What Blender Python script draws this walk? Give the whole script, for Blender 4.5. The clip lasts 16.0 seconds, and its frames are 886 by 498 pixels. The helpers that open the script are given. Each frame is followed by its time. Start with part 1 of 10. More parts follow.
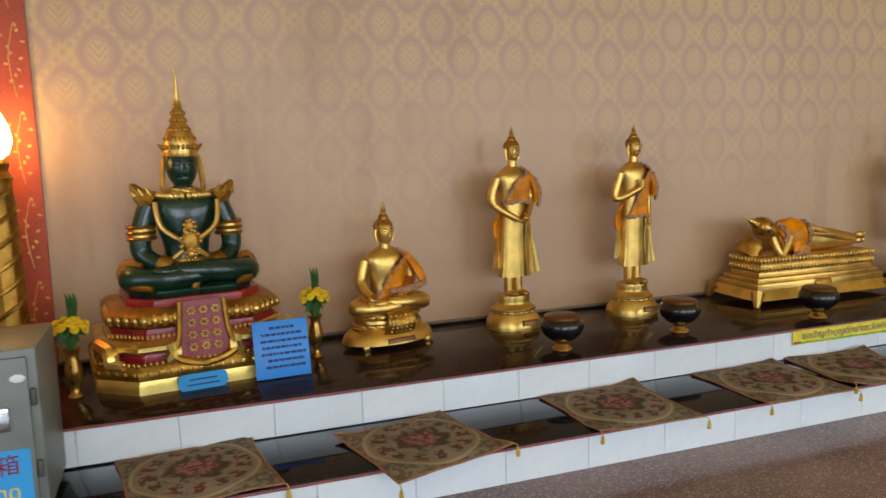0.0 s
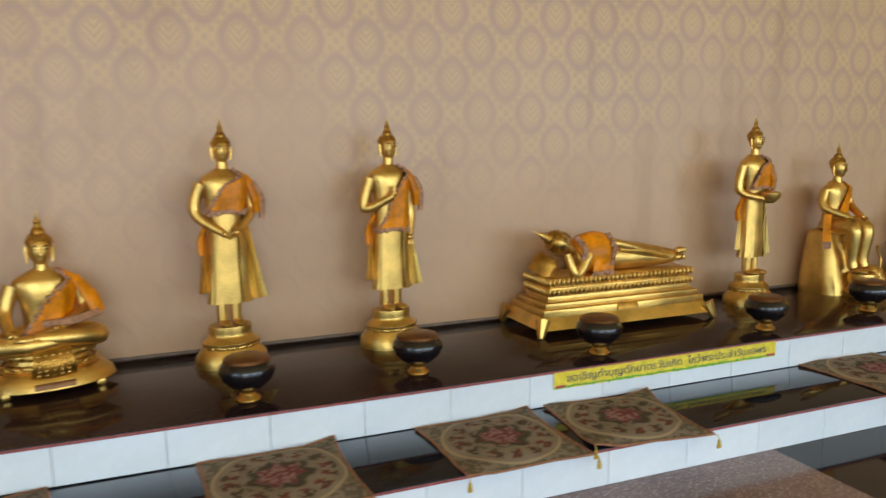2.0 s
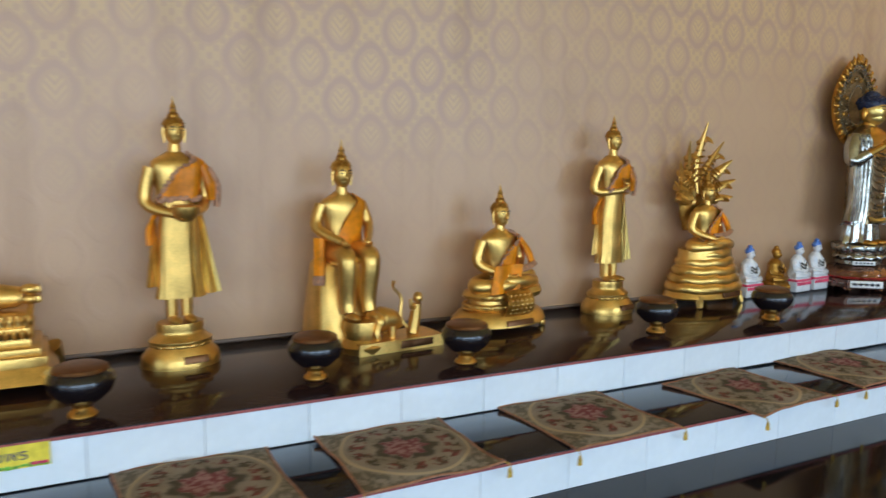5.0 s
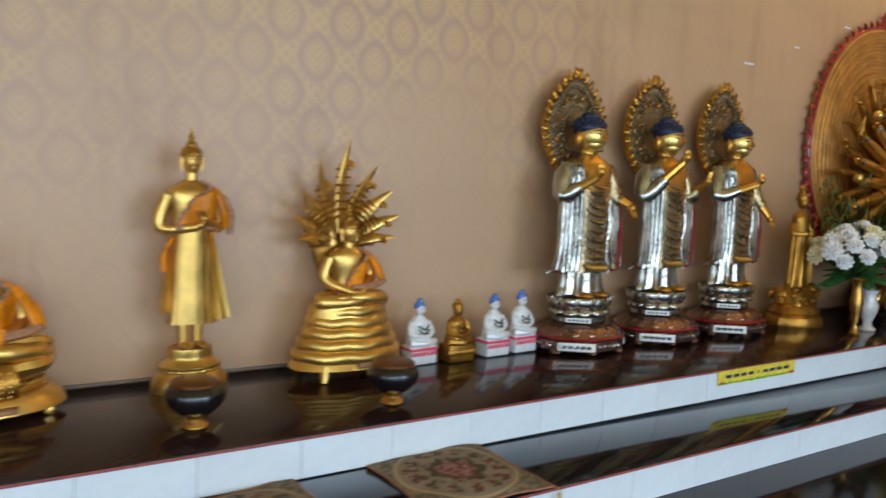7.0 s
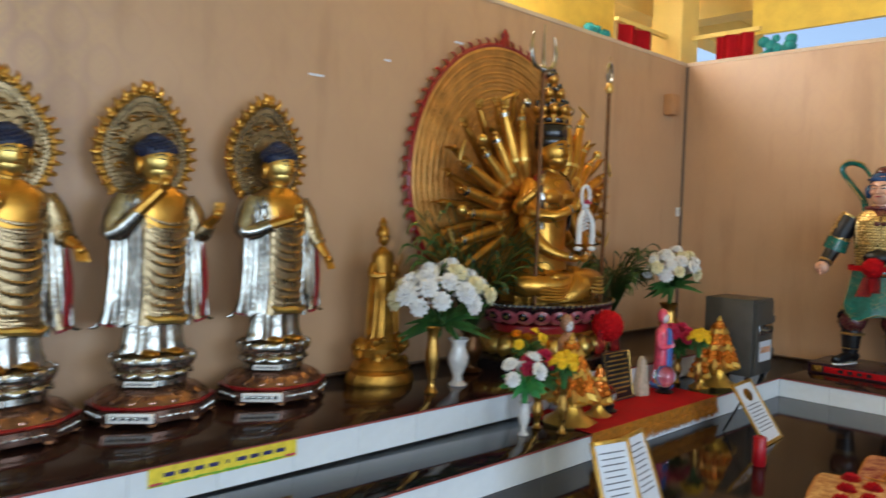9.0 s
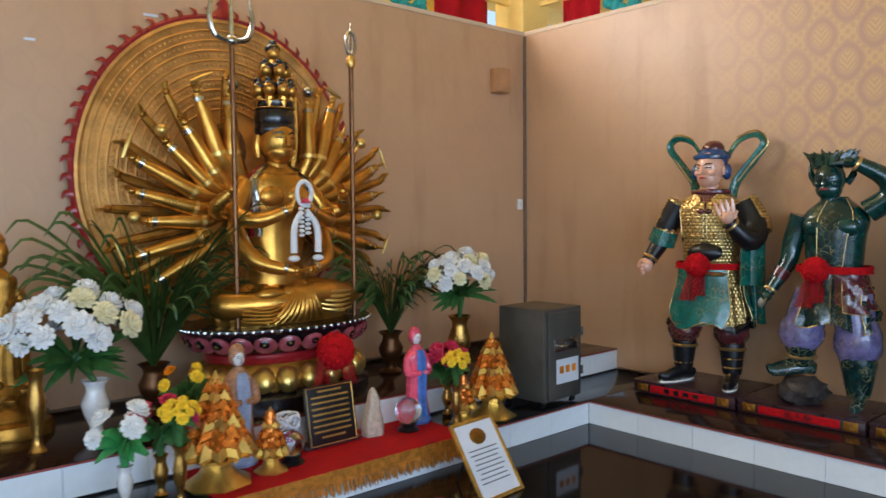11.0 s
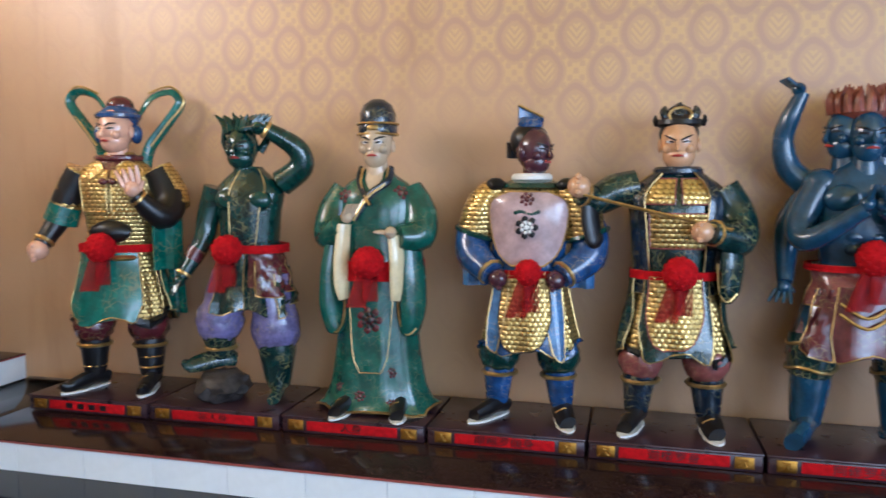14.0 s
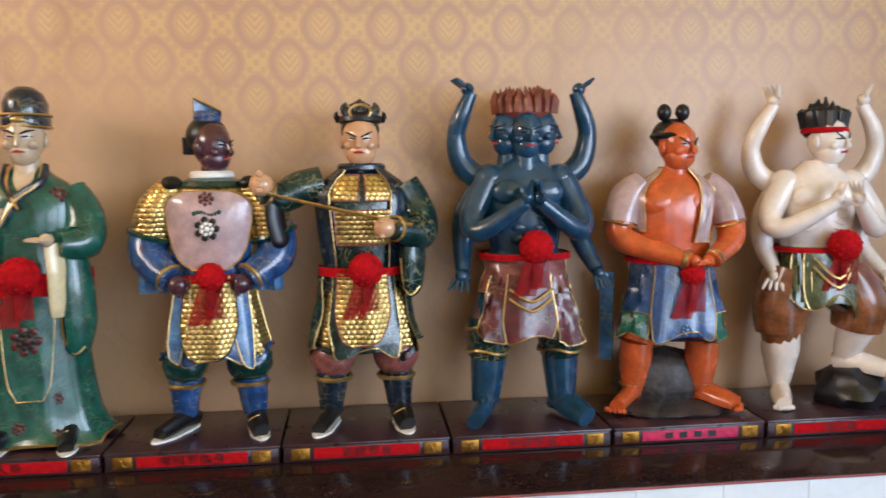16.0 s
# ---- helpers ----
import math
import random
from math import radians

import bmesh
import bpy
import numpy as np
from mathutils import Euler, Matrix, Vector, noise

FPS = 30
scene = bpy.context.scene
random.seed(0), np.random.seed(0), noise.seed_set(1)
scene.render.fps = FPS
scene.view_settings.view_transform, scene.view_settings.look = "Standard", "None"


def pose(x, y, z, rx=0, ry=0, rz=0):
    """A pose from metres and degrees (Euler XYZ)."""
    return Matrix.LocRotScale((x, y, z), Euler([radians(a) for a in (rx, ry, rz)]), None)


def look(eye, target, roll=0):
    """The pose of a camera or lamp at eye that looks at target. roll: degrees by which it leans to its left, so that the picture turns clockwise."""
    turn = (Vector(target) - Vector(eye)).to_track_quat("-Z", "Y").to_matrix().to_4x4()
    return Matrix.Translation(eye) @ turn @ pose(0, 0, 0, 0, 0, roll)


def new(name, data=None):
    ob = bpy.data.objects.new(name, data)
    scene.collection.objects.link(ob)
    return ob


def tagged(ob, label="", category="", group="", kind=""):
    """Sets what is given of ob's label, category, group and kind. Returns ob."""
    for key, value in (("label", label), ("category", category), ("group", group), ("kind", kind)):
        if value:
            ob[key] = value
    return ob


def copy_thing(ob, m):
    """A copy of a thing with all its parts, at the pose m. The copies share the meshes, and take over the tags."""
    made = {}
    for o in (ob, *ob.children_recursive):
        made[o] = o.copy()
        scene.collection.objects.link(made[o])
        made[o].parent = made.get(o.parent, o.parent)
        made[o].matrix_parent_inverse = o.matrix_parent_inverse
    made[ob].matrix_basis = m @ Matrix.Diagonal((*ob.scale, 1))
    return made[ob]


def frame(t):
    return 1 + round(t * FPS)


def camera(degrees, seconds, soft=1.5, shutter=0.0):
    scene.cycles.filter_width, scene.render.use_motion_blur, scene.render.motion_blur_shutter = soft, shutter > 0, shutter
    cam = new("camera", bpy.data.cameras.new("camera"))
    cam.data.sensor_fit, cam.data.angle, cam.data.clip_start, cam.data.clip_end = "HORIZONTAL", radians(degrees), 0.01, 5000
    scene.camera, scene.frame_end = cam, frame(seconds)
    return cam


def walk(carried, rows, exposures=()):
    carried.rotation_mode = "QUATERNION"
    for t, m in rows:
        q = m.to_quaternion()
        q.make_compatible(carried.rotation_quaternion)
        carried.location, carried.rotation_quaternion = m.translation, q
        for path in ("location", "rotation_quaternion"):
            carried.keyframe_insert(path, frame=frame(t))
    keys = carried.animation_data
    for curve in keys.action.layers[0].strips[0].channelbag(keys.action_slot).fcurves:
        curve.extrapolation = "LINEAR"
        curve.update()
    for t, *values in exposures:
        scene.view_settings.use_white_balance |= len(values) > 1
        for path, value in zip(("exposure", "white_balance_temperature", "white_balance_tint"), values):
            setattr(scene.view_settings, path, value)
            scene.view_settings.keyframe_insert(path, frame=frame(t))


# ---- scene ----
cam = camera(60.9, 16.0, 1.5, 0.4)
PATH = [
    (0, (0.584, 0.296, 1.268), (1.252, 2.161, 0.994), -1.5),
    (0.5, (0.823, 0.324, 1.272), (1.509, 2.178, 0.976), -1.4),
    (1, (1.147, 0.382, 1.234), (1.856, 2.228, 0.938), -1.3),
    (1.5, (1.511, 0.471, 1.239), (2.239, 2.311, 0.951), -1.0),
    (2, (1.938, 0.551, 1.259), (2.673, 2.389, 0.97), -0.8),
    (2.5, (2.376, 0.648, 1.243), (3.132, 2.481, 0.979), -0.6),
    (3, (2.828, 0.687, 1.238), (3.619, 2.505, 0.976), -0.5),
    (3.5, (3.306, 0.706, 1.208), (4.14, 2.505, 0.948), -0.3),
    (4, (3.787, 0.695, 1.162), (4.659, 2.477, 0.91), -0.2),
    (4.2, (3.978, 0.692, 1.16), (4.858, 2.47, 0.905), -0.1),
    (6.3, (5.954, 0.826, 1.172), (6.937, 2.553, 0.939), 2.2),
    (6.5, (6.14, 0.827, 1.18), (7.142, 2.543, 0.954), 2.3),
    (7, (6.647, 0.844, 1.192), (7.719, 2.522, 1.006), 2.2),
    (7.5, (7.164, 0.791, 1.211), (8.306, 2.426, 1.054), 2.1),
    (8, (7.675, 0.735, 1.225), (8.912, 2.302, 1.101), 2.0),
    (8.5, (8.18, 0.59, 1.239), (9.501, 2.088, 1.135), 2.0),
    (9, (8.655, 0.49, 1.249), (10.045, 1.925, 1.168), 1.9),
    (9.2, (8.85, 0.447, 1.248), (10.276, 1.848, 1.178), 1.7),
    (11.3, (10.848, -0.156, 1.336), (12.167, 1.344, 1.24), -0.6),
    (11.5, (10.963, -0.126, 1.345), (12.357, 1.304, 1.238), -0.3),
    (12, (11.308, -0.242, 1.342), (12.83, 1.048, 1.211), -0.6),
    (12.5, (11.539, -0.309, 1.342), (13.187, 0.814, 1.187), -0.6),
    (13, (11.63, -0.302, 1.34), (13.396, 0.621, 1.168), -0.5),
    (13.5, (11.634, -0.278, 1.328), (13.503, 0.411, 1.149), -0.2),
    (14, (11.64, -0.287, 1.31), (13.574, 0.195, 1.136), 0.1),
    (14.5, (11.644, -0.309, 1.277), (13.617, -0.024, 1.119), 0.1),
    (15, (11.669, -0.353, 1.312), (13.658, -0.246, 1.13), -0.2),
    (15.5, (11.686, -0.371, 1.316), (13.676, -0.445, 1.13), -0.4),
    (16, (11.746, -0.444, 1.354), (13.721, -0.678, 1.143), -0.5),
]
walk(cam, [(t, look(eye, target, roll)) for t, eye, target, roll in PATH],
     [(0, -0.14, 6400, 14), (1.2, -0.02, 6450, 11), (1.8, 0.04, 6250, 10), (2.5, 0.08, 5750, 8), (4, 0.12, 5450, 9), (7, 0.1, 5650, 9), (9, 0.04, 5750, 10), (11.5, 0.2, 5250, 13), (13, 0.46, 5150, 15), (14.2, 0.58, 5200, 15), (15.2, 0.62, 5350, 16), (16, 0.62, 5900, 17)])

# ---- world and light ----
W = bpy.data.worlds.new("sky")
scene.world = W
W.use_nodes = True
_nt = W.node_tree
_sky = _nt.nodes.new("ShaderNodeTexSky")
_sky.sky_type = "NISHITA"
_sky.sun_disc = False
_sky.sun_elevation = radians(48)
_sky.sun_rotation = radians(28)
_nt.links.new(_sky.outputs[0], _nt.nodes["Background"].inputs[0])
_nt.nodes["Background"].inputs[1].default_value = 0.12


def lamp(name, kind, m, power, color, **kw):
    d = bpy.data.lights.new(name, kind)
    d.energy, d.color = power, color
    for k, v in kw.items():
        if k == "size":
            d.size = v
        if k == "size_y":
            d.size_y = v
        if k == "angle":
            d.angle = v
        if k == "radius":
            d.shadow_soft_size = v
    if kind == "AREA":
        d.shape = "RECTANGLE"
    ob = new(name, d)
    ob.matrix_world = m
    return ob


lamp("sun", "SUN", look((0, 0, 0), (-0.45, -0.85, -1.0)), 3.5, (1.0, 0.95, 0.88), angle=radians(0.6))
# skylight that comes in through the open side of the hall
for x, power in ((0.6, 185.0), (5.6, 170.0), (10.6, 195.0)):
    lamp("opening_light", "AREA", look((x, -4.35, 1.75), (x, 0, 2.1)), power, (0.75, 0.89, 1.0), size=3.9, size_y=2.5)
lamp("opening_light", "AREA", look((-3.35, -1.2, 1.75), (0, -1.0, 1.4)), 70.0, (0.75, 0.89, 1.0), size=3.4, size_y=2.5)
# daylight that spills over the top of the long partition near the corner
lamp("gap_light", "AREA", look((13.0, 4.75, 3.3), (14.3, 0.0, 1.9)), 165.0, (1.0, 0.88, 0.72), size=3.6, size_y=0.8)

# ---- materials ----


def rgb(r, g, b):
    """Linear colour from display values 0..255."""
    return tuple(((c / 255 + 0.055) / 1.055) ** 2.4 if c > 10 else c / 255 / 12.92 for c in (r, g, b)) + (1,)


def mat(name, color, rough=0.5, metal=0.0, var=0.12, scale=6.0, bump=0.1, bscale=80.0, coat=0.0, emit=None, rvar=0.1, second=None, island=0.0, spec=0.5, sheen=0.0):
    m = bpy.data.materials.new(name)
    m.use_nodes = True
    nt = m.node_tree
    n, l = nt.nodes, nt.links
    p = n["Principled BSDF"]
    co = n.new("ShaderNodeTexCoord").outputs["Object"]

    def tex(s, detail=4.0):
        t = n.new("ShaderNodeTexNoise")
        t.inputs["Scale"].default_value, t.inputs["Detail"].default_value = s, detail
        l.new(co, t.inputs["Vector"])
        return t.outputs["Fac"]

    big, fine = tex(scale), tex(bscale, 3.0)
    mx = n.new("ShaderNodeMix")
    mx.data_type = "RGBA"
    lo = tuple(c * (1 - var) for c in color[:3]) + (1,)
    hi = tuple(min(1, c * (1 + var)) for c in color[:3]) + (1,)
    if second:
        hi = second
    mx.inputs[6].default_value, mx.inputs[7].default_value = lo, hi
    ramp = n.new("ShaderNodeMapRange")
    ramp.inputs[1].default_value, ramp.inputs[2].default_value = 0.35, 0.65
    add = n.new("ShaderNodeMath")
    add.operation = "MULTIPLY_ADD"
    add.inputs[1].default_value, add.inputs[2].default_value = 0.35, -0.17
    l.new(fine, add.inputs[0])
    s2 = n.new("ShaderNodeMath")
    l.new(add.outputs[0], s2.inputs[0])
    l.new(big, s2.inputs[1])
    l.new(s2.outputs[0], ramp.inputs[0])
    l.new(ramp.outputs[0], mx.inputs[0])
    out = mx.outputs[2]
    if island:
        oi = n.new("ShaderNodeObjectInfo")
        hv = n.new("ShaderNodeHueSaturation")
        mr = n.new("ShaderNodeMapRange")
        mr.inputs[3].default_value, mr.inputs[4].default_value = 1 - island, 1 + island
        l.new(oi.outputs["Random"], mr.inputs[0])
        l.new(mr.outputs[0], hv.inputs["Value"])
        l.new(out, hv.inputs["Color"])
        out = hv.outputs[0]
    l.new(out, p.inputs["Base Color"])
    rr = n.new("ShaderNodeMapRange")
    rr.inputs[3].default_value, rr.inputs[4].default_value = max(0.02, rough - rvar), min(1, rough + rvar)
    l.new(big, rr.inputs[0])
    l.new(rr.outputs[0], p.inputs["Roughness"])
    p.inputs["Metallic"].default_value = metal
    p.inputs["Specular IOR Level"].default_value = spec
    p.inputs["Coat Weight"].default_value = coat
    p.inputs["Coat Roughness"].default_value = 0.12
    p.inputs["Sheen Weight"].default_value = sheen
    if bump:
        b = n.new("ShaderNodeBump")
        b.inputs["Strength"].default_value, b.inputs["Distance"].default_value = bump, 0.004
        l.new(fine, b.inputs["Height"])
        l.new(b.outputs[0], p.inputs["Normal"])
    if emit:
        p.inputs["Emission Color"].default_value = emit[0]
        p.inputs["Emission Strength"].default_value = emit[1]
    return m


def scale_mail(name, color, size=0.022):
    """Gold scales: rows of rounded plates in relief on metal, with groove shade in the colour."""
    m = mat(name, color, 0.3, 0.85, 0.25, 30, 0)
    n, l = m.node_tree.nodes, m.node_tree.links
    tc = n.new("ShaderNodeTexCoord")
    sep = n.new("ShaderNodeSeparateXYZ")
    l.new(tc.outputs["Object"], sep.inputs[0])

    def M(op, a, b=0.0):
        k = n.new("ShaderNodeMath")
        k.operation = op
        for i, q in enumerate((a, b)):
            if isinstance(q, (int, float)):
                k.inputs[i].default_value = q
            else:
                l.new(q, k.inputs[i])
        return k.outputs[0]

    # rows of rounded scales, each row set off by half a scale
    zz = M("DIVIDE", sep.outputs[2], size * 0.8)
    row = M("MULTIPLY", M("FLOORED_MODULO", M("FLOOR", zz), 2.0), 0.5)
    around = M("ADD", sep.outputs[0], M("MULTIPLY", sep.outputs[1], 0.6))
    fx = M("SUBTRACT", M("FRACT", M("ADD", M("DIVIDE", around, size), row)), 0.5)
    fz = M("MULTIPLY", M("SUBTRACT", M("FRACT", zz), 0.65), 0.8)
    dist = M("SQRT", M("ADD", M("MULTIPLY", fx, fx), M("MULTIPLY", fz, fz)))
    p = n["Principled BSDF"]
    # shade of the grooves between scales, mixed into the base colour
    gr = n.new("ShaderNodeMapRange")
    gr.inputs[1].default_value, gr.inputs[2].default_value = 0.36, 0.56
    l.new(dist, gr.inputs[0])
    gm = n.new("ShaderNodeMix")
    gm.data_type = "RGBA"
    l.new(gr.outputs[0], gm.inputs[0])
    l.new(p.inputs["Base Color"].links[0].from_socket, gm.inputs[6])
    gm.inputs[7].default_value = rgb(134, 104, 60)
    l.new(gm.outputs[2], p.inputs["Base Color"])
    b = n.new("ShaderNodeBump")
    b.invert = True
    b.inputs["Strength"].default_value, b.inputs["Distance"].default_value = 0.8, 0.008
    l.new(dist, b.inputs["Height"])
    l.new(b.outputs[0], n["Principled BSDF"].inputs["Normal"])
    return m


def wallpaper(name, axis):
    """Damask paper: offset ogee medallions in mauve and gold on tan, the print fading low and towards the corner. axis
    0: along x, 1: along y.
    """
    m = bpy.data.materials.new(name)
    m.use_nodes = True
    nt = m.node_tree
    n, l = nt.nodes, nt.links
    p = n["Principled BSDF"]
    tc = n.new("ShaderNodeTexCoord").outputs["Object"]
    sep = n.new("ShaderNodeSeparateXYZ")
    l.new(tc, sep.inputs[0])

    def M(op, a, b=None, c=None):
        k = n.new("ShaderNodeMath")
        k.operation = op
        for i, v in enumerate((a, b, c)):
            if v is None:
                continue
            if isinstance(v, (int, float)):
                k.inputs[i].default_value = v
            else:
                l.new(v, k.inputs[i])
        return k.outputs[0]

    def step(x, a, b):
        k = n.new("ShaderNodeMapRange")
        k.interpolation_type = "SMOOTHSTEP"
        k.inputs[1].default_value, k.inputs[2].default_value = a, b
        l.new(x, k.inputs[0])
        return k.outputs[0]

    def noise_tex(s, d=3.0):
        k = n.new("ShaderNodeTexNoise")
        k.inputs["Scale"].default_value, k.inputs["Detail"].default_value = s, d
        l.new(tc, k.inputs["Vector"])
        return k.outputs["Fac"]

    fine = noise_tex(90.0)
    wob = M("MULTIPLY", M("ADD", fine, -0.5), 0.16)
    u = M("DIVIDE", M("ADD", sep.outputs[axis], -0.025 if axis == 0 else -0.13), 0.296)
    v = M("DIVIDE", M("ADD", sep.outputs[2], -1.722 if axis == 0 else -1.845), 0.335)

    def leaf(shift):
        """Distance measure from the nearest medallion of one half of the repeat: 1 on its outer edge."""
        x = M("MULTIPLY", M("SUBTRACT", M("FRACT", M("ADD", u, shift)), 0.5), 0.296)
        y = M("MULTIPLY", M("SUBTRACT", M("FRACT", M("ADD", v, shift)), 0.5), 0.335)
        up = M("MAXIMUM", M("DIVIDE", y, 0.12), 0.0)
        wide = M("SUBTRACT", 0.088, M("MULTIPLY", M("MULTIPLY", up, up), 0.04))
        low = M("MAXIMUM", M("DIVIDE", y, -0.105), 0.0)
        wide = M("SUBTRACT", wide, M("MULTIPLY", M("MULTIPLY", low, low), 0.018))
        a, c = M("DIVIDE", x, wide), M("DIVIDE", y, 0.112)
        return M("SQRT", M("ADD", M("MULTIPLY", a, a), M("MULTIPLY", c, c))), x, y

    r1, x1, y1 = leaf(0.5)
    r2, x2, y2 = leaf(0.0)
    q = M("ADD", M("MINIMUM", r1, r2), wob)
    ring = M("MULTIPLY", step(q, 0.66, 0.78), M("SUBTRACT", 1.0, step(q, 0.96, 1.06)))
    # a small sprig inside each medallion, and filling sprigs between them
    pick = M("LESS_THAN", r1, r2)
    lx = M("ADD", M("MULTIPLY", x1, pick), M("MULTIPLY", x2, M("SUBTRACT", 1.0, pick)))
    ly = M("ADD", M("MULTIPLY", y1, pick), M("MULTIPLY", y2, M("SUBTRACT", 1.0, pick)))
    ribs = M("COSINE", M("ADD", M("MULTIPLY", ly, 170.0), M("MULTIPLY", M("ABSOLUTE", lx), -210.0)))
    motif = M("MULTIPLY", M("SUBTRACT", 1.0, step(q, 0.44, 0.58)), step(M("ADD", ribs, M("MULTIPLY", wob, 3.0)), -0.5, 0.3))
    star = M("MULTIPLY", step(q, 1.10, 1.22), step(M("ADD", M("MULTIPLY", M("COSINE", M("MULTIPLY", u, 31.4)), M("COSINE", M("MULTIPLY", v, 31.4))), M("MULTIPLY", wob, 4.0)), -0.5, 0.1))
    # print fades low and near the corner: lost sheen put into the colour
    sheen_fade = step(M("ADD", noise_tex(0.8), M("MULTIPLY", sep.outputs[2], 0.34)), 0.84, 1.22)
    far = step(M("ADD", sep.outputs[axis], M("MULTIPLY", noise_tex(1.1), 1.2)), *((9.1, 10.8) if axis == 0 else (2.2, 3.2)))
    sheen_fade = M("MULTIPLY", M("MULTIPLY_ADD", sheen_fade, 0.92, 0.08), M("SUBTRACT", 1.0, M("MULTIPLY", far, 0.9)))

    def mixc(f, a, b):
        k = n.new("ShaderNodeMix")
        k.data_type = "RGBA"
        l.new(f, k.inputs[0])
        for i, c in ((6, a), (7, b)):
            if isinstance(c, tuple):
                k.inputs[i].default_value = c
            else:
                l.new(c, k.inputs[i])
        return k.outputs[2]

    stain = noise_tex(1.7, 6.0)
    c = mixc(stain, PAPER_LO, PAPER_HI)
    c = mixc(M("MULTIPLY", M("MULTIPLY", ring, sheen_fade), 0.40), c, PAPER_RING)
    c = mixc(M("MULTIPLY", M("MAXIMUM", motif, star), M("MULTIPLY", sheen_fade, 0.4)), c, PAPER_GOLD)
    # rubbed grey patches low on the paper, drawn out upright
    mp = n.new("ShaderNodeMapping")
    mp.inputs["Scale"].default_value = (5.0, 5.0, 0.9)
    l.new(tc, mp.inputs["Vector"])
    st = n.new("ShaderNodeTexNoise")
    st.inputs["Scale"].default_value, st.inputs["Detail"].default_value = 1.0, 5.0
    l.new(mp.outputs[0], st.inputs["Vector"])
    c = mixc(M("MULTIPLY", step(st.outputs["Fac"], 0.52, 0.75), 0.3), c, rgb(150, 112, 78))
    l.new(c, p.inputs["Base Color"])
    p.inputs["Roughness"].default_value = 0.42
    p.inputs["Specular IOR Level"].default_value = 0.6
    b = n.new("ShaderNodeBump")
    b.inputs["Strength"].default_value, b.inputs["Distance"].default_value = 0.25, 0.002
    l.new(M("ADD", fine, M("MULTIPLY", ring, 0.8)), b.inputs["Height"])
    l.new(b.outputs[0], p.inputs["Normal"])
    return m


PAPER_LO, PAPER_HI = rgb(186, 148, 112), rgb(204, 166, 128)
PAPER_RING, PAPER_GOLD = rgb(170, 134, 122), rgb(222, 186, 118)
M_PAPER1 = wallpaper("damask_paper_long_wall", 0)
M_PAPER2 = wallpaper("damask_paper_end_wall", 1)


def granite(name, base, fleck, rough, spec=0.3):
    m = mat(name, base, rough, 0.0, 0.2, 2.0, 0.0, 260.0, rvar=0.02)
    n, l = m.node_tree.nodes, m.node_tree.links
    v = n.new("ShaderNodeTexVoronoi")
    v.inputs["Scale"].default_value = 190.0
    tc = n.new("ShaderNodeTexCoord")
    l.new(tc.outputs["Object"], v.inputs["Vector"])
    sp = n.new("ShaderNodeSeparateColor")
    l.new(v.outputs["Color"], sp.inputs[0])
    r = n.new("ShaderNodeMapRange")
    r.inputs[1].default_value, r.inputs[2].default_value = 0.72, 0.95
    l.new(sp.outputs[0], r.inputs[0])
    mx = n.new("ShaderNodeMix")
    mx.data_type = "RGBA"
    p = n["Principled BSDF"]
    old = p.inputs["Base Color"].links[0].from_socket
    l.new(old, mx.inputs[6])
    mx.inputs[7].default_value = fleck
    l.new(r.outputs[0], mx.inputs[0])
    l.new(mx.outputs[2], p.inputs["Base Color"])
    p.inputs["Specular IOR Level"].default_value = spec
    return m


M_TREAD = granite("dark_brown_granite", rgb(42, 27, 26), rgb(60, 44, 40), 0.10, 0.2)
M_STEP = granite("black_granite", rgb(20, 20, 24), rgb(38, 38, 44), 0.07, 0.22)
M_FLOOR_RED = granite("red_granite", rgb(124, 102, 101), rgb(168, 150, 150), 0.14)
M_FLOOR_DARK = granite("dark_floor_granite", rgb(22, 17, 17), rgb(40, 32, 30), 0.07, 0.25)
M_NOSING = mat("raw_red_granite_edge", rgb(150, 72, 66), 0.5, 0, 0.2, 40)
M_TILE = mat("white_glazed_tile", rgb(232, 235, 238), 0.12, 0, 0.04, 3, 0.02, 30, island=0.03, rvar=0.04)
M_GROUT = mat("pale_grey_grout", rgb(196, 198, 200), 0.8)
M_PLASTER = mat("cream_plaster", rgb(226, 205, 165), 0.8, 0, 0.08, 2)
M_YELLOW = mat("yellow_painted_plaster", rgb(246, 214, 120), 0.7, 0, 0.06, 2)
M_CAPSTRIP = mat("tan_painted_capping", rgb(214, 190, 160), 0.6, 0, 0.06, 3)
M_STRIP = mat("grey_brown_trim", rgb(120, 100, 84), 0.5, 0, 0.15, 20)
M_GOLD = mat("gold_paint", rgb(216, 174, 92), 0.34, 0.9, 0.2, 9, 0.14, 120, rvar=0.12)
M_GOLD_PALE = mat("pale_gold_leaf", rgb(228, 194, 108), 0.32, 0.88, 0.16, 9, 0.12, 120)
M_GOLD_OLD = mat("tarnished_gold_paint", rgb(170, 122, 46), 0.38, 0.85, 0.3, 14, 0.3, 90)
M_GOLD_DEEP = mat("deep_gold_lacquer", rgb(200, 148, 62), 0.3, 0.9, 0.2, 7, 0.1, 100)
M_BRONZE = mat("brown_bronze", rgb(110, 74, 44), 0.35, 0.8, 0.25, 14, 0.15)
M_BRASS = mat("aged_brass", rgb(186, 142, 70), 0.3, 0.95, 0.2, 20, 0.1)
M_SILVER = mat("polished_silver_leaf", rgb(178, 174, 164), 0.2, 0.95, 0.3, 9, 0.4, 45)
M_PEWTER = mat("carved_champagne_pewter", rgb(150, 126, 88), 0.36, 0.85, 0.3, 26, 0.7, 70)
M_SILVER_MAROON = mat("maroon_tinted_silver", rgb(142, 108, 92), 0.24, 0.88, 0.3, 12, 0.3, 60)
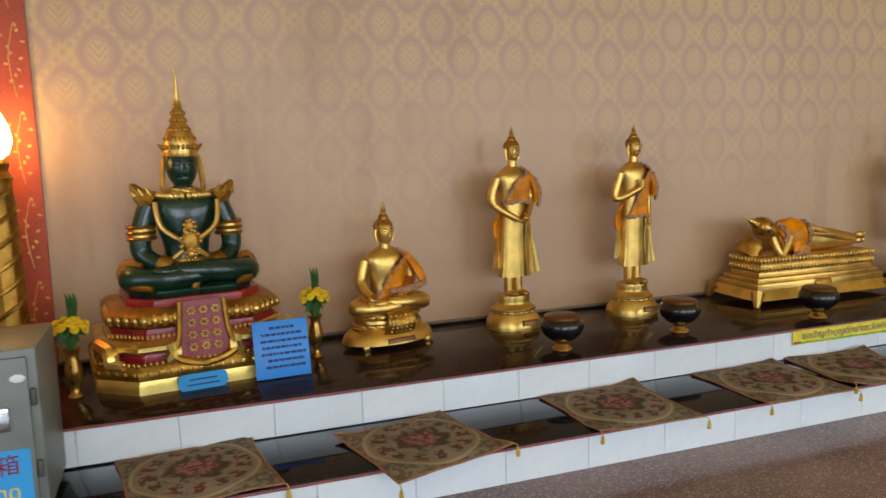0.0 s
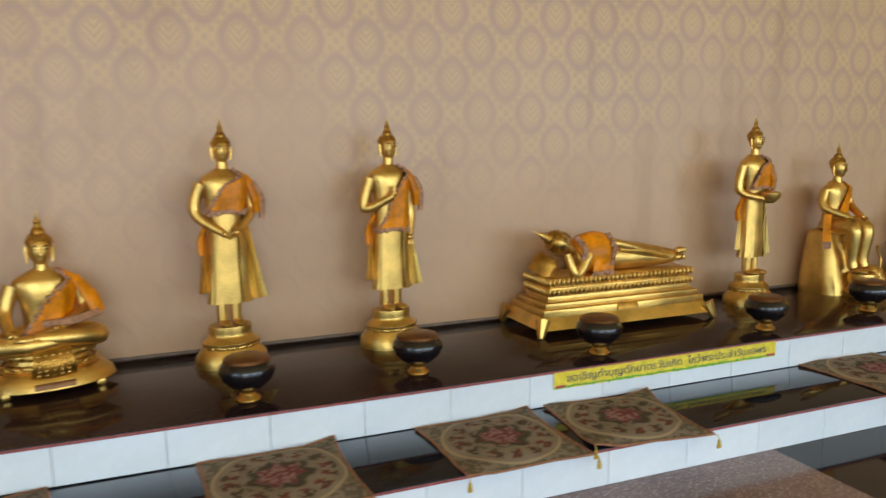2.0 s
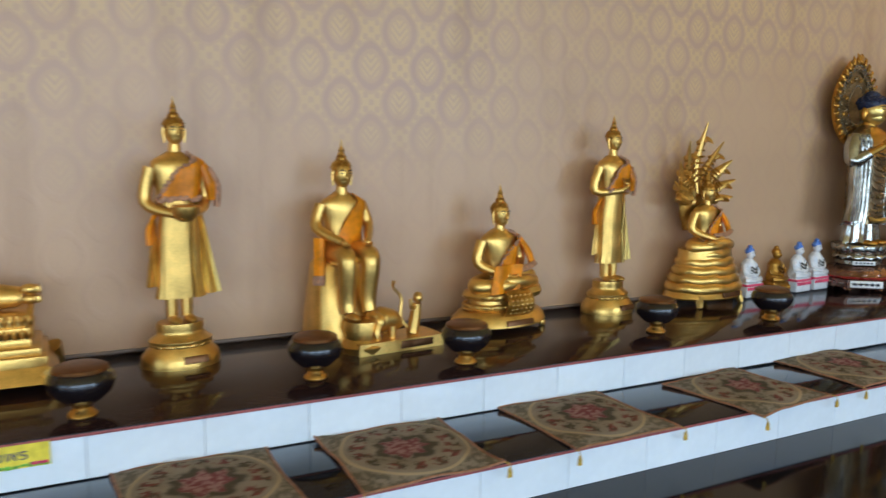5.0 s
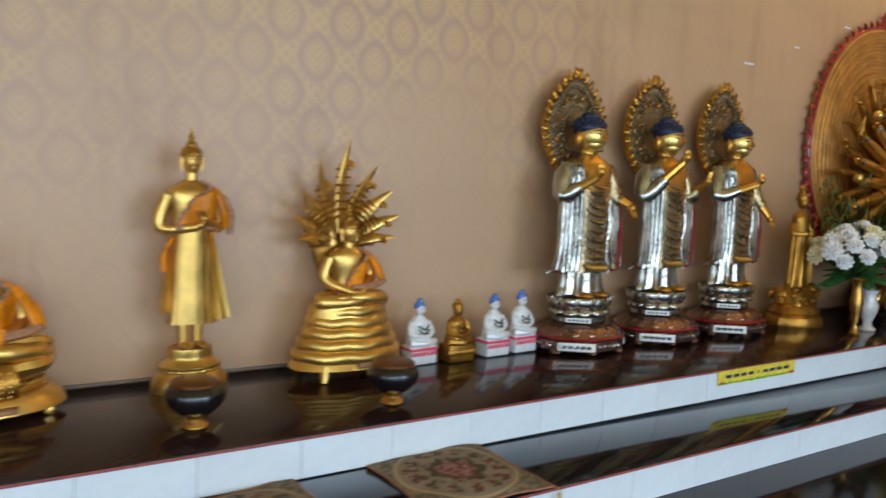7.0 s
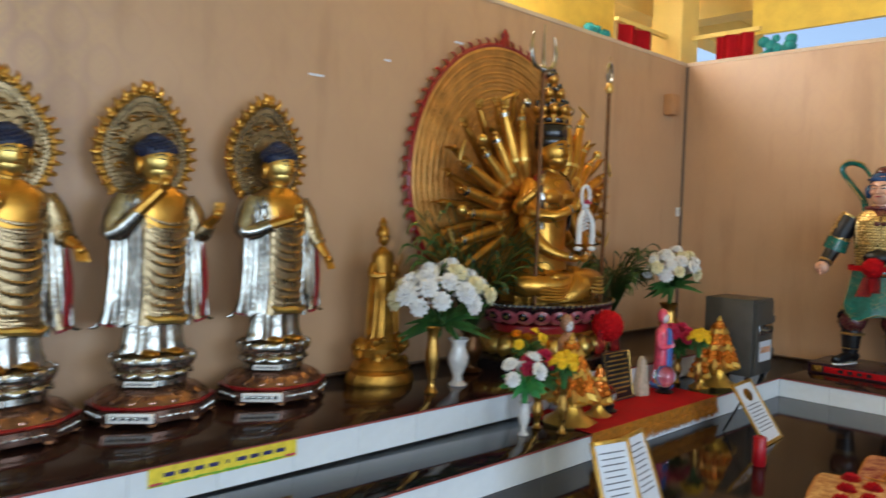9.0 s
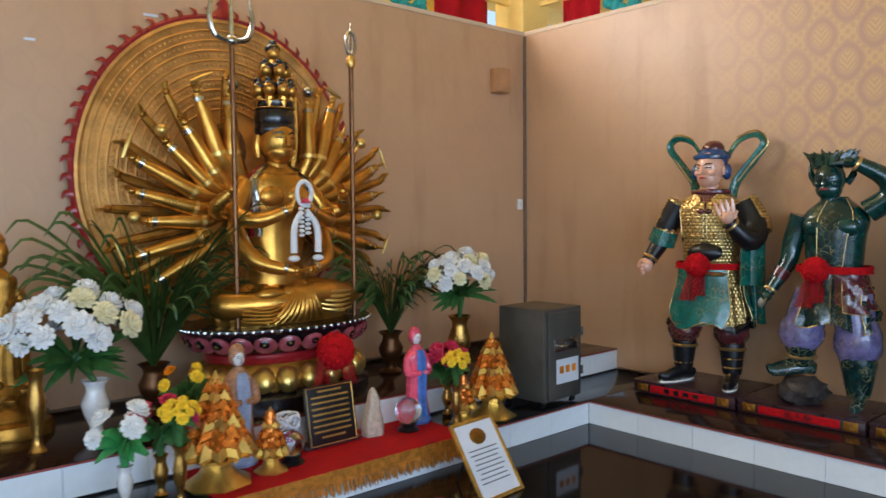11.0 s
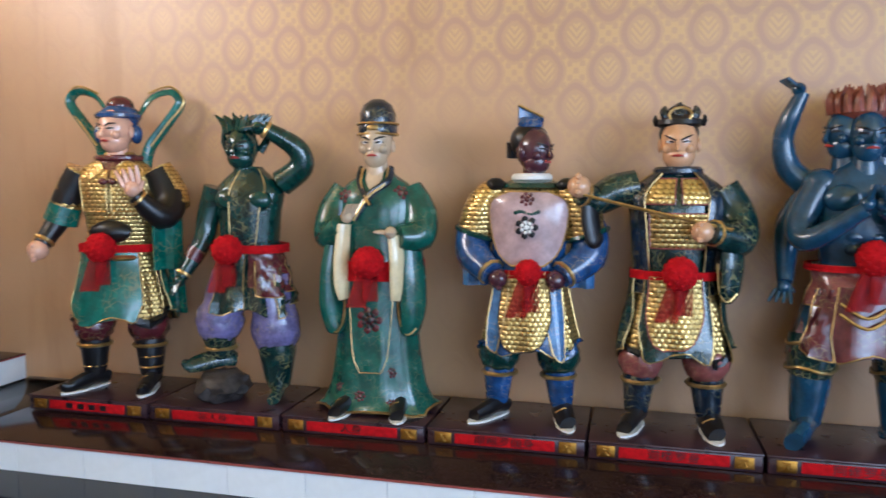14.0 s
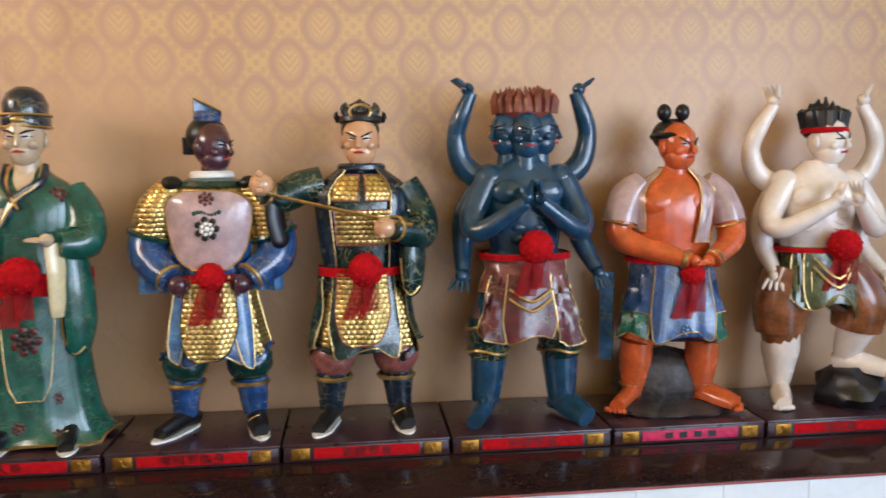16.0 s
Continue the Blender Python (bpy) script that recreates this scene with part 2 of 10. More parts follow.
M_SILVER_GOLD = mat("champagne_metal", rgb(164, 142, 106), 0.28, 0.92, 0.25, 14, 0.4, 70)
M_ORANGE = mat("orange_satin_cloth", rgb(218, 130, 0), 0.42, 0, 0.3, 12, 0.4, 45, spec=0.25)
M_LACE = mat("brown_gold_lace", rgb(170, 124, 92), 0.6, 0.2, 0.3, 60, 0.6, 160)
M_GREEN_JADE = mat("dark_green_lacquer", rgb(8, 44, 30), 0.28, 0, 0.25, 6, 0.05, 60, coat=0.25)
M_RED_LAC = mat("red_lacquer", rgb(140, 22, 28), 0.3, 0, 0.2, 12, 0.1, 80, coat=0.2)
M_RED_FELT = mat("red_felt", rgb(176, 8, 16), 0.9, 0, 0.2, 40, 0.6, 220, spec=0.2)
M_RED_SHEER = mat("sheer_red_ribbon", rgb(160, 14, 20), 0.7, 0, 0.25, 40, 0.4, 160, spec=0.2)
M_RED_SHEER.node_tree.nodes["Principled BSDF"].inputs["Alpha"].default_value = 0.5
M_BLACK = mat("black_lacquer", rgb(26, 20, 22), 0.24, 0, 0.25, 8, 0.1, 60, coat=0.3)
M_PLINTH = mat("dark_plum_wood", rgb(58, 36, 42), 0.3, 0, 0.25, 12, 0.2, 90, coat=0.3)
M_HAIR = mat("blue_black_hair_paint", rgb(26, 34, 62), 0.5, 0, 0.2, 30, 0.4, 110)
M_DARK = mat("near_black_paint", rgb(22, 20, 22), 0.35, 0, 0.2, 20)
M_WHITE = mat("white_paint", rgb(236, 232, 226), 0.4, 0, 0.06, 10)
M_PORCELAIN = mat("white_porcelain", rgb(226, 222, 220), 0.15, 0, 0.1, 25, 0.05, coat=0.4)
M_BLUE_GLAZE = mat("blue_glaze", rgb(84, 120, 196), 0.2, 0, 0.2, 20, coat=0.4)
M_SIGN_BLUE = mat("bright_blue_board", rgb(46, 138, 222), 0.4, 0, 0.06, 5)
M_SIGN_CYAN = mat("light_blue_card", rgb(58, 160, 222), 0.4, 0, 0.06, 5)
M_INK = mat("dark_blue_ink", rgb(30, 50, 110), 0.6, 0, 0.1, 20)
M_YELLOW_CARD = mat("yellow_printed_sheet", rgb(232, 208, 64), 0.35, 0, 0.14, 30)
M_GREEN_CARD = mat("green_print", rgb(110, 170, 50), 0.4, 0, 0.25, 60)
M_INK_NAVY = mat("navy_lettering", rgb(40, 40, 96), 0.5, 0, 0.1, 20)
M_SAFE = mat("grey_enamelled_steel", rgb(120, 122, 116), 0.45, 0.1, 0.1, 10, 0.25, 200)
M_SAFE_DARK = mat("dark_grey_steel", rgb(84, 80, 74), 0.45, 0.2, 0.15, 8, 0.25, 200)
M_CHROME = mat("brushed_chrome", rgb(190, 190, 190), 0.25, 1.0, 0.1, 30)
M_PAPER_WHITE = mat("white_printed_paper", rgb(222, 224, 232), 0.5, 0, 0.04, 8)
M_PAPER_TEXT = mat("grey_print", rgb(110, 112, 120), 0.6, 0, 0.1, 30)
M_FRAME_GOLD = mat("gold_picture_frame", rgb(206, 160, 70), 0.35, 0.7, 0.2, 30, 0.3)
M_LEAF = mat("green_leaf", rgb(52, 92, 40), 0.5, 0, 0.35, 14, 0.1)
M_LEAF_DARK = mat("dark_grass_leaf", rgb(58, 82, 34), 0.5, 0, 0.35, 14, 0.1)
M_PETAL_W = mat("white_silk_petal", rgb(232, 230, 228), 0.6, 0, 0.06, 20, sheen=0.3)
M_PETAL_CREAM = mat("cream_silk_petal", rgb(232, 222, 180), 0.6, 0, 0.08, 20)
M_PETAL_Y = mat("yellow_petal", rgb(246, 204, 24), 0.6, 0, 0.12, 40)
M_PETAL_P = mat("magenta_petal", rgb(196, 40, 84), 0.6, 0, 0.2, 40)
M_PINK = mat("pink_glaze", rgb(226, 84, 110), 0.25, 0, 0.15, 20, coat=0.3)
M_CRYSTAL = mat("clear_crystal", rgb(240, 244, 246), 0.03, 0, 0.0, 5, 0)
M_CRYSTAL.node_tree.nodes["Principled BSDF"].inputs["Transmission Weight"].default_value = 1.0
M_RED_CLOTH = mat("red_altar_cloth", rgb(168, 12, 22), 0.8, 0, 0.12, 10, 0.3, 200, spec=0.2)
M_FRINGE = mat("gold_bullion_fringe", rgb(192, 122, 36), 0.5, 0.3, 0.3, 40, 0.6, 160)
M_ORANGE_FOIL = mat("orange_gold_foil", rgb(206, 118, 36), 0.25, 0.6, 0.35, 40, 0.2, 90)
M_LAMP = mat("glowing_lamp_glass", rgb(255, 226, 160), 0.4, 0, 0.02, 5, 0, emit=(rgb(255, 204, 110), 22.0))
M_ORANGE_PAPER = mat("rust_orange_paper", rgb(176, 66, 22), 0.5, 0, 0.25, 3, 0.1)

# ---- mesh helpers ----


def link(name, bm, mats, parent=None, smooth=True, label=""):
    me = bpy.data.meshes.new(name)
    bm.normal_update()
    bm.to_mesh(me)
    bm.free()
    for m in mats if isinstance(mats, (list, tuple)) else [mats]:
        me.materials.append(m)
    if smooth:
        for p in me.polygons:
            p.use_smooth = True
        me.set_sharp_from_angle(angle=radians(40))
    ob = new(name, me)
    if parent:
        ob.parent = parent
    if label:
        ob["label"] = label
    return ob


def part(name, bm, material, parent, label="", smooth=True):
    return link(name, bm, material, parent, smooth, label)


def thing(name, x, y, z, rz, label, category, group="", kind=""):
    e = new(name)
    e.empty_display_size = 0.05
    e.matrix_basis = pose(x, y, z, 0, 0, rz)
    return tagged(e, label, category, group, kind)


def stat(name, bm, mats, x, y, z, rz, label, category="statue", group="", smooth=True):
    ob = link(name, bm, mats, None, smooth)
    ob.matrix_basis = pose(x, y, z, 0, 0, rz)
    return tagged(ob, label, category, group)


def paint(geom, mi):
    for g in geom:
        if isinstance(g, bmesh.types.BMFace):
            g.material_index = mi


def box(bm, c, s, mi=0, rot=None, bev=0.0):
    """A box at centre c with sizes s, with bevelled edges."""
    m = Matrix.Translation(c) @ (rot or Matrix()) @ Matrix.Diagonal((*s, 1))
    before = set(bm.faces)
    r = bmesh.ops.create_cube(bm, size=1, matrix=m)
    if bev:
        es = list({e for v in r["verts"] for e in v.link_edges})
        bmesh.ops.bevel(bm, geom=es, offset=bev, segments=2, affect="EDGES", profile=0.5)
    for f in bm.faces:
        if f not in before:
            f.material_index = mi


def ball(bm, c, r, mi=0, sub=2, rot=None, rough=0.0):
    s = (r, r, r) if isinstance(r, (int, float)) else r
    m = Matrix.Translation(c) @ (rot or Matrix()) @ Matrix.Diagonal((*s, 1))
    ret = bmesh.ops.create_icosphere(bm, subdivisions=sub, radius=1)
    for v in ret["verts"]:
        co = v.co.copy()
        if rough:
            co *= 1 + rough * noise.noise(co * 3.1 + Vector(c) * 7)
        v.co = m @ co
    for v in ret["verts"]:
        for f in v.link_faces:
            f.material_index = mi


def ringloft(bm, rings, mi=0, cap=True):
    """Joins rings of points (each a list of Vectors of one length)."""
    vs = [[bm.verts.new(p) for p in r] for r in rings]
    n = len(vs[0])
    for a, b in zip(vs, vs[1:]):
        for i in range(n):
            f = bm.faces.new((a[i], a[(i + 1) % n], b[(i + 1) % n], b[i]))
            f.material_index = mi
    if cap:
        for r, rev in ((vs[0], True), (vs[-1], False)):
            f = bm.faces.new(r[::-1] if rev else r)
            f.material_index = mi


def lathe(bm, prof, c=(0, 0, 0), seg=20, mi=0, sx=1.0, sy=1.0, fold=0, amp=0.0, phase=0.0):
    """Turned body from (radius, height) pairs; fold and amp flute it."""
    rings = []
    for r, z in prof:
        rings.append([Vector((c[0] + sx * r * (1 + amp * math.cos(fold * a)) * math.cos(a), c[1] + sy * r * (1 + amp * math.cos(fold * a)) * math.sin(a), c[2] + z))
                      for a in (phase + 2 * math.pi * i / seg for i in range(seg))])
    ringloft(bm, rings, mi)


def smooth_path(pts, k=4):
    P = [Vector(p) for p in pts]
    out = []
    for i in range(len(P) - 1):
        p0, p1, p2, p3 = P[max(i - 1, 0)], P[i], P[i + 1], P[min(i + 2, len(P) - 1)]
        for j in range(k):
            t = j / k
            out.append(0.5 * ((2 * p1) + (p2 - p0) * t + (2 * p0 - 5 * p1 + 4 * p2 - p3) * t * t + (3 * p1 - p0 - 3 * p2 + p3) * t ** 3))
    out.append(P[-1])
    return out


def tube(bm, pts, radii, seg=8, mi=0, k=4, flat=1.0):
    """A limb or cord along pts with radii at them. flat squeezes it across."""
    P = smooth_path(pts, k)
    n = len(pts) - 1
    R = []
    for i in range(len(P)):
        t = i / k
        a = min(int(t), n - 1)
        w = t - a
        R.append(radii[a] * (1 - w) + radii[a + 1] * w if not isinstance(radii, (int, float)) else radii)
    rings = []
    side = None
    for i, p in enumerate(P):
        d = (P[min(i + 1, len(P) - 1)] - P[max(i - 1, 0)]).normalized()
        if side is None:
            side = d.orthogonal().normalized()
        side = (side - d * side.dot(d)).normalized()
        up = d.cross(side)
        rings.append([p + side * (R[i] * math.cos(2 * math.pi * j / seg)) + up * (R[i] * flat * math.sin(2 * math.pi * j / seg)) for j in range(seg)])
    ringloft(bm, rings, mi)


class Body:
    """A soft body given by rings (z, centre x, centre y, half width, half depth), with folds."""

    def __init__(self, rings, fold=0, amp=None, ex=2.3, hem=0.0):
        self.hem = hem
        self.r, self.fold, self.amp, self.ex = rings, fold, amp or (lambda t: 0.0), ex

    def at(self, t, a, off=0.0):
        n = len(self.r) - 1
        x = min(max(t, 0), 1) * n
        i = min(int(x), n - 1)
        w = x - i
        q = [self.r[max(i - 1, 0)], self.r[i], self.r[i + 1], self.r[min(i + 2, n)]]
        v = [0.5 * ((2 * q[1][k]) + (q[2][k] - q[0][k]) * w + (2 * q[0][k] - 5 * q[1][k] + 4 * q[2][k] - q[3][k]) * w * w + (3 * q[1][k] - q[0][k] - 3 * q[2][k] + q[3][k]) * w ** 3)
             for k in range(5)]
        v[0] = q[1][0] * (1 - w) + q[2][0] * w + self.hem * max(0, 1 - t * 1.6) ** 2 * (math.cos(5 * a + 0.6) + 0.6 * math.cos(3 * a))
        c, s = math.cos(a), math.sin(a)
        f = 1 + self.amp(t) * math.cos(self.fold * a)
        cx = math.copysign(abs(c) ** (2 / self.ex), c)
        sy = math.copysign(abs(s) ** (2 / self.ex), s)
        return Vector((v[1] + (max(v[3], 0.003) * f + off) * cx, v[2] + (max(v[4], 0.003) * f + off) * sy, v[0]))

    def build(self, bm, mi=0, n=18, seg=28):
        ringloft(bm, [[self.at(i / n, 2 * math.pi * j / seg) for j in range(seg)] for i in range(n + 1)], mi)

    def patch(self, bm, mi, t0, t1, a0, a1, off=0.012, nt=10, na=10, rip=0.0, thick=0.006, rk=5.0):
        """A cloth lying on the body between heights t0..t1; a0, a1: degrees, numbers or functions of 0..1 up the cloth."""
        A0 = a0 if callable(a0) else (lambda s: a0)
        A1 = a1 if callable(a1) else (lambda s: a1)

        def grid(o):
            return [[bm.verts.new(self.at(t0 + (t1 - t0) * i / nt, radians(A0(i / nt) + (A1(i / nt) - A0(i / nt)) * j / na), o + rip * math.sin(rk * (j / na * 3 + i / nt * 2)))) for j in range(na + 1)] for i in range(nt + 1)]

        g, h = grid(off), grid(off - thick)
        for i in range(nt):
            for j in range(na):
                bm.faces.new((g[i][j], g[i][j + 1], g[i + 1][j + 1], g[i + 1][j])).material_index = mi
        rim = [(0, j) for j in range(na)] + [(i, na) for i in range(nt)] + [(nt, j) for j in range(na, 0, -1)] + [(i, 0) for i in range(nt, 0, -1)]
        for q, r in zip(rim, rim[1:] + rim[:1]):
            bm.faces.new((g[q[0]][q[1]], h[q[0]][q[1]], h[r[0]][r[1]], g[r[0]][r[1]])).material_index = mi
        return g


def sheet(bm, fn, nu, nv, mi=0, thick=0.004):
    """A thin cloth or plate from fn(u, v) -> point, with thickness."""
    g = [[Vector(fn(i / nu, j / nv)) for j in range(nv + 1)] for i in range(nu + 1)]
    n = (g[1][0] - g[0][0]).cross(g[0][1] - g[0][0])
    n = n.normalized() * thick if n.length > 0 else Vector((0, 0, thick))
    A = [[bm.verts.new(p) for p in r] for r in g]
    B = [[bm.verts.new(p - n) for p in r] for r in g]
    for i in range(nu):
        for j in range(nv):
            bm.faces.new((A[i][j], A[i + 1][j], A[i + 1][j + 1], A[i][j + 1])).material_index = mi
            bm.faces.new((B[i][j], B[i][j + 1], B[i + 1][j + 1], B[i + 1][j])).material_index = mi
    rim = [(0, j) for j in range(nv)] + [(i, nv) for i in range(nu)] + [(nu, j) for j in range(nv, 0, -1)] + [(i, 0) for i in range(nu, 0, -1)]
    for q, r in zip(rim, rim[1:] + rim[:1]):
        bm.faces.new((A[q[0]][q[1]], A[r[0]][r[1]], B[r[0]][r[1]], B[q[0]][q[1]])).material_index = mi


def words(name, text, size, material, parent, m, width=None, depth=0.0008):
    """Raised lettering in the built-in font, centred on the pose m under its parent."""
    c = bpy.data.curves.new(name, "FONT")
    c.body, c.size, c.extrude, c.align_x, c.align_y = text, size, depth, "CENTER", "CENTER"
    c.resolution_u = 3
    tmp = bpy.data.objects.new(name, c)
    scene.collection.objects.link(tmp)
    bpy.context.view_layer.update()
    me = bpy.data.meshes.new_from_object(tmp.evaluated_get(bpy.context.evaluated_depsgraph_get()))
    bpy.data.objects.remove(tmp)
    me.materials.clear()
    me.materials.append(material)
    ob = new(name, me)
    ob.parent = parent
    k = 1.0
    if width and len(me.vertices):
        w = max(v.co.x for v in me.vertices) - min(v.co.x for v in me.vertices)
        k = width / max(w, 1e-3)
    ob.matrix_basis = m @ Matrix.Diagonal((k, 1, 1, 1))
    return ob


# ---- the hall ----
U, MID = 0.297, 0.145          # tops of the upper and the middle step
YU, YM = 3.20, 2.745           # their fronts along the long wall
YW, XW = 4.12, 15.33           # inner faces of the two papered walls
XM = 14.40                     # front of the step along the end wall
TOP = 2.79                     # top of the papered partitions
X0 = -3.5


def solid(name, lo, hi, material, label, category, bev=0.0, kind="structure"):
    bm = bmesh.new()
    box(bm, [(a + b) / 2 for a, b in zip(lo, hi)], [b - a for a, b in zip(lo, hi)], 0, None, bev)
    return tagged(link(name, bm, material, None, bev > 0), label, category, "", kind)


solid("wall_long", (X0, YW, 0), (XW, YW + 0.12, TOP - 0.02), M_PAPER1, "tan damask-papered partition wall with mauve medallions", "wall")
solid("wall_end", (XW, -5.0, 0), (XW + 0.12, YW + 0.12, TOP - 0.02), M_PAPER2, "tan damask-papered end partition with gold medallions", "wall")
solid("trim_capping", (X0, YW - 0.006, TOP - 0.02), (XW - 0.006, YW + 0.126, TOP + 0.01), M_CAPSTRIP, "thin painted capping along the partition top", "trim")
solid("trim_capping", (XW - 0.006, -5.0, TOP - 0.02), (XW + 0.126, YW + 0.126, TOP + 0.01), M_CAPSTRIP, "thin painted capping along the partition top", "trim")
solid("trim_corner", (XW - 0.022, YW - 0.022, U), (XW - 0.001, YW - 0.001, TOP - 0.03), M_STRIP, "narrow brown bead in the corner of the papered walls", "trim", 0.004)
solid("trim_wall_foot", (-0.05, YW - 0.014, U + 0.001), (XW - 0.03, YW - 0.001, U + 0.016), M_STRIP, "thin dark trim strip where the paper meets the step", "trim", 0.003)
solid("trim_wall_foot", (XW - 0.014, -5.0, MID + 0.001), (XW - 0.001, YU - 0.02, MID + 0.016), M_STRIP, "thin dark trim strip where the paper meets the step", "trim", 0.003)
solid("floor", (X0, -5.0, -0.12), (4.24, YM + 0.4, 0.0), M_FLOOR_RED, "polished reddish granite floor", "floor")
solid("floor_dark", (4.24, -5.0, -0.12), (XW, YM + 0.4, 0.0), M_FLOOR_DARK, "polished dark granite floor with mirror reflections", "floor")

# middle step: core, polished top slab with a raw red edge, tiled riser
mid = solid("step_middle", (X0, YM + 0.012, 0.0), (XW - 0.001, YU + 0.2, MID - 0.014), M_GROUT, "tiled middle step with white glazed riser", "step")
mid_end = solid("step_end_wall", (XM + 0.012, -5.0, 0.0), (XW - 0.001, YM + 0.012, MID - 0.014), M_GROUT, "tiled step along the end wall with white riser", "step")
upper = solid("step_upper", (X0, YU + 0.012, MID - 0.013), (XW - 0.001, YW - 0.001, U - 0.014), M_GROUT, "tiled upper step that carries the statues", "step")


def slab(name, parent, lo, hi, edge, material):
    bm = bmesh.new()
    box(bm, [(a + b) / 2 for a, b in zip(lo, hi)], [b - a for a, b in zip(lo, hi)], 0, None, 0.002)
    part(name, bm, material, parent, "polished granite slab")
    bm = bmesh.new()
    box(bm, [(a + b) / 2 for a, b in zip(*edge)], [b - a for a, b in zip(*edge)], 0, None, 0.0015)
    part("nosing", bm, M_NOSING, parent, "raw reddish granite edge")


slab("tread", mid, (X0, YM - 0.004, MID - 0.0135), (XW - 0.002, YU + 0.011, MID), ((X0, YM - 0.007, MID - 0.0125), (XM - 0.007, YM - 0.004, MID - 0.003)), M_STEP)
slab("tread", mid_end, (XM - 0.004, -5.0, MID - 0.0135), (XW - 0.002, YM - 0.005, MID), ((XM - 0.007, -5.0, MID - 0.0125), (XM - 0.004, YM - 0.005, MID - 0.003)), M_TREAD)
slab("tread", upper, (X0, YU - 0.004, U - 0.0135), (XW - 0.002, YW - 0.002, U), ((X0, YU - 0.007, U - 0.0125), (XW - 0.002, YU - 0.004, U - 0.003)), M_TREAD)

# behind the partitions: outer wall, beam, column, ceiling of the hall
solid("outer_wall", (X0, 6.6, 0), (19.0, 6.75, 3.0), M_YELLOW, "sunny yellow painted outer wall beyond the partition", "wall")
solid("ceiling", (X0 - 0.2, -5.2, 3.95), (19.2, 6.9, 4.1), M_YELLOW, "yellow painted ceiling of the hall", "ceiling")
solid("beam", (X0, 5.0, 3.55), (19.0, 5.3, 3.945), M_YELLOW, "yellow painted ceiling beam", "beam")
solid("beam", (XW + 1.2, -5.0, 3.55), (XW + 1.5, 4.99, 3.945), M_YELLOW, "yellow painted ceiling beam", "beam")
solid("column", (XW + 0.16, YW + 0.16, 0), (XW + 0.5, YW + 0.5, 3.945), M_YELLOW, "square cream-yellow column behind the corner", "column", 0.02)
# unseen side wall, back walls and piers, added to close the room round its openings
solid("wall_left", (X0 - 0.12, 1.2, 0), (X0, 6.6, 3.945), M_PLASTER, "unseen cream plaster side wall that closes the room", "wall")
solid("wall_back_low", (X0, -5.12, 0), (XW, -5.0, 0.45), M_PLASTER, "unseen low cream wall added below the open side", "wall")
solid("wall_back_high", (X0, -5.12, 3.1), (XW, -5.0, 3.945), M_PLASTER, "unseen cream wall added above the open side", "wall")
for x in (X0, -1.6, 3.1, 8.1, 12.9):
    solid("pier", (x, -5.12, 0.455), (x + 0.35, -5.0, 3.095), M_PLASTER, "unseen cream pier added between the openings", "column")
solid("ground", (-60, -90, -0.3), (80, 60, -0.13), mat("pale_concrete", rgb(170, 166, 158), 0.9, 0, 0.12, 1.5), "pale concrete yard outside", "ground")

# ---- gilded statues on the upper step ----
GOLDS = [M_GOLD, M_GOLD_OLD, M_ORANGE, M_LACE, M_DARK, M_GOLD_PALE, M_BRONZE]


def face(bm, c, h, tilt=0.0, eye=4, lip=1, turn=0.0, brow=None, white=None):
    """Nose, lips, brows and eyes on a head at c of height h that faces -y."""
    R = Matrix.Rotation(radians(turn), 4, "Z")

    def P(x, y, z):
        return Vector(c) + R @ Vector((x * h, y * h, z * h))

    tube(bm, [P(0, -0.40, 0.10), P(0, -0.455, -0.03), P(0, -0.475, -0.10), P(0, -0.41, -0.13)], [0.03 * h, 0.04 * h, 0.055 * h, 0.03 * h], 6, 0, 2)
    tube(bm, [P(-0.11, -0.385, -0.235), P(0, -0.425, -0.22), P(0.11, -0.385, -0.235)], [0.012 * h, 0.03 * h, 0.012 * h], 6, lip, 2)
    for s in (-1, 1):
        if white is not None:
            ball(bm, P(s * 0.15, -0.365, 0.045), (0.075 * h, 0.03 * h, 0.035 * h), white, 1)
        tube(bm, [P(s * 0.07, -0.40, 0.035), P(s * 0.16, -0.385, 0.05), P(s * 0.24, -0.33, 0.045)], [0.012 * h, 0.02 * h, 0.01 * h], 5, eye, 2)
        tube(bm, [P(s * 0.05, -0.415, 0.12 + tilt), P(s * 0.15, -0.395, 0.17 + tilt), P(s * 0.27, -0.32, 0.13 - tilt)], [0.014 * h, 0.022 * h, 0.01 * h], 5, eye if brow is None else brow, 2)


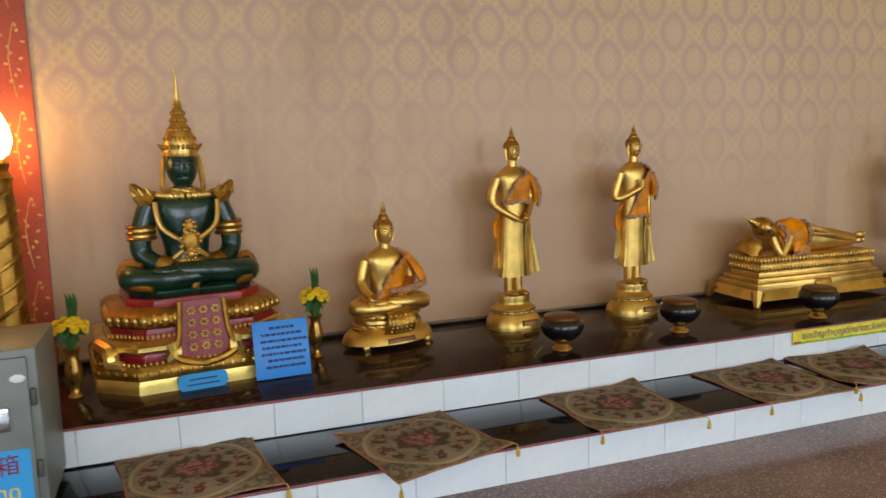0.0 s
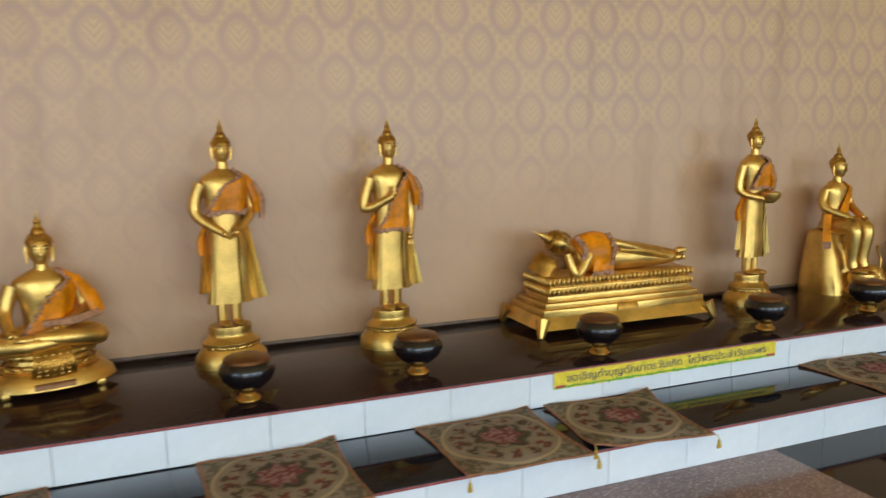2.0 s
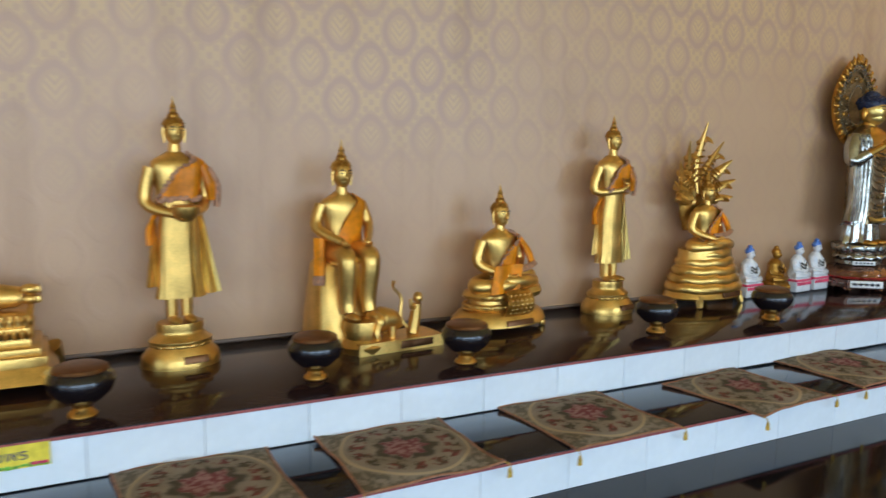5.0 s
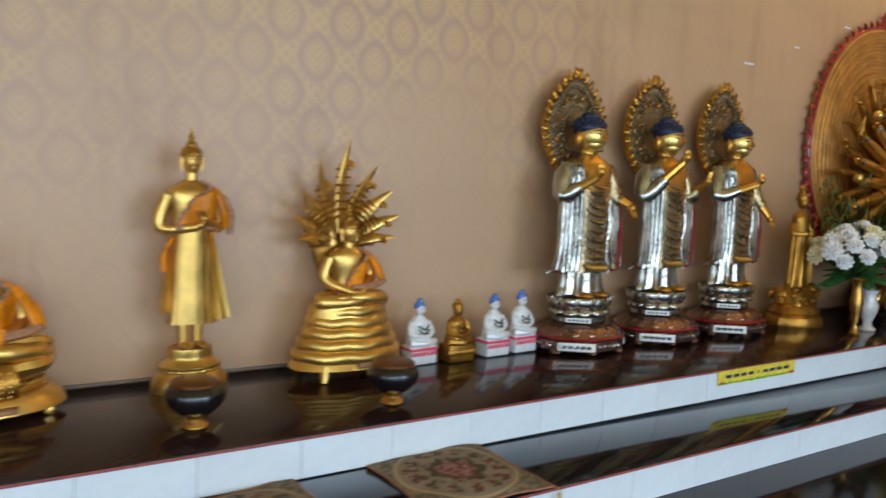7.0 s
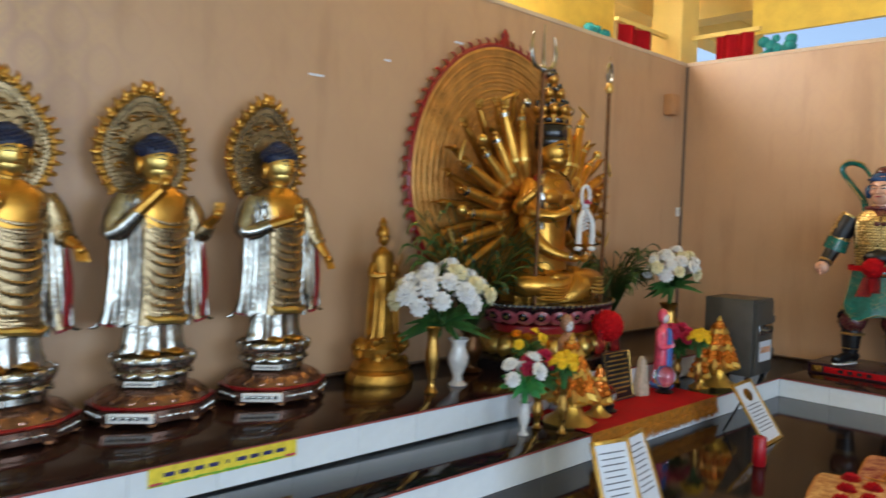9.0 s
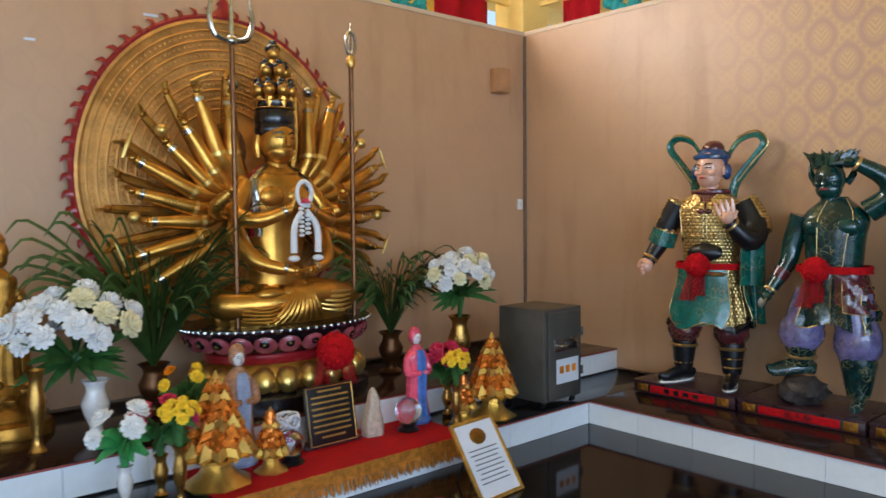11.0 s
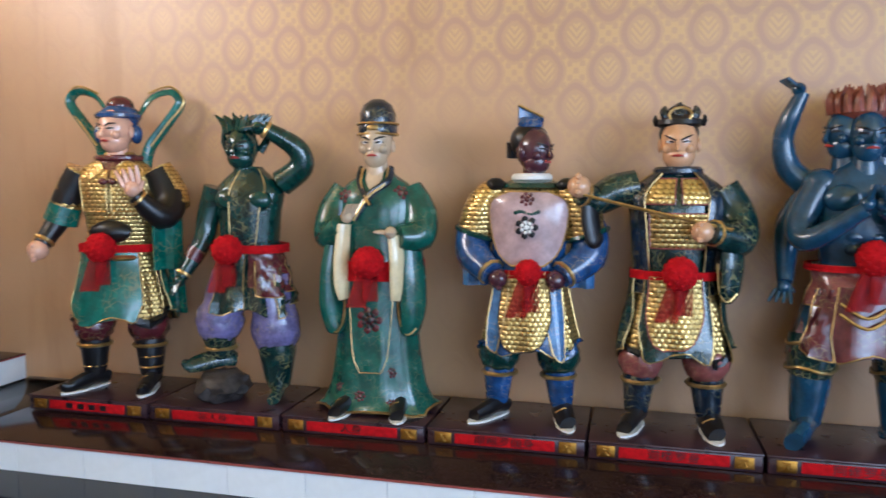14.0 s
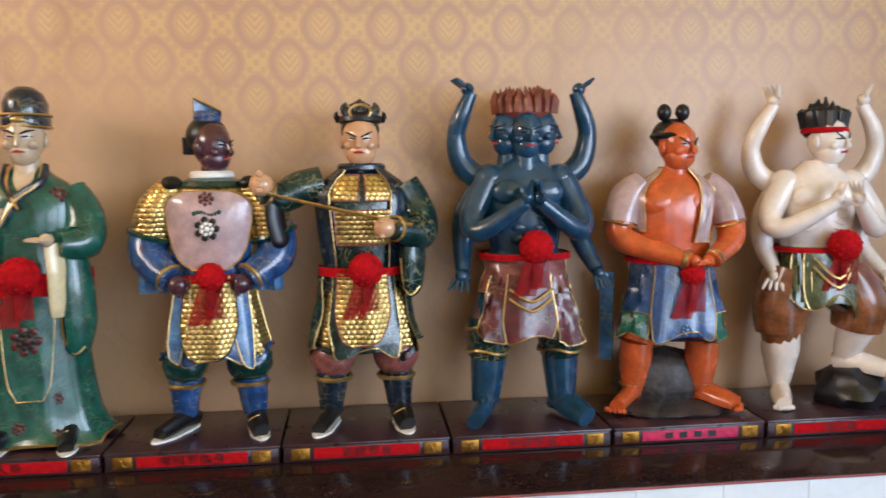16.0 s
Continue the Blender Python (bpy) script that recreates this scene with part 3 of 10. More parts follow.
def thai_head(bm, c, h, turn=0.0, gold=0, hair=1, finial=0.62, eye=4):
    c = Vector(c)
    R = Matrix.Rotation(radians(turn), 4, "Z")
    ball(bm, c, (0.355 * h, 0.40 * h, 0.5 * h), gold, 3, R)
    ball(bm, c + R @ Vector((0, -0.05 * h, -0.22 * h)), (0.27 * h, 0.32 * h, 0.30 * h), gold, 2, R)
    ball(bm, c + R @ Vector((0, 0.07 * h, 0.17 * h)), (0.39 * h, 0.41 * h, 0.40 * h), hair, 3, R)
    for i in range(46):                       # curls
        a, b = i * 2.399, 0.10 + 0.85 * (i / 46)
        d = Vector((math.cos(a) * math.sqrt(1 - b * b), math.sin(a) * math.sqrt(1 - b * b), b))
        if d.y < -0.45 and d.z < 0.5:
            continue
        ball(bm, c + R @ Vector((d.x * 0.39 * h, 0.07 * h + d.y * 0.41 * h, 0.17 * h + d.z * 0.40 * h)), 0.05 * h, hair, 1)
    ball(bm, c + R @ Vector((0, 0.06 * h, 0.56 * h)), (0.22 * h, 0.22 * h, 0.2 * h), hair, 2, None, 0.08)
    lathe(bm, [(0.12 * h, 0), (0.15 * h, 0.06 * h), (0.10 * h, 0.16 * h), (0.13 * h, 0.22 * h), (0.06 * h, 0.34 * h), (0.035 * h, 0.48 * h), (0.008 * h, finial * h)], c + R @ Vector((0, 0.06 * h, 0.68 * h)), 10, gold)
    for s in (-1, 1):
        tube(bm, [c + R @ Vector((s * 0.365 * h, 0.02 * h, 0.14 * h)), c + R @ Vector((s * 0.40 * h, 0.03 * h, -0.05 * h)), c + R @ Vector((s * 0.36 * h, 0.0, -0.42 * h))], [0.05 * h, 0.06 * h, 0.035 * h], 6, gold, 3)
    face(bm, c, h, 0.0, eye, gold, turn)
    tube(bm, [c + Vector((0, 0.04 * h, -0.35 * h)), c + Vector((0, 0.05 * h, -0.75 * h))], [0.20 * h, 0.24 * h], 12, gold, 2)


def hand(bm, p, d, r, mi=0, spread=0.35, n=4, up=(0, 0, 1)):
    """A hand at p that points along d: palm, fingers, thumb."""
    p, d, up = Vector(p), Vector(d).normalized(), Vector(up)
    side = d.cross(up)
    side = side.normalized() if side.length > 0.1 else Vector((1, 0, 0))
    ball(bm, p + d * r * 0.6, (r * 0.85, r * 0.85, r * 0.85), mi, 2)
    for i in range(n):
        o = (i / (n - 1) - 0.5) * 1.5
        q = p + d * r * 1.0 + side * o * r
        tube(bm, [q, q + d * r * 1.0 + side * o * r * spread, q + d * r * 1.75 + side * o * r * spread * 1.6], [r * 0.30, r * 0.27, r * 0.14], 5, mi, 2)
    tube(bm, [p + d * r * 0.4 - side * r * 0.6, p + d * r * 1.1 - side * r * 1.25], [r * 0.34, r * 0.18], 5, mi, 1)


def lotus_ring(bm, c, r, n, h, mi, lean=0.35, sy=1.0, w=None):
    """A ring of upright petals."""
    w = w or 2 * math.pi * r / n * 0.56
    for i in range(n):
        a = 2 * math.pi * i / n
        rot = Matrix.Rotation(a, 4, "Z") @ Matrix.Rotation(lean, 4, "Y")
        ball(bm, (c[0] + r * math.cos(a), c[1] + sy * r * math.sin(a), c[2] + h * 0.5), (w * 0.35, w, h * 0.55), mi, 2, rot)


def octagon_base(bm, rx, ry, h, mi=0, label=6):
    """The stepped foot of a standing figure."""
    prof = [(1.0, 0), (1.0, 0.05), (0.98, 0.24), (0.80, 0.44), (0.76, 0.50), (0.80, 0.54), (0.80, 0.60), (0.62, 0.72), (0.58, 0.80), (0.60, 0.86), (0.58, 1.0)]
    lathe(bm, [(r, z * h) for r, z in prof], (0, 0, 0), 16, mi, rx, ry, 0, 0, math.pi / 16)
    lotus_ring(bm, (0, 0, h * 0.40), rx * 0.72, 14, h * 0.16, mi, 0.5, ry / rx)
    if label:
        box(bm, (0.02, -ry * 0.99, h * 0.22), (rx * 0.62, 0.012, h * 0.17), label, Matrix.Rotation(-0.25, 4, "X"), 0.002)


def standing(kind, H=1.085, sash=True):
    """A standing gilded figure with robe, side flap and satin sash. kind: hands crossed, at the breast, with a bowl, or raised together."""
    bm = bmesh.new()
    k = H / 1.04
    octagon_base(bm, 0.15 * k, 0.125 * k, 0.165 * k)
    z0 = 0.165 * k

    def Z(z):
        return z0 + z * k

    for s in (-1, 1):
        tube(bm, [(s * 0.028 * k, 0.0, Z(0.12)), (s * 0.028 * k, 0.0, Z(0.02))], [0.026 * k, 0.024 * k], 8, 0, 1)
        ball(bm, (s * 0.03 * k, -0.035 * k, Z(0.012)), (0.024 * k, 0.055 * k, 0.016 * k), 0, 2)
    robe = Body([(Z(0.095), 0, 0, 0.086 * k, 0.05 * k), (Z(0.13), 0, 0, 0.08 * k, 0.05 * k), (Z(0.28), 0, 0, 0.074 * k, 0.048 * k), (Z(0.36), 0, 0, 0.07 * k, 0.05 * k), (Z(0.42), 0, 0, 0.066 * k, 0.052 * k),
                 (Z(0.50), 0, 0, 0.072 * k, 0.053 * k), (Z(0.58), 0, 0, 0.088 * k, 0.056 * k), (Z(0.615), 0, 0, 0.086 * k, 0.048 * k), (Z(0.635), 0, 0.004, 0.052 * k, 0.036 * k), (Z(0.65), 0, 0.006, 0.028 * k, 0.027 * k)],
                16, lambda t: 0.035 * max(0, 1 - t * 2.1))
    robe.build(bm, 0, 26, 44)
    # hem of the outer robe and the hanging flap
    robe.patch(bm, 5, 0.0, 0.42, -60, 20, 0.012 * k, 8, 8, 0.003 * k)
    sheet(bm, lambda u, v: (0.072 * k + (0.082 * (1 - v) + 0.014) * u * k, (-0.01 + 0.012 * math.sin(u * 9)) * k, Z(0.10 + 0.36 * v)), 6, 8, 5, 0.006 * k)
    sheet(bm, lambda u, v: (-0.072 * k - 0.04 * (1 - v) * u * k, (0.01 + 0.01 * math.sin(u * 7)) * k, Z(0.14 + 0.34 * v)), 4, 8, 0, 0.006 * k)
    sh, el = 0.592, 0.45
    R = 0.024 * k
    P = {"crossed": (((-0.088, 0, sh), (-0.118, 0.0, 0.475), (-0.03, -0.075, 0.395)), ((0.088, 0, sh), (0.112, 0.0, 0.475), (0.03, -0.08, 0.40))),
         "breast": (((-0.088, 0, sh), (-0.118, 0.0, 0.46), (-0.015, -0.08, 0.515)), ((0.088, 0, sh), (0.115, 0.01, 0.44), (0.095, -0.02, 0.33))),
         "bowl": (((-0.088, 0, sh), (-0.112, 0.0, 0.46), (-0.035, -0.095, 0.42)), ((0.088, 0, sh), (0.112, 0.0, 0.46), (0.035, -0.095, 0.42))),
         "raised": (((-0.088, 0, sh), (-0.118, 0.0, 0.47), (-0.005, -0.085, 0.475)), ((0.088, 0, sh), (0.118, 0.0, 0.47), (0.02, -0.085, 0.50)))}[kind]
    for q in P:
        pts = [(x * k, y * k, Z(z)) for x, y, z in q]
        tube(bm, pts, [R * 1.15, R * 0.95, R * 0.65], 10, 0, 5)
        d = Vector(pts[2]) - Vector(pts[1])
        if kind == "breast" and q is P[0]:
            d = Vector((0.2, -0.1, 1))
        if kind == "raised":
            d = Vector((0.5 if q is P[0] else -0.3, -0.2, 0.6))
        hand(bm, pts[2], d, 0.016 * k, 0, 0.1)
    if kind == "bowl":
        lathe(bm, [(0.02 * k, 0), (0.05 * k, 0.03 * k), (0.052 * k, 0.055 * k), (0.045 * k, 0.06 * k)], (0, -0.11 * k, Z(0.395)), 16, 0)
    if sash:
        low = 0.52 if kind != "breast" else 0.34
        g = robe.patch(bm, 2, low, 0.965, lambda s: -152 + 128 * s ** 0.75, lambda s: 62 + 30 * s, 0.016 * k, 16, 18, 0.008 * k, 0.006, 6.0)
        co = [[v.co.copy() for v in row] for row in g]
        lace(bm, co[0], 3, 0.012 * k, 1)
        lace(bm, [row[0] for row in co], 3, 0.009 * k, 2)
        tube(bm, [(0.10 * k, -0.02 * k, Z(0.60)), (0.13 * k, -0.02 * k, Z(0.53)), (0.14 * k, -0.01 * k, Z(0.47))], [0.02 * k, 0.034 * k, 0.03 * k], 8, 2, 4, 0.6)
        tube(bm, [(0.12 * k, -0.03 * k, Z(0.59)), (0.152 * k, -0.025 * k, Z(0.52)), (0.15 * k, -0.02 * k, Z(0.44))], [0.008 * k, 0.014 * k, 0.012 * k], 6, 3, 4)
        tube(bm, [(-0.07 * k, 0.0, Z(0.43)), (-0.095 * k, 0.02 * k, Z(0.36)), (-0.09 * k, 0.02 * k, Z(0.30))], [0.012 * k, 0.022 * k, 0.03 * k], 7, 2, 3, 0.5)
    thai_head(bm, (0, -0.008 * k, Z(0.725)), 0.10 * k, 0.0, 0, 1)
    return bm


def lace(bm, run, mi=3, r=0.011, seed=0):
    """A crumpled lace frill along a run of points."""
    rnd = random.Random(seed)
    for p, q in zip(run, run[1:]):
        for j in range(3):
            c = p.lerp(q, j / 3) + Vector((rnd.uniform(-1, 1), rnd.uniform(-1, 0.3), rnd.uniform(-1, 1))) * r * 0.5
            ball(bm, c, (r * rnd.uniform(0.5, 1.0), r * 0.5, r * rnd.uniform(0.5, 1.1)), mi, 1, Matrix.Rotation(rnd.uniform(0, 3), 4, "Y"), 0.4)


def throne(bm, rx, ry, h, mi=0, panel=True, label=True):
    """A stepped lotus throne on small corner feet."""
    lathe(bm, [(1.0, 0.10 * h), (1.04, 0.13 * h), (0.98, 0.30 * h), (0.86, 0.42 * h), (0.72, 0.46 * h)], (0, 0, 0), 24, mi, rx, ry)
    for sx in (-1, 1):
        for sy in (-1, 1):
            box(bm, (sx * rx * 0.72, sy * ry * 0.66, 0.07 * h), (0.03, 0.03, 0.14 * h), mi, Matrix.Rotation(sx * 0.25, 4, "Y"), 0.006)
    lathe(bm, [(0.74, 0.44 * h), (0.80, 0.50 * h), (0.74, 0.56 * h), (0.64, 0.60 * h), (0.62, 0.68 * h), (0.70, 0.74 * h), (0.78, 0.80 * h), (0.74, 0.88 * h), (0.6, 0.96 * h), (0.5, 1.0 * h)], (0, 0, 0), 24, mi, rx, ry)
    lotus_ring(bm, (0, 0, h * 0.46), rx * 0.72, 18, h * 0.16, mi, 0.5, ry / rx)
    lotus_ring(bm, (0, 0, h * 0.72), rx * 0.70, 18, h * 0.17, mi, -0.4, ry / rx)
    if panel:                                 # embroidered apron at the front
        sheet(bm, lambda u, v: ((u - 0.5) * rx * (0.55 + 0.15 * (1 - v)), -ry * (0.86 + 0.18 * math.sin(v * 3.1)), h * (0.40 + 0.55 * v) - 0.02 * math.sin(u * math.pi) * (1 - v)), 8, 8, 1, 0.006)
        for i in range(5):
            for j in range(5):
                ball(bm, ((i - 2) * rx * 0.11, -ry * (0.90 + 0.17 * math.sin((j + 0.5) / 5 * 3.1)), h * (0.45 + 0.1 * j)), 0.006, 0, 1)
    if label:
        box(bm, (0, -ry * 0.99, h * 0.22), (rx * 0.62, 0.012, h * 0.13), 6, Matrix.Rotation(-0.3, 4, "X"), 0.002)


def lotus_legs(bm, k, z, w, mi=0, r=0.036):
    for s in (1, -1):
        dz = 0.014 * k if s > 0 else 0
        tube(bm, [(s * 0.05 * k, 0.02 * k, z + 0.02 * k), (s * w * 0.82, -0.01 * k, z + 0.016 * k), (s * w * 0.93, -0.05 * k, z + 0.012 * k), (s * w * 0.35, -0.095 * k, z + 0.014 * k + dz), (-s * w * 0.28, -0.095 * k, z + 0.02 * k + dz)],
             [0.05 * k, r * 1.1 * k, r * k, r * 0.9 * k, 0.022 * k], 12, mi, 5)
        ball(bm, (-s * w * 0.42, -0.10 * k, z + 0.022 * k + dz), (0.045 * k, 0.02 * k, 0.016 * k), mi, 2)


def seated(hands_kind="earth", k=1.0, z=0.18, sash=True, bm=None, gold=0, w=0.17, finial=0.62):
    """A cross-legged figure whose lap starts at height z."""
    bm = bm or bmesh.new()

    def Z(v):
        return z + v * k

    body = Body([(Z(0), 0, 0.01, 0.09 * k, 0.07 * k), (Z(0.05), 0, 0.012, 0.074 * k, 0.055 * k), (Z(0.11), 0, 0.012, 0.072 * k, 0.05 * k), (Z(0.18), 0, 0.01, 0.088 * k, 0.056 * k),
                 (Z(0.225), 0, 0.01, 0.096 * k, 0.05 * k), (Z(0.25), 0, 0.012, 0.06 * k, 0.038 * k), (Z(0.265), 0, 0.012, 0.03 * k, 0.03 * k)])
    body.build(bm, gold, 20, 28)
    lotus_legs(bm, k, z, w * k, gold)
    R = 0.025 * k
    left = [(0.095 * k, 0.01 * k, Z(0.21)), (0.125 * k, 0.0, Z(0.11)), (0.03 * k, -0.09 * k, Z(0.062))]
    right = [(-0.095 * k, 0.01 * k, Z(0.21)), (-0.128 * k, -0.005 * k, Z(0.115)), (-0.118 * k, -0.085 * k, Z(0.062))]
    if hands_kind == "lap":
        right = [(-0.095 * k, 0.01 * k, Z(0.21)), (-0.125 * k, 0.0, Z(0.11)), (-0.03 * k, -0.09 * k, Z(0.058))]
    for q in (left, right):
        tube(bm, q, [R * 1.2, R, R * 0.7], 10, gold, 5)
        hand(bm, q[2], (-1, -0.3, -0.05) if q is left else ((1, -0.3, -0.05) if hands_kind == "lap" else (0, -0.5, -1)), 0.016 * k, gold, 0.1)
    if sash:
        g = body.patch(bm, 2, 0.10, 0.92, lambda s: -156 + 130 * s ** 0.75, lambda s: 58 + 30 * s, 0.016 * k, 14, 18, 0.008 * k, 0.006, 6.0)
        co = [[v.co.copy() for v in row] for row in g]
        lace(bm, co[0], 3, 0.012 * k, 3)
        lace(bm, [row[0] for row in co], 3, 0.009 * k, 4)
        tube(bm, [(0.10 * k, -0.01 * k, Z(0.23)), (0.15 * k, -0.03 * k, Z(0.15)), (0.17 * k, -0.04 * k, Z(0.09))], [0.018 * k, 0.035 * k, 0.03 * k], 8, 2, 4, 0.5)
        tube(bm, [(-0.02 * k, -0.075 * k, Z(0.08)), (0.08 * k, -0.09 * k, Z(0.085)), (0.17 * k, -0.06 * k, Z(0.10))], [0.012 * k, 0.018 * k, 0.014 * k], 7, 3, 4, 0.6)
    thai_head(bm, (0, -0.002, Z(0.333)), 0.108 * k, 0.0, gold, 1, finial)
    return bm


def at_base(name, bm, x, y, rz, label, group="gilded statues on the upper step"):
    return stat(name, bm, GOLDS, x, y, U, rz, label, "statue", group)


bm = bmesh.new()
throne(bm, 0.235, 0.15, 0.19)
seated("earth", 1.11, 0.185, True, bm)
at_base("seated_statue", bm, 1.555, 3.86, 12, "gilded seated statue with an orange satin sash")
at_base("standing_statue", standing("crossed"), 2.265, 3.895, 10, "gilded standing statue with crossed hands and orange sash")
at_base("standing_statue", standing("breast"), 3.005, 3.895, 10, "gilded standing statue with one hand at its breast")
at_base("standing_statue", standing("bowl"), 5.165, 3.87, 10, "gilded standing statue that holds an alms bowl")
at_base("standing_statue", standing("raised"), 7.42, 3.95, 8, "gilded standing statue with its hands folded together")

# reclining figure on a long lotus bed with splayed feet
bm = bmesh.new()
L, D = 0.97, 0.34
for i, (zz, hh, g) in enumerate(((0.09, 0.05, 0.0), (0.125, 0.03, 0.02), (0.15, 0.03, 0.05))):
    box(bm, (0, 0, zz), (L - 2 * g, D - 2 * g, hh), 0, None, 0.008)
sk = [[Vector((sx * (L / 2 + dx), sy * (D / 2 + dx), z)) for sx, sy in ((-1, -1), (1, -1), (1, 1), (-1, 1))] for z, dx in ((0.03, 0.035), (0.075, 0.005), (0.14, -0.05), (0.165, -0.055))]
ringloft(bm, sk, 0)
for sx in (-1, 1):
    for sy in (-1, 1):
        tube(bm, [(sx * (L / 2 + 0.01), sy * (D / 2 + 0.01), 0.07), (sx * (L / 2 + 0.028), sy * (D / 2 + 0.028), 0.03), (sx * (L / 2 + 0.04), sy * (D / 2 + 0.04), 0.0)], [0.04, 0.026, 0.014], 8, 0, 3)
box(bm, (0, 0, 0.195), (L - 0.10, D - 0.08, 0.02), 0, None, 0.006)
for row, zz in ((0, 0.185), (1, 0.228)):
    for i in range(34):
        ball(bm, (-0.43 + i * 0.0262, -D / 2 + 0.045, zz), (0.013, 0.014, 0.02), 0, 1)
    for i in range(10):
        for sx in (-1, 1):
            ball(bm, (sx * (L / 2 - 0.055), -D / 2 + 0.06 + i * 0.026, zz), (0.014, 0.013, 0.02), 0, 1)
box(bm, (0, 0, 0.222), (L - 0.12, D - 0.10, 0.045), 0, None, 0.01)
box(bm, (0.0, -D / 2 - 0.002, 0.10), (0.12, 0.01, 0.03), 1, Matrix.Rotation(-0.35, 4, "X"), 0.002)
zt = 0.245
tube(bm, [(-0.22, 0, zt + 0.07), (-0.10, 0.0, zt + 0.085), (0.02, 0, zt + 0.07), (0.18, 0, zt + 0.06), (0.36, 0, zt + 0.045), (0.41, 0, zt + 0.045)], [0.06, 0.085, 0.078, 0.066, 0.042, 0.03], 16, 0, 5, 0.85)
tube(bm, [(0.02, -0.06, zt + 0.10), (0.16, -0.06, zt + 0.085), (0.34, -0.05, zt + 0.05)], [0.012, 0.02, 0.012], 8, 0, 4)
tube(bm, [(-0.16, -0.03, zt + 0.15), (-0.02, -0.06, zt + 0.135), (0.10, -0.06, zt + 0.11), (0.14, -0.06, zt + 0.10)], [0.028, 0.024, 0.018, 0.014], 10, 0, 4)
for s in (0, 1):
    ball(bm, (0.435, -0.01 - 0.012 * s, zt + 0.035 + 0.034 * s), (0.032, 0.026, 0.02), 0, 2)
    box(bm, (0.462, -0.012, zt + 0.035 + 0.034 * s), (0.02, 0.055, 0.026), 0, Matrix.Rotation(-0.3, 4, "Y"), 0.006)
tube(bm, [(-0.17, -0.07, zt + 0.09), (-0.26, -0.10, zt + 0.005), (-0.30, -0.075, zt + 0.10)], [0.03, 0.026, 0.018], 9, 0, 4)
tube(bm, [(-0.40, 0.02, zt + 0.0), (-0.37, 0.01, zt + 0.06), (-0.36, 0.0, zt + 0.09)], [0.06, 0.05, 0.03], 8, 1, 3, 1.4)
tmp = bmesh.new()
thai_head(tmp, (0, 0, 0), 0.13, 0.0, 0, 1, 0.8)
tmp.transform(Matrix.Translation((-0.31, -0.02, zt + 0.145)) @ Matrix.Rotation(radians(-68), 4, "Y") @ Matrix.Rotation(radians(8), 4, "X"))
me = bpy.data.meshes.new("t")
tmp.to_mesh(me)
tmp.free()
bm.from_mesh(me)
bpy.data.meshes.remove(me)
tube(bm, [(-0.205, -0.01, zt + 0.075), (-0.16, -0.012, zt + 0.092), (-0.10, -0.012, zt + 0.096), (-0.045, -0.01, zt + 0.088)], [0.072, 0.094, 0.099, 0.092], 20, 2, 5, 0.92)
sheet(bm, lambda u, v: (-0.17 + 0.12 * u + 0.03 * v, -0.108 - 0.008 * math.sin(9 * u) + 0.02 * v, zt + 0.004 + 0.10 * v), 8, 6, 2, 0.006)
for cx, rr, sd in ((-0.205, 0.078, 5), (-0.045, 0.096, 6)):
    lace(bm, [Vector((cx + 0.008 * math.sin(3 * a), -0.012 + rr * math.cos(a), zt + 0.085 + rr * 0.95 * math.sin(a))) for a in (radians(100 + 12 * j) for j in range(13))], 3, 0.016, sd)
lace(bm, [Vector((-0.17 + 0.012 * i, -0.115, zt + 0.006)) for i in range(11)], 3, 0.013, 7)
bmesh.ops.scale(bm, vec=(1.0, 1.0, 1.10), verts=bm.verts)
at_base("reclining_statue", bm, 4.205, 3.865, 0, "gilded reclining statue on a long lotus bed")

# figure seated on a rock with an elephant and a monkey before it
bm = bmesh.new()
Body([(0.0, 0, 0.02, 0.17, 0.17), (0.12, 0, 0.03, 0.16, 0.15), (0.26, -0.01, 0.04, 0.13, 0.12), (0.36, -0.01, 0.05, 0.11, 0.09), (0.38, 0, 0.05, 0.06, 0.05)], 5, lambda t: 0.04).build(bm, 0, 14, 26)
for s in (-1, 1):
    tube(bm, [(s * 0.05, 0.0, 0.40), (s * 0.055, -0.13, 0.40), (s * 0.055, -0.16, 0.36), (s * 0.05, -0.145, 0.22), (s * 0.05, -0.16, 0.16)], [0.055, 0.046, 0.042, 0.036, 0.03], 10, 0, 4)
    ball(bm, (s * 0.05, -0.20, 0.15), (0.026, 0.055, 0.018), 0, 2)
lathe(bm, [(0.09, 0.0), (0.10, 0.03), (0.075, 0.06), (0.085, 0.10), (0.08, 0.135)], (0, -0.19, 0), 16, 0)
tr = Body([(0.38, 0, 0.02, 0.10, 0.075), (0.44, 0, 0.02, 0.078, 0.056), (0.52, 0, 0.02, 0.078, 0.052), (0.585, 0, 0.02, 0.092, 0.055), (0.62, 0, 0.02, 0.095, 0.048), (0.645, 0, 0.02, 0.05, 0.036), (0.66, 0, 0.02, 0.03, 0.03)])
tr.build(bm, 0, 18, 24)
for s in (-1, 1):
    tube(bm, [(s * 0.095, 0.02, 0.605), (s * 0.125, 0.0, 0.51), (s * 0.06, -0.12, 0.455)], [0.03, 0.025, 0.018], 10, 0, 5)
    hand(bm, (s * 0.06, -0.12, 0.455), (-s * 0.3, -1, -0.3), 0.017, 0, 0.1)
tr.patch(bm, 2, 0.05, 0.92, lambda s: -156 + 130 * s ** 0.75, lambda s: 58 + 30 * s, 0.015, 14, 14, 0.005, 0.006, 4.0)
sheet(bm, lambda u, v: (-0.15 + 0.10 * u, -0.02 - 0.03 * math.sin(u * 6), 0.30 + 0.17 * v), 6, 6, 2, 0.006)
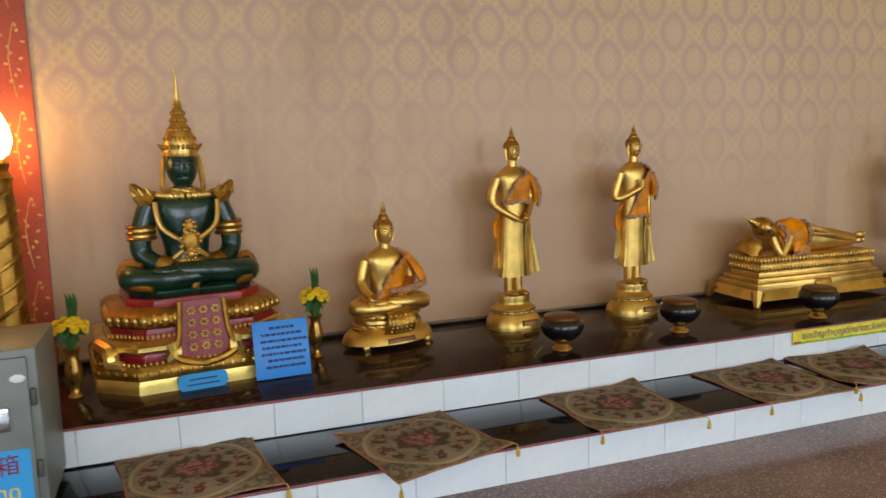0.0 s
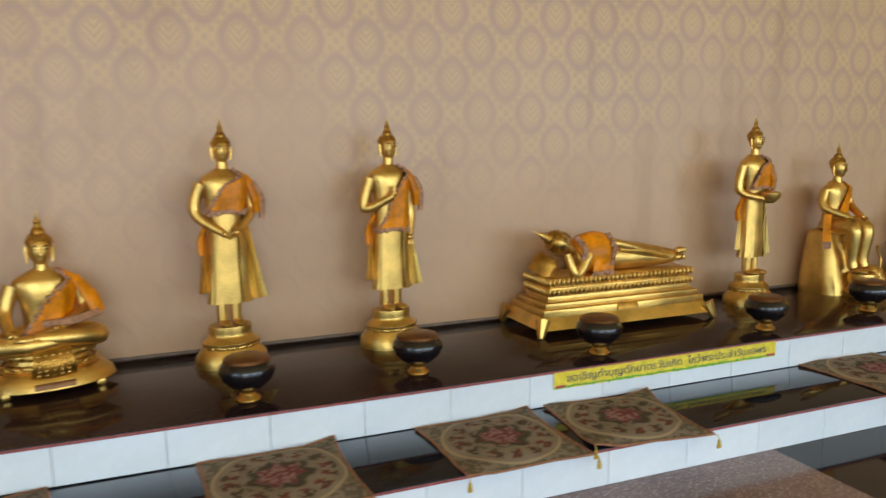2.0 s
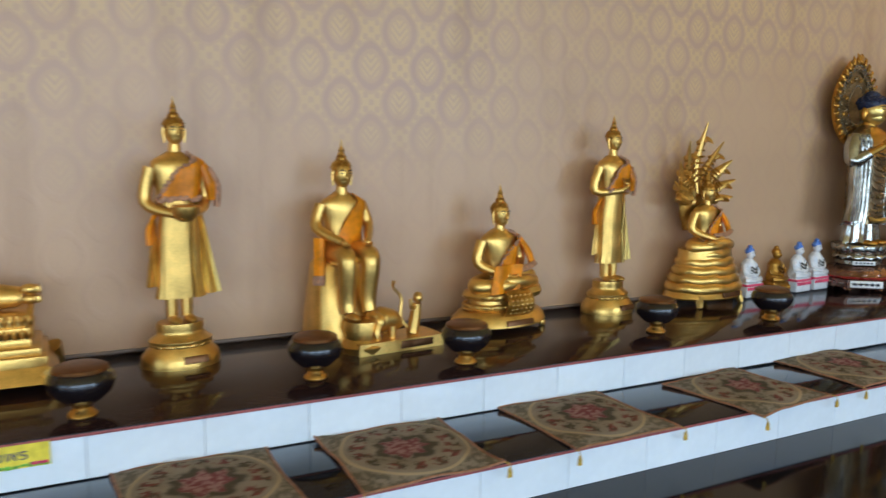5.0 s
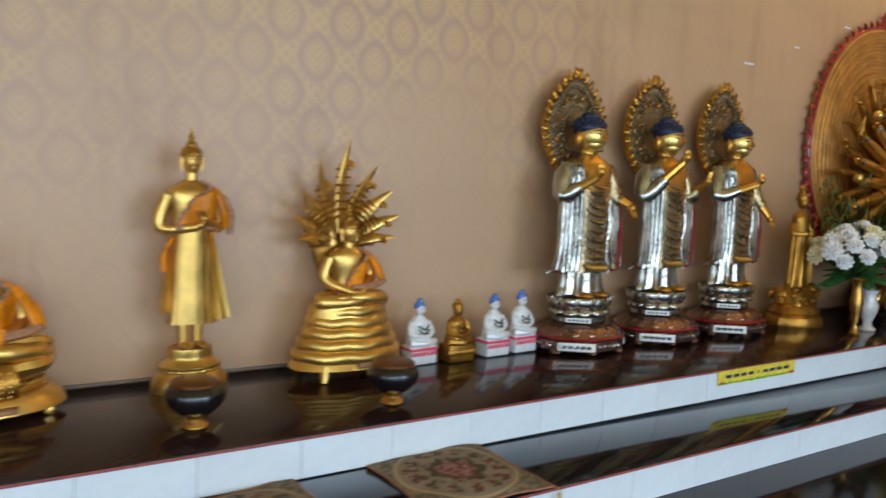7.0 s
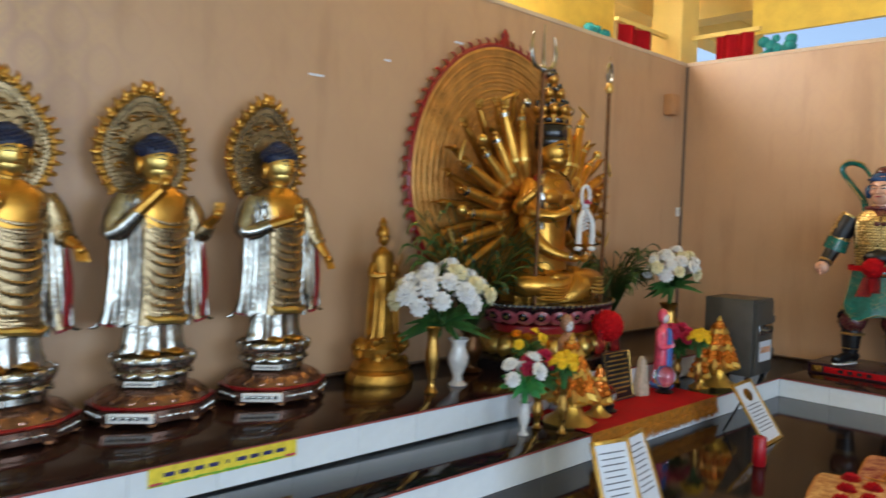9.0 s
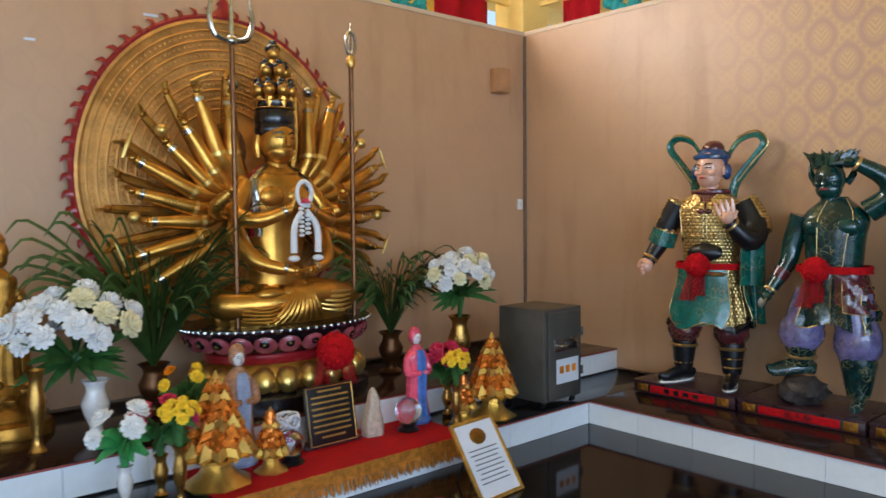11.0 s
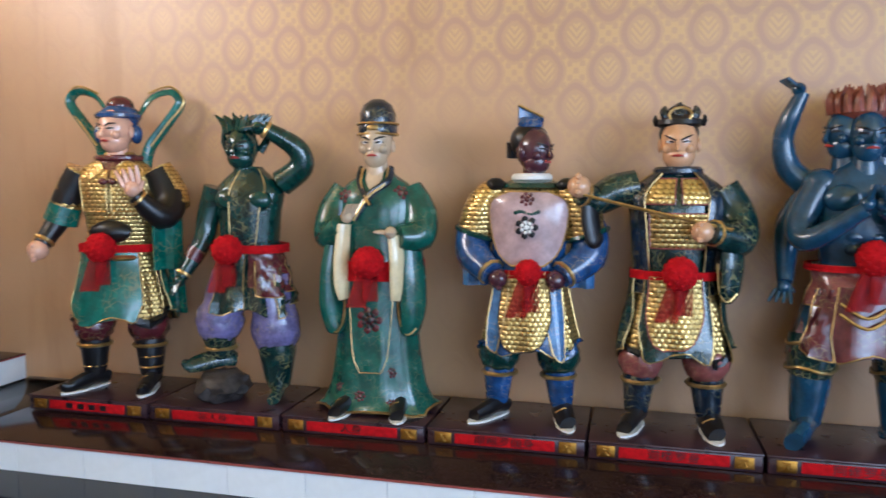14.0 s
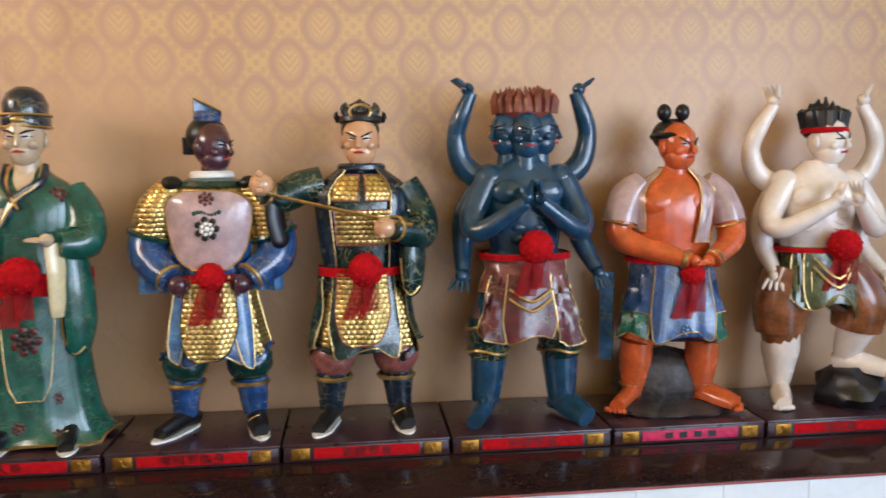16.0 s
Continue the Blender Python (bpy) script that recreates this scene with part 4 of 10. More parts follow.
sheet(bm, lambda u, v: (-0.16 + 0.12 * u, -0.03 - 0.03 * math.sin(u * 6), 0.27 + 0.04 * v), 6, 2, 3, 0.006)
thai_head(bm, (0, 0.005, 0.735), 0.115, 0.0, 0, 1)
ringloft(bm, [[Vector((0.15 + 0.21 * a, -0.19 + 0.09 * b, z)) for a, b in ((-1, -1), (1, -1), (1, 1), (-1, 1))] for z in (0.0, 0.05)], 0)
box(bm, (0.22, -0.284, 0.028), (0.16, 0.01, 0.03), 6, None, 0.002)
tube(bm, [(0.02, -0.17, 0.11), (0.10, -0.17, 0.12), (0.155, -0.18, 0.11), (0.18, -0.19, 0.08)], [0.03, 0.058, 0.045, 0.02], 10, 0, 4)
ball(bm, (0.055, -0.235, 0.125), (0.03, 0.035, 0.036), 0, 2)
tube(bm, [(0.035, -0.27, 0.12), (0.02, -0.28, 0.09), (0.03, -0.285, 0.06)], [0.018, 0.014, 0.008], 7, 0, 3)
for q in ((0.04, -0.21), (0.13, -0.22), (0.05, -0.14), (0.14, -0.14)):
    tube(bm, [(*q, 0.10), (*q, 0.05)], [0.018, 0.016], 7, 0, 1)
tube(bm, [(0.25, -0.19, 0.05), (0.265, -0.19, 0.13), (0.27, -0.195, 0.18)], [0.03, 0.026, 0.02], 8, 0, 3)
ball(bm, (0.272, -0.20, 0.205), (0.022, 0.024, 0.026), 0, 2)
tube(bm, [(0.262, -0.20, 0.165), (0.22, -0.23, 0.17), (0.215, -0.235, 0.21)], [0.01, 0.009, 0.007], 6, 0, 3)
tube(bm, [(0.24, -0.19, 0.06), (0.20, -0.17, 0.12), (0.21, -0.16, 0.20), (0.17, -0.16, 0.25), (0.165, -0.17, 0.28)], [0.008, 0.007, 0.007, 0.006, 0.01], 6, 0, 4)
bmesh.ops.scale(bm, vec=(1.0, 1.0, 1.03), verts=bm.verts)
at_base("seated_statue", bm, 5.875, 3.91, 6, "gilded statue on a rock with elephant and monkey")

bm = bmesh.new()
throne(bm, 0.265, 0.17, 0.21)
for i in range(3):                            # heaped grass seat
    tube(bm, [(0.06, -0.10 + 0.03 * i, 0.17 + 0.035 * i), (0.16, -0.09 + 0.03 * i, 0.18 + 0.035 * i), (0.22, 0.0, 0.18 + 0.03 * i)], [0.03, 0.034, 0.02], 8, 0, 4)
seated("lap", 1.06, 0.205, True, bm)
sheet(bm, lambda u, v: (-0.16 + 0.17 * u + 0.05 * v, -0.135 - 0.01 * math.sin(7 * u) + 0.03 * v, 0.19 + 0.13 * v), 8, 6, 2, 0.006)
at_base("seated_statue", bm, 6.69, 3.90, 8, "gilded seated statue draped in wide orange cloth")

# figure sheltered by a many-headed serpent, on its coils
bm = bmesh.new()
for i in range(5):
    z = 0.10 + 0.048 * i
    a = 1.0 - 0.09 * i
    tube(bm, [(0.235 * a * math.cos(t * math.pi / 8), 0.15 * a * math.sin(t * math.pi / 8), z + 0.008 * math.sin(t * 3.1)) for t in range(17)], 0.033, 10, 0, 3)
lathe(bm, [(1.05, 0.04), (1.12, 0.05), (1.02, 0.10), (0.9, 0.13), (0.75, 0.32)], (0, 0, 0), 22, 0, 0.25, 0.16)
for sx in (-1, 1):
    for sy in (-1, 1):
        tube(bm, [(sx * 0.17, sy * 0.11, 0.06), (sx * 0.185, sy * 0.13, 0.0)], [0.03, 0.016], 7, 0, 2)
box(bm, (0.03, -0.174, 0.07), (0.15, 0.012, 0.03), 6, Matrix.Rotation(-0.2, 4, "X"), 0.002)
seated("lap", 0.95, 0.325, True, bm, finial=0.4)
for i, (a, l) in enumerate(((0, 0.40), (-24, 0.32), (24, 0.32), (-46, 0.27), (46, 0.28), (-68, 0.24), (68, 0.25), (-88, 0.2), (88, 0.21))):
    d = Vector((math.sin(radians(a)), 0, math.cos(radians(a))))
    o = Vector((0, 0.09, 0.60))
    tube(bm, [o + d * 0.03, o + d * l * 0.45 + Vector((0, 0.01, 0)), o + d * l * 0.78 + Vector((0, -0.02, 0)), o + d * (l + 0.05) + Vector((0.01, -0.06, 0.0))], [0.05, 0.05, 0.032, 0.004], 9, 0, 5, 0.6)
    for j in range(6):
        p = o + d * l * (0.35 + 0.09 * j) + Vector((0, -0.02, 0))
        tube(bm, [p + d.cross(Vector((0, 1, 0))) * 0.036, p + Vector((0, -0.022, 0)), p - d.cross(Vector((0, 1, 0))) * 0.036], 0.006, 5, 1, 2)
    tube(bm, [o + d * l * 0.8, o + d * l * 0.9 + Vector((0.02, -0.05, -0.01)), o + d * l * 0.86 + Vector((0.02, -0.09, -0.02))], [0.02, 0.016, 0.004], 6, 0, 3)
Body([(0.42, 0, 0.09, 0.09, 0.03), (0.52, 0, 0.09, 0.13, 0.03), (0.64, 0, 0.09, 0.13, 0.028), (0.74, 0, 0.09, 0.06, 0.02)]).build(bm, 1, 10, 20)
at_base("seated_statue", bm, 8.11, 3.92, 6, "gilded seated statue under a many-headed serpent hood")

# ---- painted guardian figures along the end wall ----


def lacquer(name, r, g, b, var=0.2, metal=0.0, rough=0.24, print_=0.0):
    """Glossy paint; print_ adds a fine gold-line pattern over parts of it."""
    m = mat(name, rgb(r, g, b), rough, metal, var, 16, 0.12, 70, coat=0.5)
    if print_:
        n, l = m.node_tree.nodes, m.node_tree.links
        p = n["Principled BSDF"]
        tc = n.new("ShaderNodeTexCoord")
        v = n.new("ShaderNodeTexVoronoi")
        v.feature = "DISTANCE_TO_EDGE"
        v.inputs["Scale"].default_value = 30.0
        ns = n.new("ShaderNodeTexNoise")
        ns.inputs["Scale"].default_value = 9.0
        l.new(tc.outputs["Object"], ns.inputs["Vector"])
        ad = n.new("ShaderNodeMix")
        ad.data_type = "RGBA"
        ad.inputs[0].default_value = 0.12
        l.new(tc.outputs["Object"], ad.inputs[6])
        l.new(ns.outputs["Color"], ad.inputs[7])
        l.new(ad.outputs[2], v.inputs["Vector"])
        k = n.new("ShaderNodeMapRange")
        k.inputs[1].default_value, k.inputs[2].default_value, k.inputs[3].default_value, k.inputs[4].default_value = 0.02, 0.06, print_ * 0.55, 0.0
        l.new(v.outputs["Distance"], k.inputs[0])
        w = n.new("ShaderNodeMapRange")
        w.inputs[1].default_value, w.inputs[2].default_value = 0.46, 0.56
        l.new(ns.outputs["Fac"], w.inputs[0])
        mu = n.new("ShaderNodeMath")
        mu.operation = "MULTIPLY"
        l.new(k.outputs[0], mu.inputs[0])
        l.new(w.outputs[0], mu.inputs[1])
        mx = n.new("ShaderNodeMix")
        mx.data_type = "RGBA"
        l.new(p.inputs["Base Color"].links[0].from_socket, mx.inputs[6])
        mx.inputs[7].default_value = rgb(190, 170, 110)
        l.new(mu.outputs[0], mx.inputs[0])
        l.new(mx.outputs[2], p.inputs["Base Color"])
    return m


C_TEAL = lacquer("teal_lacquer", 24, 100, 88, 0.3, print_=0.5)
C_TEAL_DK = lacquer("dark_teal_lacquer", 16, 46, 44, 0.35, print_=0.7)
C_NAVY = lacquer("navy_lacquer", 22, 36, 50, 0.35, print_=0.6)
C_BLUE = lacquer("cobalt_lacquer", 34, 70, 120, 0.35, print_=0.45)
C_SKYBLUE = lacquer("sky_blue_lacquer", 72, 112, 160, 0.35, print_=0.5)
C_BLUESKIN = lacquer("slate_blue_lacquer", 28, 64, 90, 0.22)
C_MAROON = lacquer("maroon_lacquer", 86, 32, 38, 0.35, print_=0.4)
C_ROSE = lacquer("dusty_rose_lacquer", 136, 76, 72, 0.25, print_=0.3)
C_LILAC = lacquer("lilac_lacquer", 112, 104, 148, 0.35, print_=0.5)
C_PINKGREY = lacquer("pinkish_grey_lacquer", 178, 150, 150, 0.15)
C_SKIN = lacquer("pale_flesh_lacquer", 224, 172, 144, 0.08)
C_FLESH = lacquer("flesh_lacquer", 208, 158, 118, 0.08)
C_OLIVE = lacquer("pale_olive_flesh_lacquer", 196, 172, 142, 0.08)
C_ORANGE = lacquer("orange_flesh_lacquer", 196, 88, 42, 0.16)
C_WHITE = lacquer("ivory_white_lacquer", 232, 218, 208, 0.06)
C_PURPLE = lacquer("aubergine_lacquer", 74, 40, 50, 0.2)
C_GREEN = lacquer("bottle_green_lacquer", 14, 54, 48, 0.3)
C_ROBE = lacquer("sea_green_lacquer", 24, 82, 70, 0.3, print_=0.2)
C_CREAM = lacquer("cream_lacquer", 226, 206, 160, 0.1)
C_BROWN = lacquer("rust_brown_lacquer", 132, 80, 46, 0.3)
C_MOSS = lacquer("moss_green_lacquer", 70, 78, 50, 0.35, print_=0.5)
C_RUSTHAIR = lacquer("rust_hair_lacquer", 128, 64, 48, 0.25)
C_ROCK = mat("painted_black_rock", rgb(58, 52, 50), 0.5, 0, 0.5, 20, 0.8, 40)
C_GOLD = mat("bright_gold_line", rgb(196, 164, 104), 0.34, 0.85, 0.2, 20, 0.1)
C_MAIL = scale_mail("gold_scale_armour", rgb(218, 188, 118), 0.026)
C_LIP = mat("red_lip_paint", rgb(168, 50, 46), 0.4)
# slots: 0 skin 1 robe 2 second robe 3 mail 4 gold line 5 felt 6 ribbon 7 boot 8 hair or hat 9 accent 10 white 11 lip 12 ink 13 rock 14 maroon print


def palette(skin, robe, robe2, boot, hair, accent):
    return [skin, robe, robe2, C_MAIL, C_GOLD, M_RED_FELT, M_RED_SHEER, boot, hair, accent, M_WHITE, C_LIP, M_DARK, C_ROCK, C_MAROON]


def edge_line(bm, g, mi=4, r=0.005, sides=(1, 1, 1, 0)):
    """A raised line along a cloth's left, lower, right and upper edge."""
    P = [[v.co.copy() for v in row] for row in g]
    runs = ([r0[0] for r0 in P], P[0], [r0[-1] for r0 in P], P[-1])
    for on, run in zip(sides, runs):
        if on:
            tube(bm, run, r * 0.55, 5, mi, 1)


def foot(bm, x, y, z, turn, mi, sole=True, bare=False, curl=False, k=1.0):
    R = Matrix.Rotation(radians(turn), 4, "Z")

    def P(a, b, c):
        return Vector((x, y, z)) + R @ Vector((a * k, b * k, c * k))

    tube(bm, [P(0, 0.06, 0.035), P(0, 0.0, 0.05), P(0, -0.07, 0.04), P(0, -0.14, 0.028)] + ([P(0, -0.17, 0.05)] if curl else []), [0.035 * k, 0.045 * k, 0.045 * k, 0.036 * k] + ([0.012 * k] if curl else []), 10, mi, 3, 0.75)
    if bare:
        for i in range(5):
            ball(bm, P(-0.032 + 0.016 * i, -0.165 + 0.008 * abs(i - 1), 0.016), 0.013 * k, mi, 1)
    if sole:
        g = [[P(0.04 * math.cos(a) * (1.05 if math.sin(a) < 0 else 0.85), -0.05 + 0.125 * math.sin(a), zz) for a in (2 * math.pi * i / 16 for i in range(16))] for zz in (0.0, 0.009)]
        ringloft(bm, g, 10)
        tube(bm, [P(-0.035, -0.06, 0.05), P(0, -0.08, 0.074), P(0.035, -0.06, 0.05)], 0.005, 5, 4, 3)


def human_head(bm, c, h, turn=0, skin=0, ear=True, wide=1.0, jaw=1.0, white=None, tilt=-0.03, hairline=True):
    c = Vector(c)
    R = Matrix.Rotation(radians(turn), 4, "Z")
    ball(bm, c + R @ Vector((0, 0, 0.06 * h)), (0.36 * h * wide, 0.41 * h, 0.46 * h), skin, 3, R)
    ball(bm, c + R @ Vector((0, -0.07 * h, -0.22 * h)), (0.29 * h * wide * jaw, 0.30 * h, 0.29 * h), skin, 3, R)
    for s in (-1, 1):
        ball(bm, c + R @ Vector((s * 0.20 * h, -0.26 * h, -0.09 * h)), (0.11 * h, 0.10 * h, 0.10 * h), skin, 2, R)
        if ear:
            ball(bm, c + R @ Vector((s * 0.375 * h * wide, 0.03 * h, -0.02 * h)), (0.045 * h, 0.08 * h, 0.14 * h), skin, 2, R)
    face(bm, c, h, tilt, 12, 11, turn, 12, white)
    tube(bm, [c + Vector((0, 0.03 * h, -0.3 * h)), c + Vector((0, 0.05 * h, -0.75 * h))], [0.22 * h, 0.27 * h], 12, skin, 2)


def sash_pom(bm, body, t, z, x=0.0, r=0.068, y=None, ribbon=True, off=0.036):
    """The red sash tied round the figure, with a felt ball and sheer tails."""
    dt = 0.03 / (body.r[-1][0] - body.r[0][0])
    body.patch(bm, 5, t - dt, min(1, t + dt), -180, 180, off + 0.006, 3, 40, 0.002)
    p = body.at(t, radians(-90), 0.06)
    y = p.y if y is None else y
    ball(bm, (x, y, z), r, 5, 3, None, 0.06)
    for i in range(70):
        a, b = i * 2.399, 1 - 2 * (i + 0.5) / 70
        q = math.sqrt(1 - b * b)
        ball(bm, (x + r * 0.93 * q * math.cos(a), y + r * 0.93 * q * math.sin(a), z + r * 0.93 * b), r * 0.15, 5, 1)
    if ribbon:
        sheet(bm, lambda u, v: (x - 0.10 + 0.09 * u + 0.06 * v, y - 0.01 - 0.01 * math.sin(u * 8), z - 0.20 + 0.18 * v), 6, 6, 6, 0.003)
        sheet(bm, lambda u, v: (x - 0.02 + 0.07 * u, y - 0.018 - 0.012 * math.sin(u * 7), z - 0.17 + 0.15 * v), 6, 6, 6, 0.003)


def leg(bm, s, hip, knee, ankle, m_up, m_low, r=(0.085, 0.07, 0.042), puff=None):
    mid1 = [(a + b) / 2 for a, b in zip(hip, knee)]
    tube(bm, [hip, mid1, knee], [r[0], r[0] * 0.97, r[1]], 12, m_up, 4)
    calf = [a * 0.62 + b * 0.38 for a, b in zip(knee, ankle)]
    tube(bm, [knee, calf, ankle], [r[1] * 0.88, r[1] * 0.92, r[2]], 12, m_low, 4)
    if puff is not None:
        ball(bm, (knee[0], knee[1] - 0.005, knee[2] + 0.01), (r[1] * 1.28, r[1] * 1.25, r[1] * 1.25), puff, 3, None, 0.12)
        tube(bm, [(knee[0] + r[1] * 1.0 * math.cos(a), knee[1] + r[1] * 1.0 * math.sin(a), knee[2] - 0.085) for a in (2 * math.pi * i / 12 for i in range(13))], 0.010, 6, 4, 1)


def arm(bm, pts, radii, mi, hand_mi=0, hd=None, hr=0.036, cuff=None, fist=False, spread=0.15, up=(0, 0, 1)):
    tube(bm, pts, radii, 12, mi, 5)
    p, q = Vector(pts[-1]), Vector(pts[-2])
    d = Vector(hd) if hd else p - q
    if fist:
        ball(bm, p + d.normalized() * hr * 0.8, hr * 1.15, hand_mi, 2)
        for i in range(4):
            ball(bm, p + d.normalized() * hr * (1.1) + Vector((0, -hr * 0.7, (i - 1.5) * hr * 0.5)), hr * 0.36, hand_mi, 1)
    else:
        hand(bm, p, d, hr, hand_mi, spread, 4, up)
    if cuff is not None:
        e = (p - q).normalized()
        s = e.orthogonal().normalized()
        t = e.cross(s)
        c = p - e * 0.02
        tube(bm, [c + (s * math.cos(a) + t * math.sin(a)) * radii[-1] * 1.05 for a in (2 * math.pi * i / 10 for i in range(11))], 0.010, 6, cuff, 1)


def skirt(z0, z1, w0, w1, d0=0.15, d1=0.12, fold=13, amp=0.06):
    return Body([(z0, 0, 0, w0, d0), (z0 + (z1 - z0) * 0.35, 0, 0, w0 * 0.6 + w1 * 0.4, d0 * 0.9), (z0 + (z1 - z0) * 0.75, 0, 0, w1 * 1.04, d1), (z1, 0, 0, w1, d1 * 0.95)], fold, lambda t: amp * (1 - t), 2.3, 0.022)


def trunk(w=0.165, waist=0.145, sh=0.185, d=0.105):
    return Body([(0.60, 0, 0, waist * 1.08, d), (0.68, 0, 0, waist, d * 0.95), (0.78, 0, 0, w * 0.95, d), (0.92, 0, 0, w * 1.02, d * 1.08), (1.01, 0, 0, sh * 0.95, d), (1.06, 0, 0.005, sh * 0.76, d * 0.82), (1.10, 0, 0.01, 0.09, 0.07), (1.13, 0, 0.012, 0.06, 0.055)])


def lobe(bm, body, mi, t0, t1, a, w, off=0.02, tip=0.75, line=4, nt=12):
    """A tongue-shaped hanging panel, rounded at its foot."""
    g = body.patch(bm, mi, t0, t1, lambda s: a - w * (0.25 + 0.75 * min(1, s / (1 - tip + 0.05)) ** 0.6), lambda s: a + w * (0.25 + 0.75 * min(1, s / (1 - tip + 0.05)) ** 0.6), off, nt, 8, 0.0)
    edge_line(bm, g, line, 0.006)
    return g


def emblem(bm, body, t, a, r=0.03, mi=12, off=0.02):
    for i in range(7):
        w = 2 * math.pi * i / 7
        p = body.at(t, radians(a), off)
        ball(bm, p + Vector((r * math.cos(w), 0, r * math.sin(w))), (r * 0.42, 0.004, r * 0.42), mi, 1)
    ball(bm, body.at(t, radians(a), off), (r * 0.6, 0.006, r * 0.6), mi, 1)


def general():
    bm = bmesh.new()
    for s, x, y, tw in ((-1, -0.15, 0.0, -30), (1, 0.13, -0.02, 5)):
        leg(bm, s, (s * 0.08, 0, 0.62), (x * 0.95, -0.01, 0.30), (x, y, 0.07), 9, 7, (0.09, 0.075, 0.05), 9)
        foot(bm, x, y, 0, tw, 7, True, False, True, 1.05)
        for i in range(3):
            tube(bm, [(x + 0.055 * math.cos(a), y + 0.055 * math.sin(a), 0.11 + 0.05 * i) for a in (2 * math.pi * j / 12 for j in range(13))], 0.005, 5, 4, 1)
    sk = skirt(0.34, 0.70, 0.21, 0.15, 0.15, 0.11, 15, 0.05)
    sk.build(bm, 3, 12, 40)
    for a in (-150, -35):
        edge_line(bm, sk.patch(bm, 3, 0.05, 0.8, a - 22, a + 22, 0.014), 4)
    sk.patch(bm, 7, -0.02, 0.09, -200, 160, 0.022, 3, 40, 0.008)
    lobe(bm, sk, 1, -0.28, 0.98, -100, 48, 0.035, 0.6)
    emblem(bm, sk, 0.5, -95)
    emblem(bm, sk, 0.2, -102, 0.02)
    edge_line(bm, sk.patch(bm, 2, -0.05, 1.0, -8, 30, 0.03, 8, 6, 0.008), 4)
    to = trunk()
    to.build(bm, 3, 20, 30)
    to.patch(bm, 9, 0.56, 0.90, -140, -40, 0.010)
    for s in (-1, 1):
        edge_line(bm, to.patch(bm, 3, 0.56, 0.80, lambda v: -90 + s * (28 - 20 * math.sin(math.pi * (0.1 + 0.8 * v))), lambda v: -90 + s * (28 + 22 * math.sin(math.pi * (0.1 + 0.8 * v))), 0.024, 8, 8), 4, 0.005, (1, 1, 1, 1))
        ball(bm, (s * 0.022, -0.135, 0.99), (0.022, 0.012, 0.016), 9, 2)
    edge_line(bm, to.patch(bm, 3, 0.36, 0.66, -138, -92, 0.016), 4, 0.006, (1, 1, 1, 1))
    edge_line(bm, to.patch(bm, 3, 0.36, 0.66, -88, -42, 0.016), 4, 0.006, (1, 1, 1, 1))
    ball(bm, (0, -0.12, 0.76), (0.10, 0.045, 0.055), 7, 2, None, 0.1)
    lathe(bm, [(0.05, 0), (0.062, 0.01), (0.05, 0.02), (0.03, 0.022)], (0.06, -0.13, 0.63), 16, 4)
    sash_pom(bm, sk, 0.95, 0.69, -0.03)
    arm(bm, [(-0.18, 0, 1.03), (-0.25, -0.01, 0.90), (-0.29, -0.03, 0.80), (-0.335, -0.09, 0.70)], [0.075, 0.07, 0.052, 0.04], 7, 0, None, 0.042, 4, True)
    tube(bm, [(-0.18, 0, 1.05), (-0.235, 0, 0.94), (-0.262, -0.01, 0.86)], [0.066, 0.074, 0.072], 12, 3, 4)
    tube(bm, [(-0.255, -0.01, 0.88), (-0.285, -0.01, 0.80)], [0.075, 0.08], 12, 2, 2)
    arm(bm, [(0.18, 0, 1.03), (0.25, -0.03, 0.90), (0.235, -0.12, 0.83), (0.15, -0.20, 0.93)], [0.075, 0.07, 0.06, 0.036], 7, 0, (-0.25, -0.15, 1), 0.046, 4, False, 0.25, (0, 1, 0))
    tube(bm, [(0.18, 0, 1.05), (0.235, 0, 0.95), (0.26, -0.02, 0.87)], [0.066, 0.076, 0.076], 12, 3, 4)
    sheet(bm, lambda u, v: (0.20 + 0.10 * u, -0.12 + 0.10 * u + 0.02 * math.sin(6 * u), 0.58 + (0.24 + 0.06 * u) * v), 6, 6, 2, 0.012)
    sheet(bm, lambda u, v: (0.20 + 0.07 * u + 0.03 * (1 - v), 0.02 + 0.02 * math.sin(6 * u), 0.36 + 0.50 * v), 6, 8, 1, 0.012)
    human_head(bm, (0, -0.02, 1.225), 0.21, -18, 0, True, 1.0, 1.05, 10, -0.02)
    ball(bm, (0.0, 0.025, 1.295), (0.09, 0.095, 0.07), 8, 3)
    tube(bm, [(0.088 * math.cos(a), 0.01 + 0.10 * math.sin(a), 1.298) for a in (2 * math.pi * j / 14 for j in range(15))], 0.016, 7, 8, 1)
    ball(bm, (0.005, 0.02, 1.345), (0.062, 0.066, 0.05), 9, 3)
    for s in (-1, 1):
        ball(bm, (s * 0.085, 0.0, 1.215), (0.028, 0.035, 0.05), 8, 2)
        tube(bm, [(s * 0.10, 0.06, 1.06), (s * 0.12, 0.08, 1.16), (s * 0.20, 0.09, 1.27), (s * 0.265, 0.09, 1.37), (s * 0.22, 0.09, 1.42), (s * 0.13, 0.08, 1.39), (s * 0.07, 0.07, 1.30)], [0.03, 0.03, 0.028, 0.026, 0.026, 0.026, 0.02], 8, 2, 5, 0.45)
        tube(bm, [(s * 0.13, 0.06, 1.16), (s * 0.21, 0.07, 1.27), (s * 0.285, 0.08, 1.37), (s * 0.225, 0.08, 1.445), (s * 0.12, 0.07, 1.41)], 0.005, 5, 4, 5)
